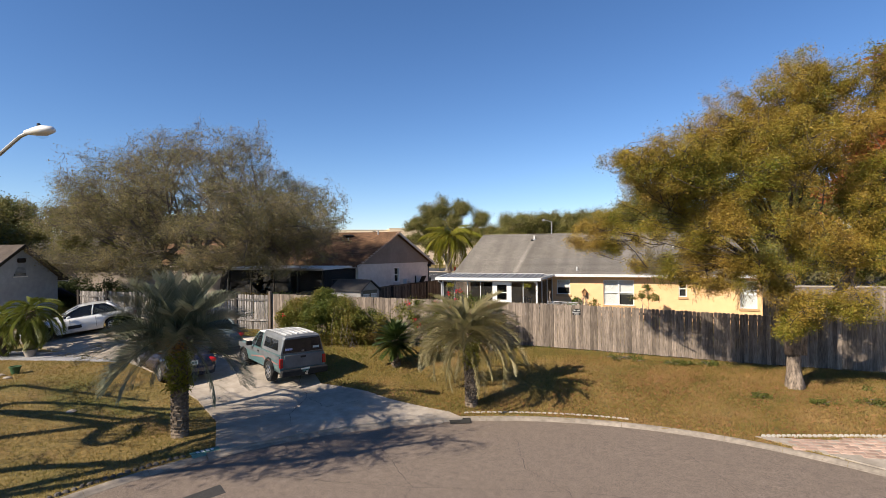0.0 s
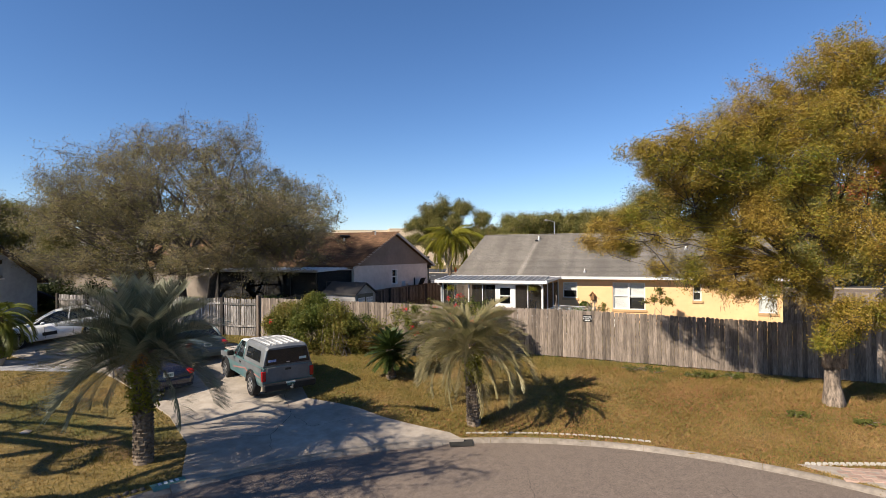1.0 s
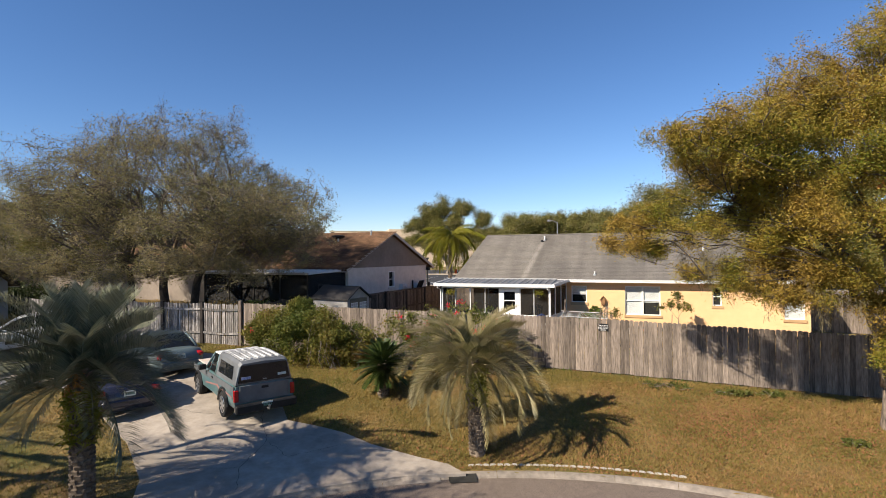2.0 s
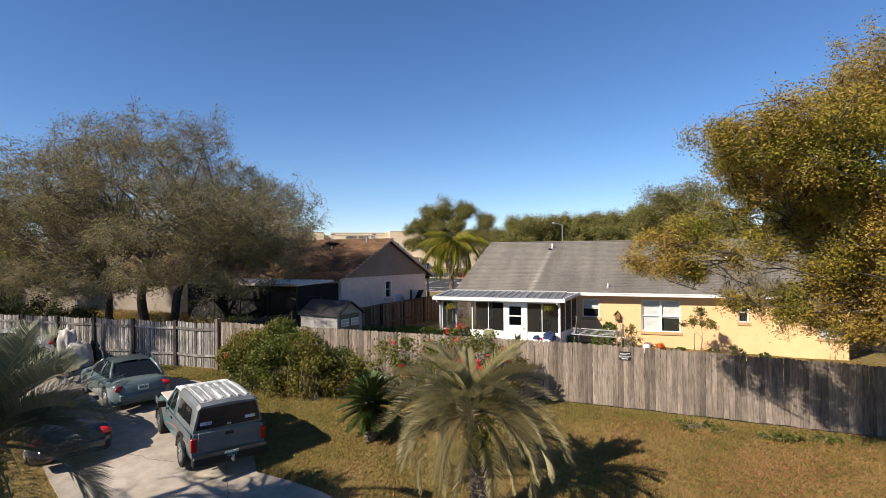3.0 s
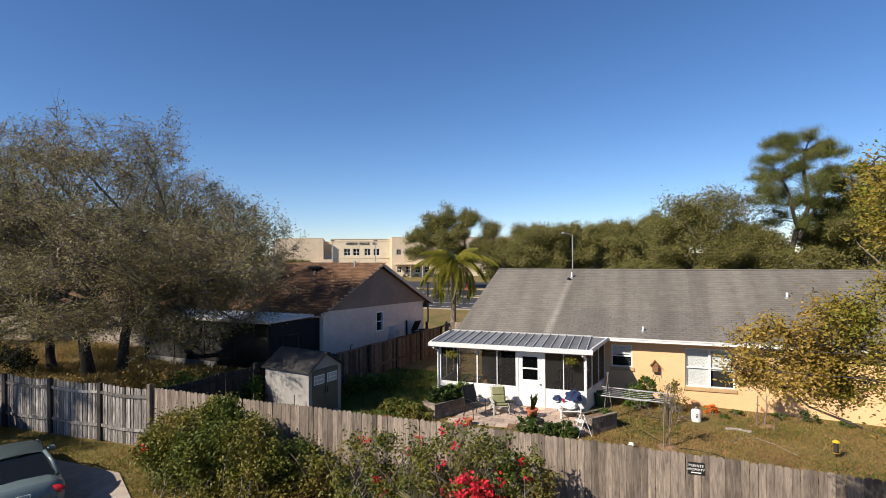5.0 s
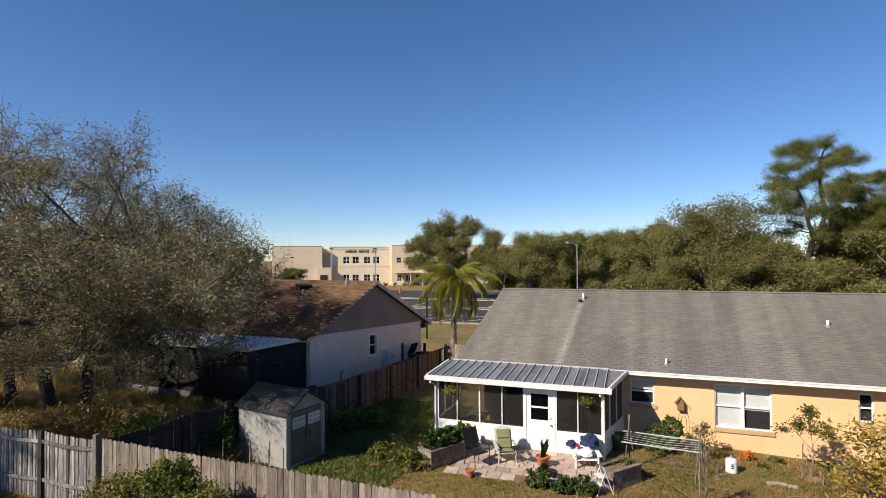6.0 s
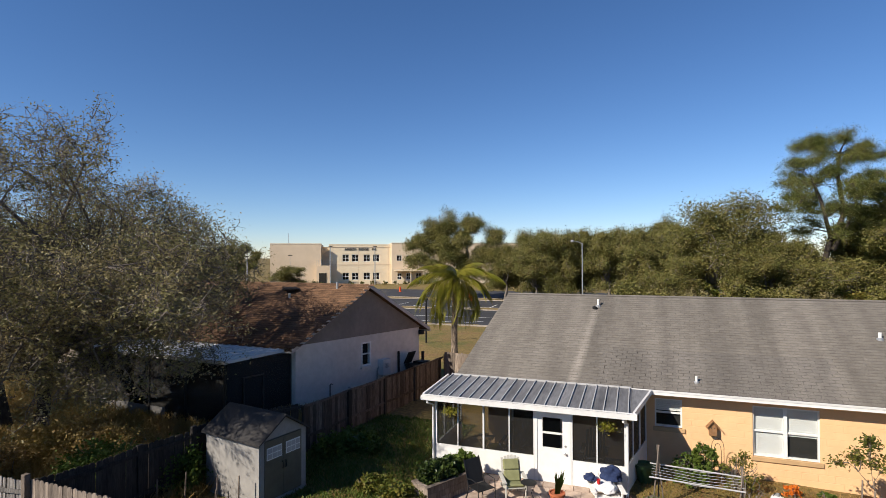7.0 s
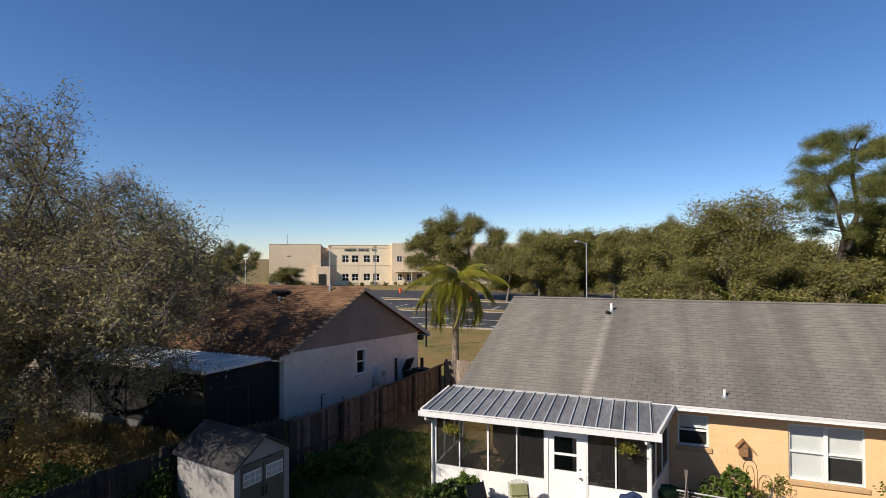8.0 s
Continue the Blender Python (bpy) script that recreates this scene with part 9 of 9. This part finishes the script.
stake = part("stake", tubed([(0, 0, -0.05), (0, 0, 0.95)], 0.018, 8), M_RUST)
stake.location = on_ground(-21.35, -11.75)
tagged(stake, "thin rusty steel stake beside the tarpaulin", "stake")
lamp = empty("street_lamp", on_ground(-14.6, -23.96), 0, "tall grey street lamp with a cobra head", "street lamp")
part("pole", tubed([(0, 0, -0.2), (0, 0, 6.0)], [0.15, 0.09], 12), M_CONC, lamp)
part("arm", tubed([(0, 0, 5.57), (1.3, 0, 6.22), (2.6, 0, 6.87), (3.25, 0, 7.20), (3.5, 0, 7.26)], 0.04, 8), M_GALV, lamp, "curved steel arm")
bm = bmesh.new()
lathe(bm, [(0.03, -0.43), (0.07, -0.41), (0.13, -0.1), (0.16, 0.14), (0.11, 0.36), (0.02, 0.43)], 18, (0, 0, 0), "x")
bmesh.ops.transform(bm, matrix=pose(3.86, 0, 7.27, 0, 0, 0) @ Matrix.Diagonal((1, 1, 0.7, 1)), verts=bm.verts)
head = part("lamp_head", bm, M_WHITE_METAL, lamp, "grey cobra lamp head", True)
bm = bmesh.new()
lathe(bm, [(0.02, -0.13), (0.1, -0.09), (0.13, -0.02), (0.13, 0.0)], 16, (3.95, 0, 7.22))
part("lens", bm, M_GLASS, head)
part("photocell", lathe(bmesh.new(), [(0.035, 0), (0.035, 0.07), (0.02, 0.08)], 12, (3.84, 0, 7.36)), M_BLACK, head)
# by the left lawn: gravel bed, pots, stones, bucket
gravel = draped("gravel_bed", GRAVEL_P, 0.02, pbr("pale_gravel", (0.42, 0.42, 0.44), (0.16, 0.16, 0.17), 40, 0.9, 0.9, 60), 0.5, "bed of pale river pebbles beside the drive", "gravel")
pot("plant_pot", on_ground(-22.95, -16.34), 0.26, 0.32, M_CONC, "round grey concrete pot holding the date palm")
pot("plant_pot", on_ground(-25.03, -16.96), 0.24, 0.14, M_TERRA, "wide terracotta saucer in the gravel")
bk = pot("bucket", on_ground(-20.09, -18.70), 0.18, 0.28, pbr("green_tub", (0.05, 0.10, 0.04)), "dark green bucket standing on the lawn", "bucket")
for x, y in ((-20.29, -19.06), (-19.59, -19.27), (-14.11, -20.91)):
    st = part("stone", lathe(bmesh.new(), [(0.12, -0.02), (0.14, 0.03), (0.05, 0.07)], 8), M_CONC)
    st.location = on_ground(x, y)
    tagged(st, "flat grey stone lying on the lawn", "stone")
flag = empty("garden_flag", on_ground(-24.68, -16.35), 20, "small red and white garden flag on a stake", "flag")
part("stake", tubed([(0, 0, 0), (0, 0, 1.0)], 0.01, 6), M_BLACK, flag)
bm = bmesh.new()
for i in range(6):
    a = [bm.verts.new((0.02 + 0.05 * i, 0.03 * math.sin(i * 1.1), z)) for z in (0.4, 0.95)]
    if i:
        bm.faces.new((last2[0], a[0], a[1], last2[1]))
    last2 = a
bmesh.ops.solidify(bm, geom=bm.faces[:], thickness=0.004)
part("cloth", bm, pbr("flag_cloth", (0.55, 0.08, 0.06), (0.65, 0.6, 0.58), 6, 0.9, 0.1, 20, stretch=(0.3, 0.3, 5)), flag)
# number patch on the kerb, its figures as bars
npatch = empty("trim_kerb_number", (-8.42, -21.95, 0), 0, "teal painted patch on the kerb", "marking", kind="structure")
bm = bmesh.new()
ring(bm, [(0.02, -0.325), (0.12, -0.2785), (0.29, -0.2685)], 149.2, 152.8, 6)
part("paint_patch", bm, pbr("teal_paint", (0.10, 0.22, 0.19), (0.08, 0.17, 0.15), 9, 0.8, 0.1), npatch).matrix_parent_inverse = npatch.matrix_basis.inverted()
bm = bmesh.new()
for i in range(4):
    ring(bm, [(0.14, -0.2715), (0.26, -0.2655)], 149.9 + i * 0.6, 150.25 + i * 0.6, 1)
part("bar", bm, M_WHITE, npatch).matrix_parent_inverse = npatch.matrix_basis.inverted()
# storm inlet slot and the sticks by the kerb
bm = bmesh.new()
ring(bm, [(-0.3, -0.3815), (-0.12, -0.375), (0.02, -0.328)], 112.2, 115.6, 6)
tagged(part("trim_storm_inlet", bm, M_DARK), "dark storm drain slot in the kerb", "drain", kind="structure")
# scalloped white edging along the right lawn and the paved apron
def scallop(a0, a1, off, label, h=0.1):
    ed = empty("lawn_edging", (0, 0, 0), 0, label, "edging")
    n = int(abs(a1 - a0) / 0.85)
    me = mesh_of("edging_scallop", prism(bmesh.new(), [(-0.072, -0.06), (0.072, -0.06), (0.072, h * 0.55), (0.045, h * 0.9), (0, h), (-0.045, h * 0.9), (-0.072, h * 0.55)], -0.02, 0.02), pbr("pale_edging", (0.52, 0.49, 0.44), (0.40, 0.37, 0.33), 9, 0.9, 0.2, 40))
    for i in range(n):
        a = radians(a0 + (a1 - a0) * (i + 0.5) / n)
        x, y = KERB_C[0] + (KERB_R + off) * math.cos(a), KERB_C[1] + (KERB_R + off) * math.sin(a)
        shared("edging_scallop", me, ed, pose(x, y, ground_z(x, y) - 0.0, 0, 0, math.degrees(a) - 90))
    return ed


scallop(113.0, 88.0, 0.36, "row of pale scalloped concrete edging pieces", 0.04)
ed2 = empty("lawn_edging", (0, 0, 0), 0, "white scalloped plastic edging beside the paved apron", "edging")
me2 = mesh_of("edging_scallop", prism(bmesh.new(), [(-0.05, -0.06), (0.05, -0.06), (0.05, 0.04), (0.03, 0.07), (-0.03, 0.07), (-0.05, 0.04)], -0.02, 0.02), pbr("pale_edging", (0.52, 0.49, 0.44)))
for i in range(40):
    f = i / 39
    x = 4.57 + 4.6 * f
    y = -16.46 + 0.42 * math.sin(f * 2.2)
    shared("edging_scallop", me2, ed2, pose(x, y, ground_z(x, y), 0, 0, 8))
# dark stone edging of the left lawn
ed3 = empty("stone_edging", (0, 0, 0), 0, "row of small dark stones edging the lawn", "edging")
sm = mesh_of("edging_stone", lathe(bmesh.new(), [(0.05, -0.04), (0.07, 0.01), (0.04, 0.045), (0.01, 0.05)], 8), pbr("dark_stone", (0.11, 0.095, 0.085), (0.06, 0.055, 0.05), 9, 0.9, 0.4, 40, rand=0.3))
for i in range(62):
    a = radians(153.5 + i * 0.78)
    x, y = KERB_C[0] + (KERB_R + 0.3) * math.cos(a), KERB_C[1] + (KERB_R + 0.3) * math.sin(a)
    shared("edging_stone", sm, ed3, pose(x, y, ground_z(x, y), 0, 0, i * 47) @ Matrix.Diagonal((1.1, 0.8, 0.9 + 0.2 * (i % 3), 1)))

# ---- shingles, pavers, grass, litter ----
def shingles(parent, origin, along, up, cols, rows, w, h, mats, near, seed, normal, edge):
    """Three-tab shingle courses on a roof slope; those with near(column, row) true are pieces of their own."""
    rnd = random.Random(seed)
    along, up, normal = Vector(along), Vector(up), Vector(normal)
    o = Vector(origin)
    verts, quads = [], []
    m3 = Matrix((along, up, normal)).transposed().to_4x4()
    bm = bmesh.new()
    t = 0.012
    a = [bm.verts.new(p) for p in ((-w / 2 + 0.001, 0, 0), (w / 2 - 0.001, 0, 0), (w / 2 - 0.001, h * 1.25, -0.004), (-w / 2 + 0.001, h * 1.25, -0.004))]
    b = [bm.verts.new(p) for p in ((-w / 2 + 0.001, 0, t), (w / 2 - 0.001, 0, t), (w / 2 - 0.001, h * 1.25, 0.002), (-w / 2 + 0.001, h * 1.25, 0.002))]
    bm.faces.new(b)
    for i in range(4):
        bm.faces.new((a[i], a[(i + 1) % 4], b[(i + 1) % 4], b[i]))
    bmesh.ops.recalc_face_normals(bm, faces=bm.faces)
    me = mesh_of("shingle", bm, mats)
    me.materials.append(edge)
    # edges are coloured darker, for grime and the shadow line under each course
    for f in me.polygons:
        f.material_index = 0 if f.normal.z > 0.7 else 1
    for r in range(rows):
        off = (r % 2) * w * 0.5 + rnd.uniform(-0.01, 0.01)
        for c in range(-1, cols + 1):
            p = o + along * (c * w + off) + up * (r * h + rnd.uniform(-0.004, 0.004)) + normal * 0.002
            lift = rnd.uniform(0, 0.004)
            if near(c, r):
                shared("shingle", me, parent, Matrix.Translation(p) @ m3)
            else:
                base = len(verts)
                for x, y, z in ((-w / 2 + 0.003, 0, t + lift), (w / 2 - 0.003, 0, t + lift), (w / 2 - 0.003, h * 1.2, 0.002), (-w / 2 + 0.003, h * 1.2, 0.002), (-w / 2 + 0.003, 0, 0), (w / 2 - 0.003, 0, 0)):
                    verts.append(p + along * x + up * y + normal * z)
                quads += [(base, base + 1, base + 2, base + 3), (base + 4, base + 5, base + 1, base)]
    field = fast_mesh("shingle_field", [tuple(v) for v in verts], quads, mats)
    field.materials.append(edge)
    field.polygons.foreach_set("material_index", [k % 2 for k in range(len(quads))])
    ob = new("shingle_field", field)
    ob.parent = parent
    tagged(ob, kind="stuff")


sl = math.hypot(RIDGE_Y - EAVE_Y, RIDGE_Z - EAVE_Z)
upv = ((0, (RIDGE_Y - EAVE_Y) / sl, (RIDGE_Z - EAVE_Z) / sl))
shingles(yellow_roof, (ROOF_L + 0.15, EAVE_Y, EAVE_Z), (1, 0, 0), upv, int((ROOF_R - ROOF_L - 0.3) / 0.305), int(sl / 0.142), 0.305, 0.142, M_SHINGLE, lambda c, r: r < 14 and 14 <= c < 35, 7, (0, -upv[2], upv[1]), M_SHINGLE_UNDER)
part("ridge_cap", tubed([(ROOF_L, RIDGE_Y, RIDGE_Z - 0.01), (ROOF_R, RIDGE_Y, RIDGE_Z - 0.01)], 0.045, 8), M_SHINGLE, yellow_roof)


def rake_shift(x, y):
    return ROOF_SKEW * (y - RIDGE_Y) / (RIDGE_Y - EAVE_Y) * (ROOF_R - x) / (ROOF_R - ROOF_L)


for ob in [yellow_roof] + [c for c in yellow_roof.children if c.type == "MESH"]:
    at = ob.matrix_basis.translation
    if at.length > 0.01:
        ob.matrix_basis = Matrix.Translation((rake_shift(at.x, at.y), 0, 0)) @ ob.matrix_basis
    else:
        for v in ob.data.vertices:
            v.co.x = max(v.co.x, ROOF_L)
            v.co.x += rake_shift(v.co.x, v.co.y)
bsl = math.hypot(HALF, BR - BE)
bup = (0, HALF / bsl, (BR - BE) / bsl)
shingles(broof, (BL + 0.2, -HALF, BE), (1, 0, 0), bup, int((-BL - 0.1) / 0.33), int(bsl / 0.145), 0.33, 0.145, M_BSHINGLE, lambda c, r: False, 9, (0, -bup[2], bup[1]), M_BSHINGLE_UNDER)
# the house's long sides do not stand square to its gable wall
for ob in brown.children_recursive:
    if ob.type == "MESH":
        ob.data.transform(Matrix(((1, 0, 0, 0), (0.30, 1, 0, 0), (0, 0, 1, 0), (0, 0, 0, 1))))


def pavers(parent, x0, x1, y0, y1, w, h, inside, mat, dz, seed, rz=0.0, name="paver"):
    """Flat paving pieces with open joints, laid on the ground in a stretcher pattern."""
    rnd = random.Random(seed)
    me = [mesh_of(name, boxed(-w / 2 + 0.006, w / 2 - 0.006, -h / 2 + 0.006, h / 2 - 0.006, 0, 0.045, 0.005), mat) for _ in range(2)]
    r = 0
    y = y0
    c, s = math.cos(radians(rz)), math.sin(radians(rz))
    mx, my = (x0 + x1) / 2, (y0 + y1) / 2
    while y < y1:
        x = x0 + (r % 2) * w / 2
        while x < x1:
            px, py = mx + (x - mx) * c - (y - my) * s, my + (x - mx) * s + (y - my) * c
            if inside(px, py):
                shared(name, me[r % 2], parent, pose(px, py, ground_z(px, py) + dz + rnd.uniform(-0.004, 0.004), rnd.uniform(-0.8, 0.8), rnd.uniform(-0.8, 0.8), rz + rnd.uniform(-1, 1)))
            x += w
        y += h
        r += 1


pavers(patio, -7.9, -3.2, -5.2, -2.55, 0.42, 0.42, lambda x, y: -7.75 < x < -3.35 and -5.0 < y < -2.55 and not (-5.6 < x < -3.4 and y < -4.75), M_PATIO, -0.012, 21, 4)
pavers(paved, 4.8, 9.6, -17.7, -16.0, 0.26, 0.16, lambda x, y: y < -16.55 + 0.3 * math.sin((x - 4.6) * 0.5) and y > -17.03 - max(0, (x - 4.8)) * 0.16 and x > 5.1, M_PAVER, -0.008, 22, 4)

# grass: short tufts over the front lawns, seen as single blades
rg = np.random.default_rng(99)
def in_poly(x, y, poly):
    inside = np.zeros(len(x), bool)
    j = len(poly) - 1
    for i in range(len(poly)):
        xi, yi = poly[i]
        xj, yj = poly[j]
        cond = ((yi > y) != (yj > y)) & (x < (xj - xi) * (y - yi) / (yj - yi + 1e-9) + xi)
        inside ^= cond
        j = i
    return inside


def turf(name, x0, x1, y0, y1, count, size, mat, label, flat=False, avoid=(), keep=None, wide=0.16):
    x, y = rg.uniform(x0, x1, count), rg.uniform(y0, y1, count)
    z, d = np_ground(x, y)
    ok = (d > 0.15) & ~in_poly(x, y, DRIVE) & ~in_poly(x, y, PAVED)
    for p in avoid:
        ok &= ~in_poly(x, y, p)
    if keep is not None:
        ok &= keep(x, y)
    x, y, z = x[ok], y[ok], z[ok]
    n = len(x)
    a = rg.uniform(0, 6.283, n)
    s = size * rg.uniform(0.6, 1.4, n)
    base = np.stack([x, y, z + (0.012 if flat else -0.005)], 1)
    side = np.stack([np.cos(a), np.sin(a), np.zeros(n)], 1)
    if flat:
        fwd = np.stack([-np.sin(a), np.cos(a), rg.normal(size=n) * 0.35], 1) * s[:, None]
        sd = side * (s * 0.6)[:, None]
        sd[:, 2] += rg.normal(size=n) * s * 0.3
        v = np.stack([base - fwd, base - sd, base + fwd, base + sd], 1).reshape(-1, 3)
    else:
        lean = rg.normal(size=(n, 3)) * (0.6, 0.6, 0.0)
        tip = base + (lean + (0, 0, 1.0)) * s[:, None]
        w = side * (s * wide)[:, None]
        v = np.stack([base - w, base + w, tip + w * 0.25, tip - w * 0.25], 1).reshape(-1, 3)
    ob = new(name, fast_mesh(name, v, np.arange(4 * n).reshape(-1, 4), mat))
    return tagged(ob, label, "grass" if not flat else "leaves", kind="stuff")


PORCH_P = [(-9.1, -2.55), (-3.4, -2.55), (-3.4, 0), (-9.0, 0)]
PATIO_P = [(-7.8, -5.1), (-3.3, -5.1), (-3.3, -2.5), (-7.8, -2.5)]
turf("grass", -8.5, 9.9, -17.6, -10.35, 150000, 0.05, M_GRASS_BLADE, "short patchy dormant lawn grass")
turf("grass", -24.0, -7.5, -26.0, -16.0, 70000, 0.05, M_GRASS_BLADE, "short lawn grass beside the drive", avoid=(GRAVEL_P,))
turf("grass", -22.0, -8.5, -16.0, -10.35, 40000, 0.05, M_GRASS_BLADE, "lawn grass along the old fence")
turf("grass", -13.0, 9.0, -10.1, -0.2, 80000, 0.06, M_GRASS_BLADE, "rough weedy back yard grass", avoid=(PATIO_P, PORCH_P))
patchy = lambda x, y: (np.sin(x * 1.3 + 0.7 * y) + np.sin(y * 1.7 - x * 0.5) + rg.normal(size=len(x)) * 0.5) > 0.7
turf("green_weeds", -12.8, 6.0, -10.4, -0.3, 40000, 0.07, M_GARDEN, "scattered bright green weeds in the back yard", avoid=(PATIO_P, PORCH_P), keep=patchy)
turf("green_weeds", -9.0, 9.0, -15.5, -10.9, 16000, 0.05, M_WEED, "scattered green patches in the front lawn", keep=patchy)
turf("dry_grass", -37.0, -14.0, -9.9, 1.0, 100000, 0.40, M_DRYBRUSH, "tall brown dry grass behind the old fence", wide=0.035)
turf("fallen_leaf", -1.0, 9.8, -16.8, -10.9, 24000, 0.027, M_DRY_LEAF, "brown fallen oak leaves strewn on the lawn", True)
drift = lambda x, y: np.exp(-((x - 2.7) / 1.3) ** 2 - ((y + 12.9) / 1.0) ** 2) + 0.5 * np.exp(-((x - 6.4) / 1.4) ** 2 - ((y + 13.2) / 0.9) ** 2) > rg.uniform(0.05, 1.0, len(x))
turf("fallen_leaf", -0.5, 9.5, -15.6, -11.0, 42000, 0.024, M_RED_LEAF, "drifts of reddish fallen leaves under the oak", True, keep=drift)
turf("fallen_leaf", -8.0, 0.0, -18.0, -15.5, 1800, 0.035, M_DRY_LEAF, "brown fallen leaves along the kerb", True)
turf("green_weeds", -21.0, -8.5, -15.6, -10.4, 60000, 0.045, M_LAWN_GREEN, "greener grass along the old fence")
turf("green_weeds", -13.3, -8.9, -9.5, 1.5, 24000, 0.09, M_GARDEN, "lush shaded grass along the side fence", avoid=(PATIO_P, PORCH_P))
turf("fallen_leaf", -3.0, 8.0, -10.4, -0.6, 11000, 0.027, M_DRY_LEAF, "brown leaf litter and bare patches in the back yard", True)
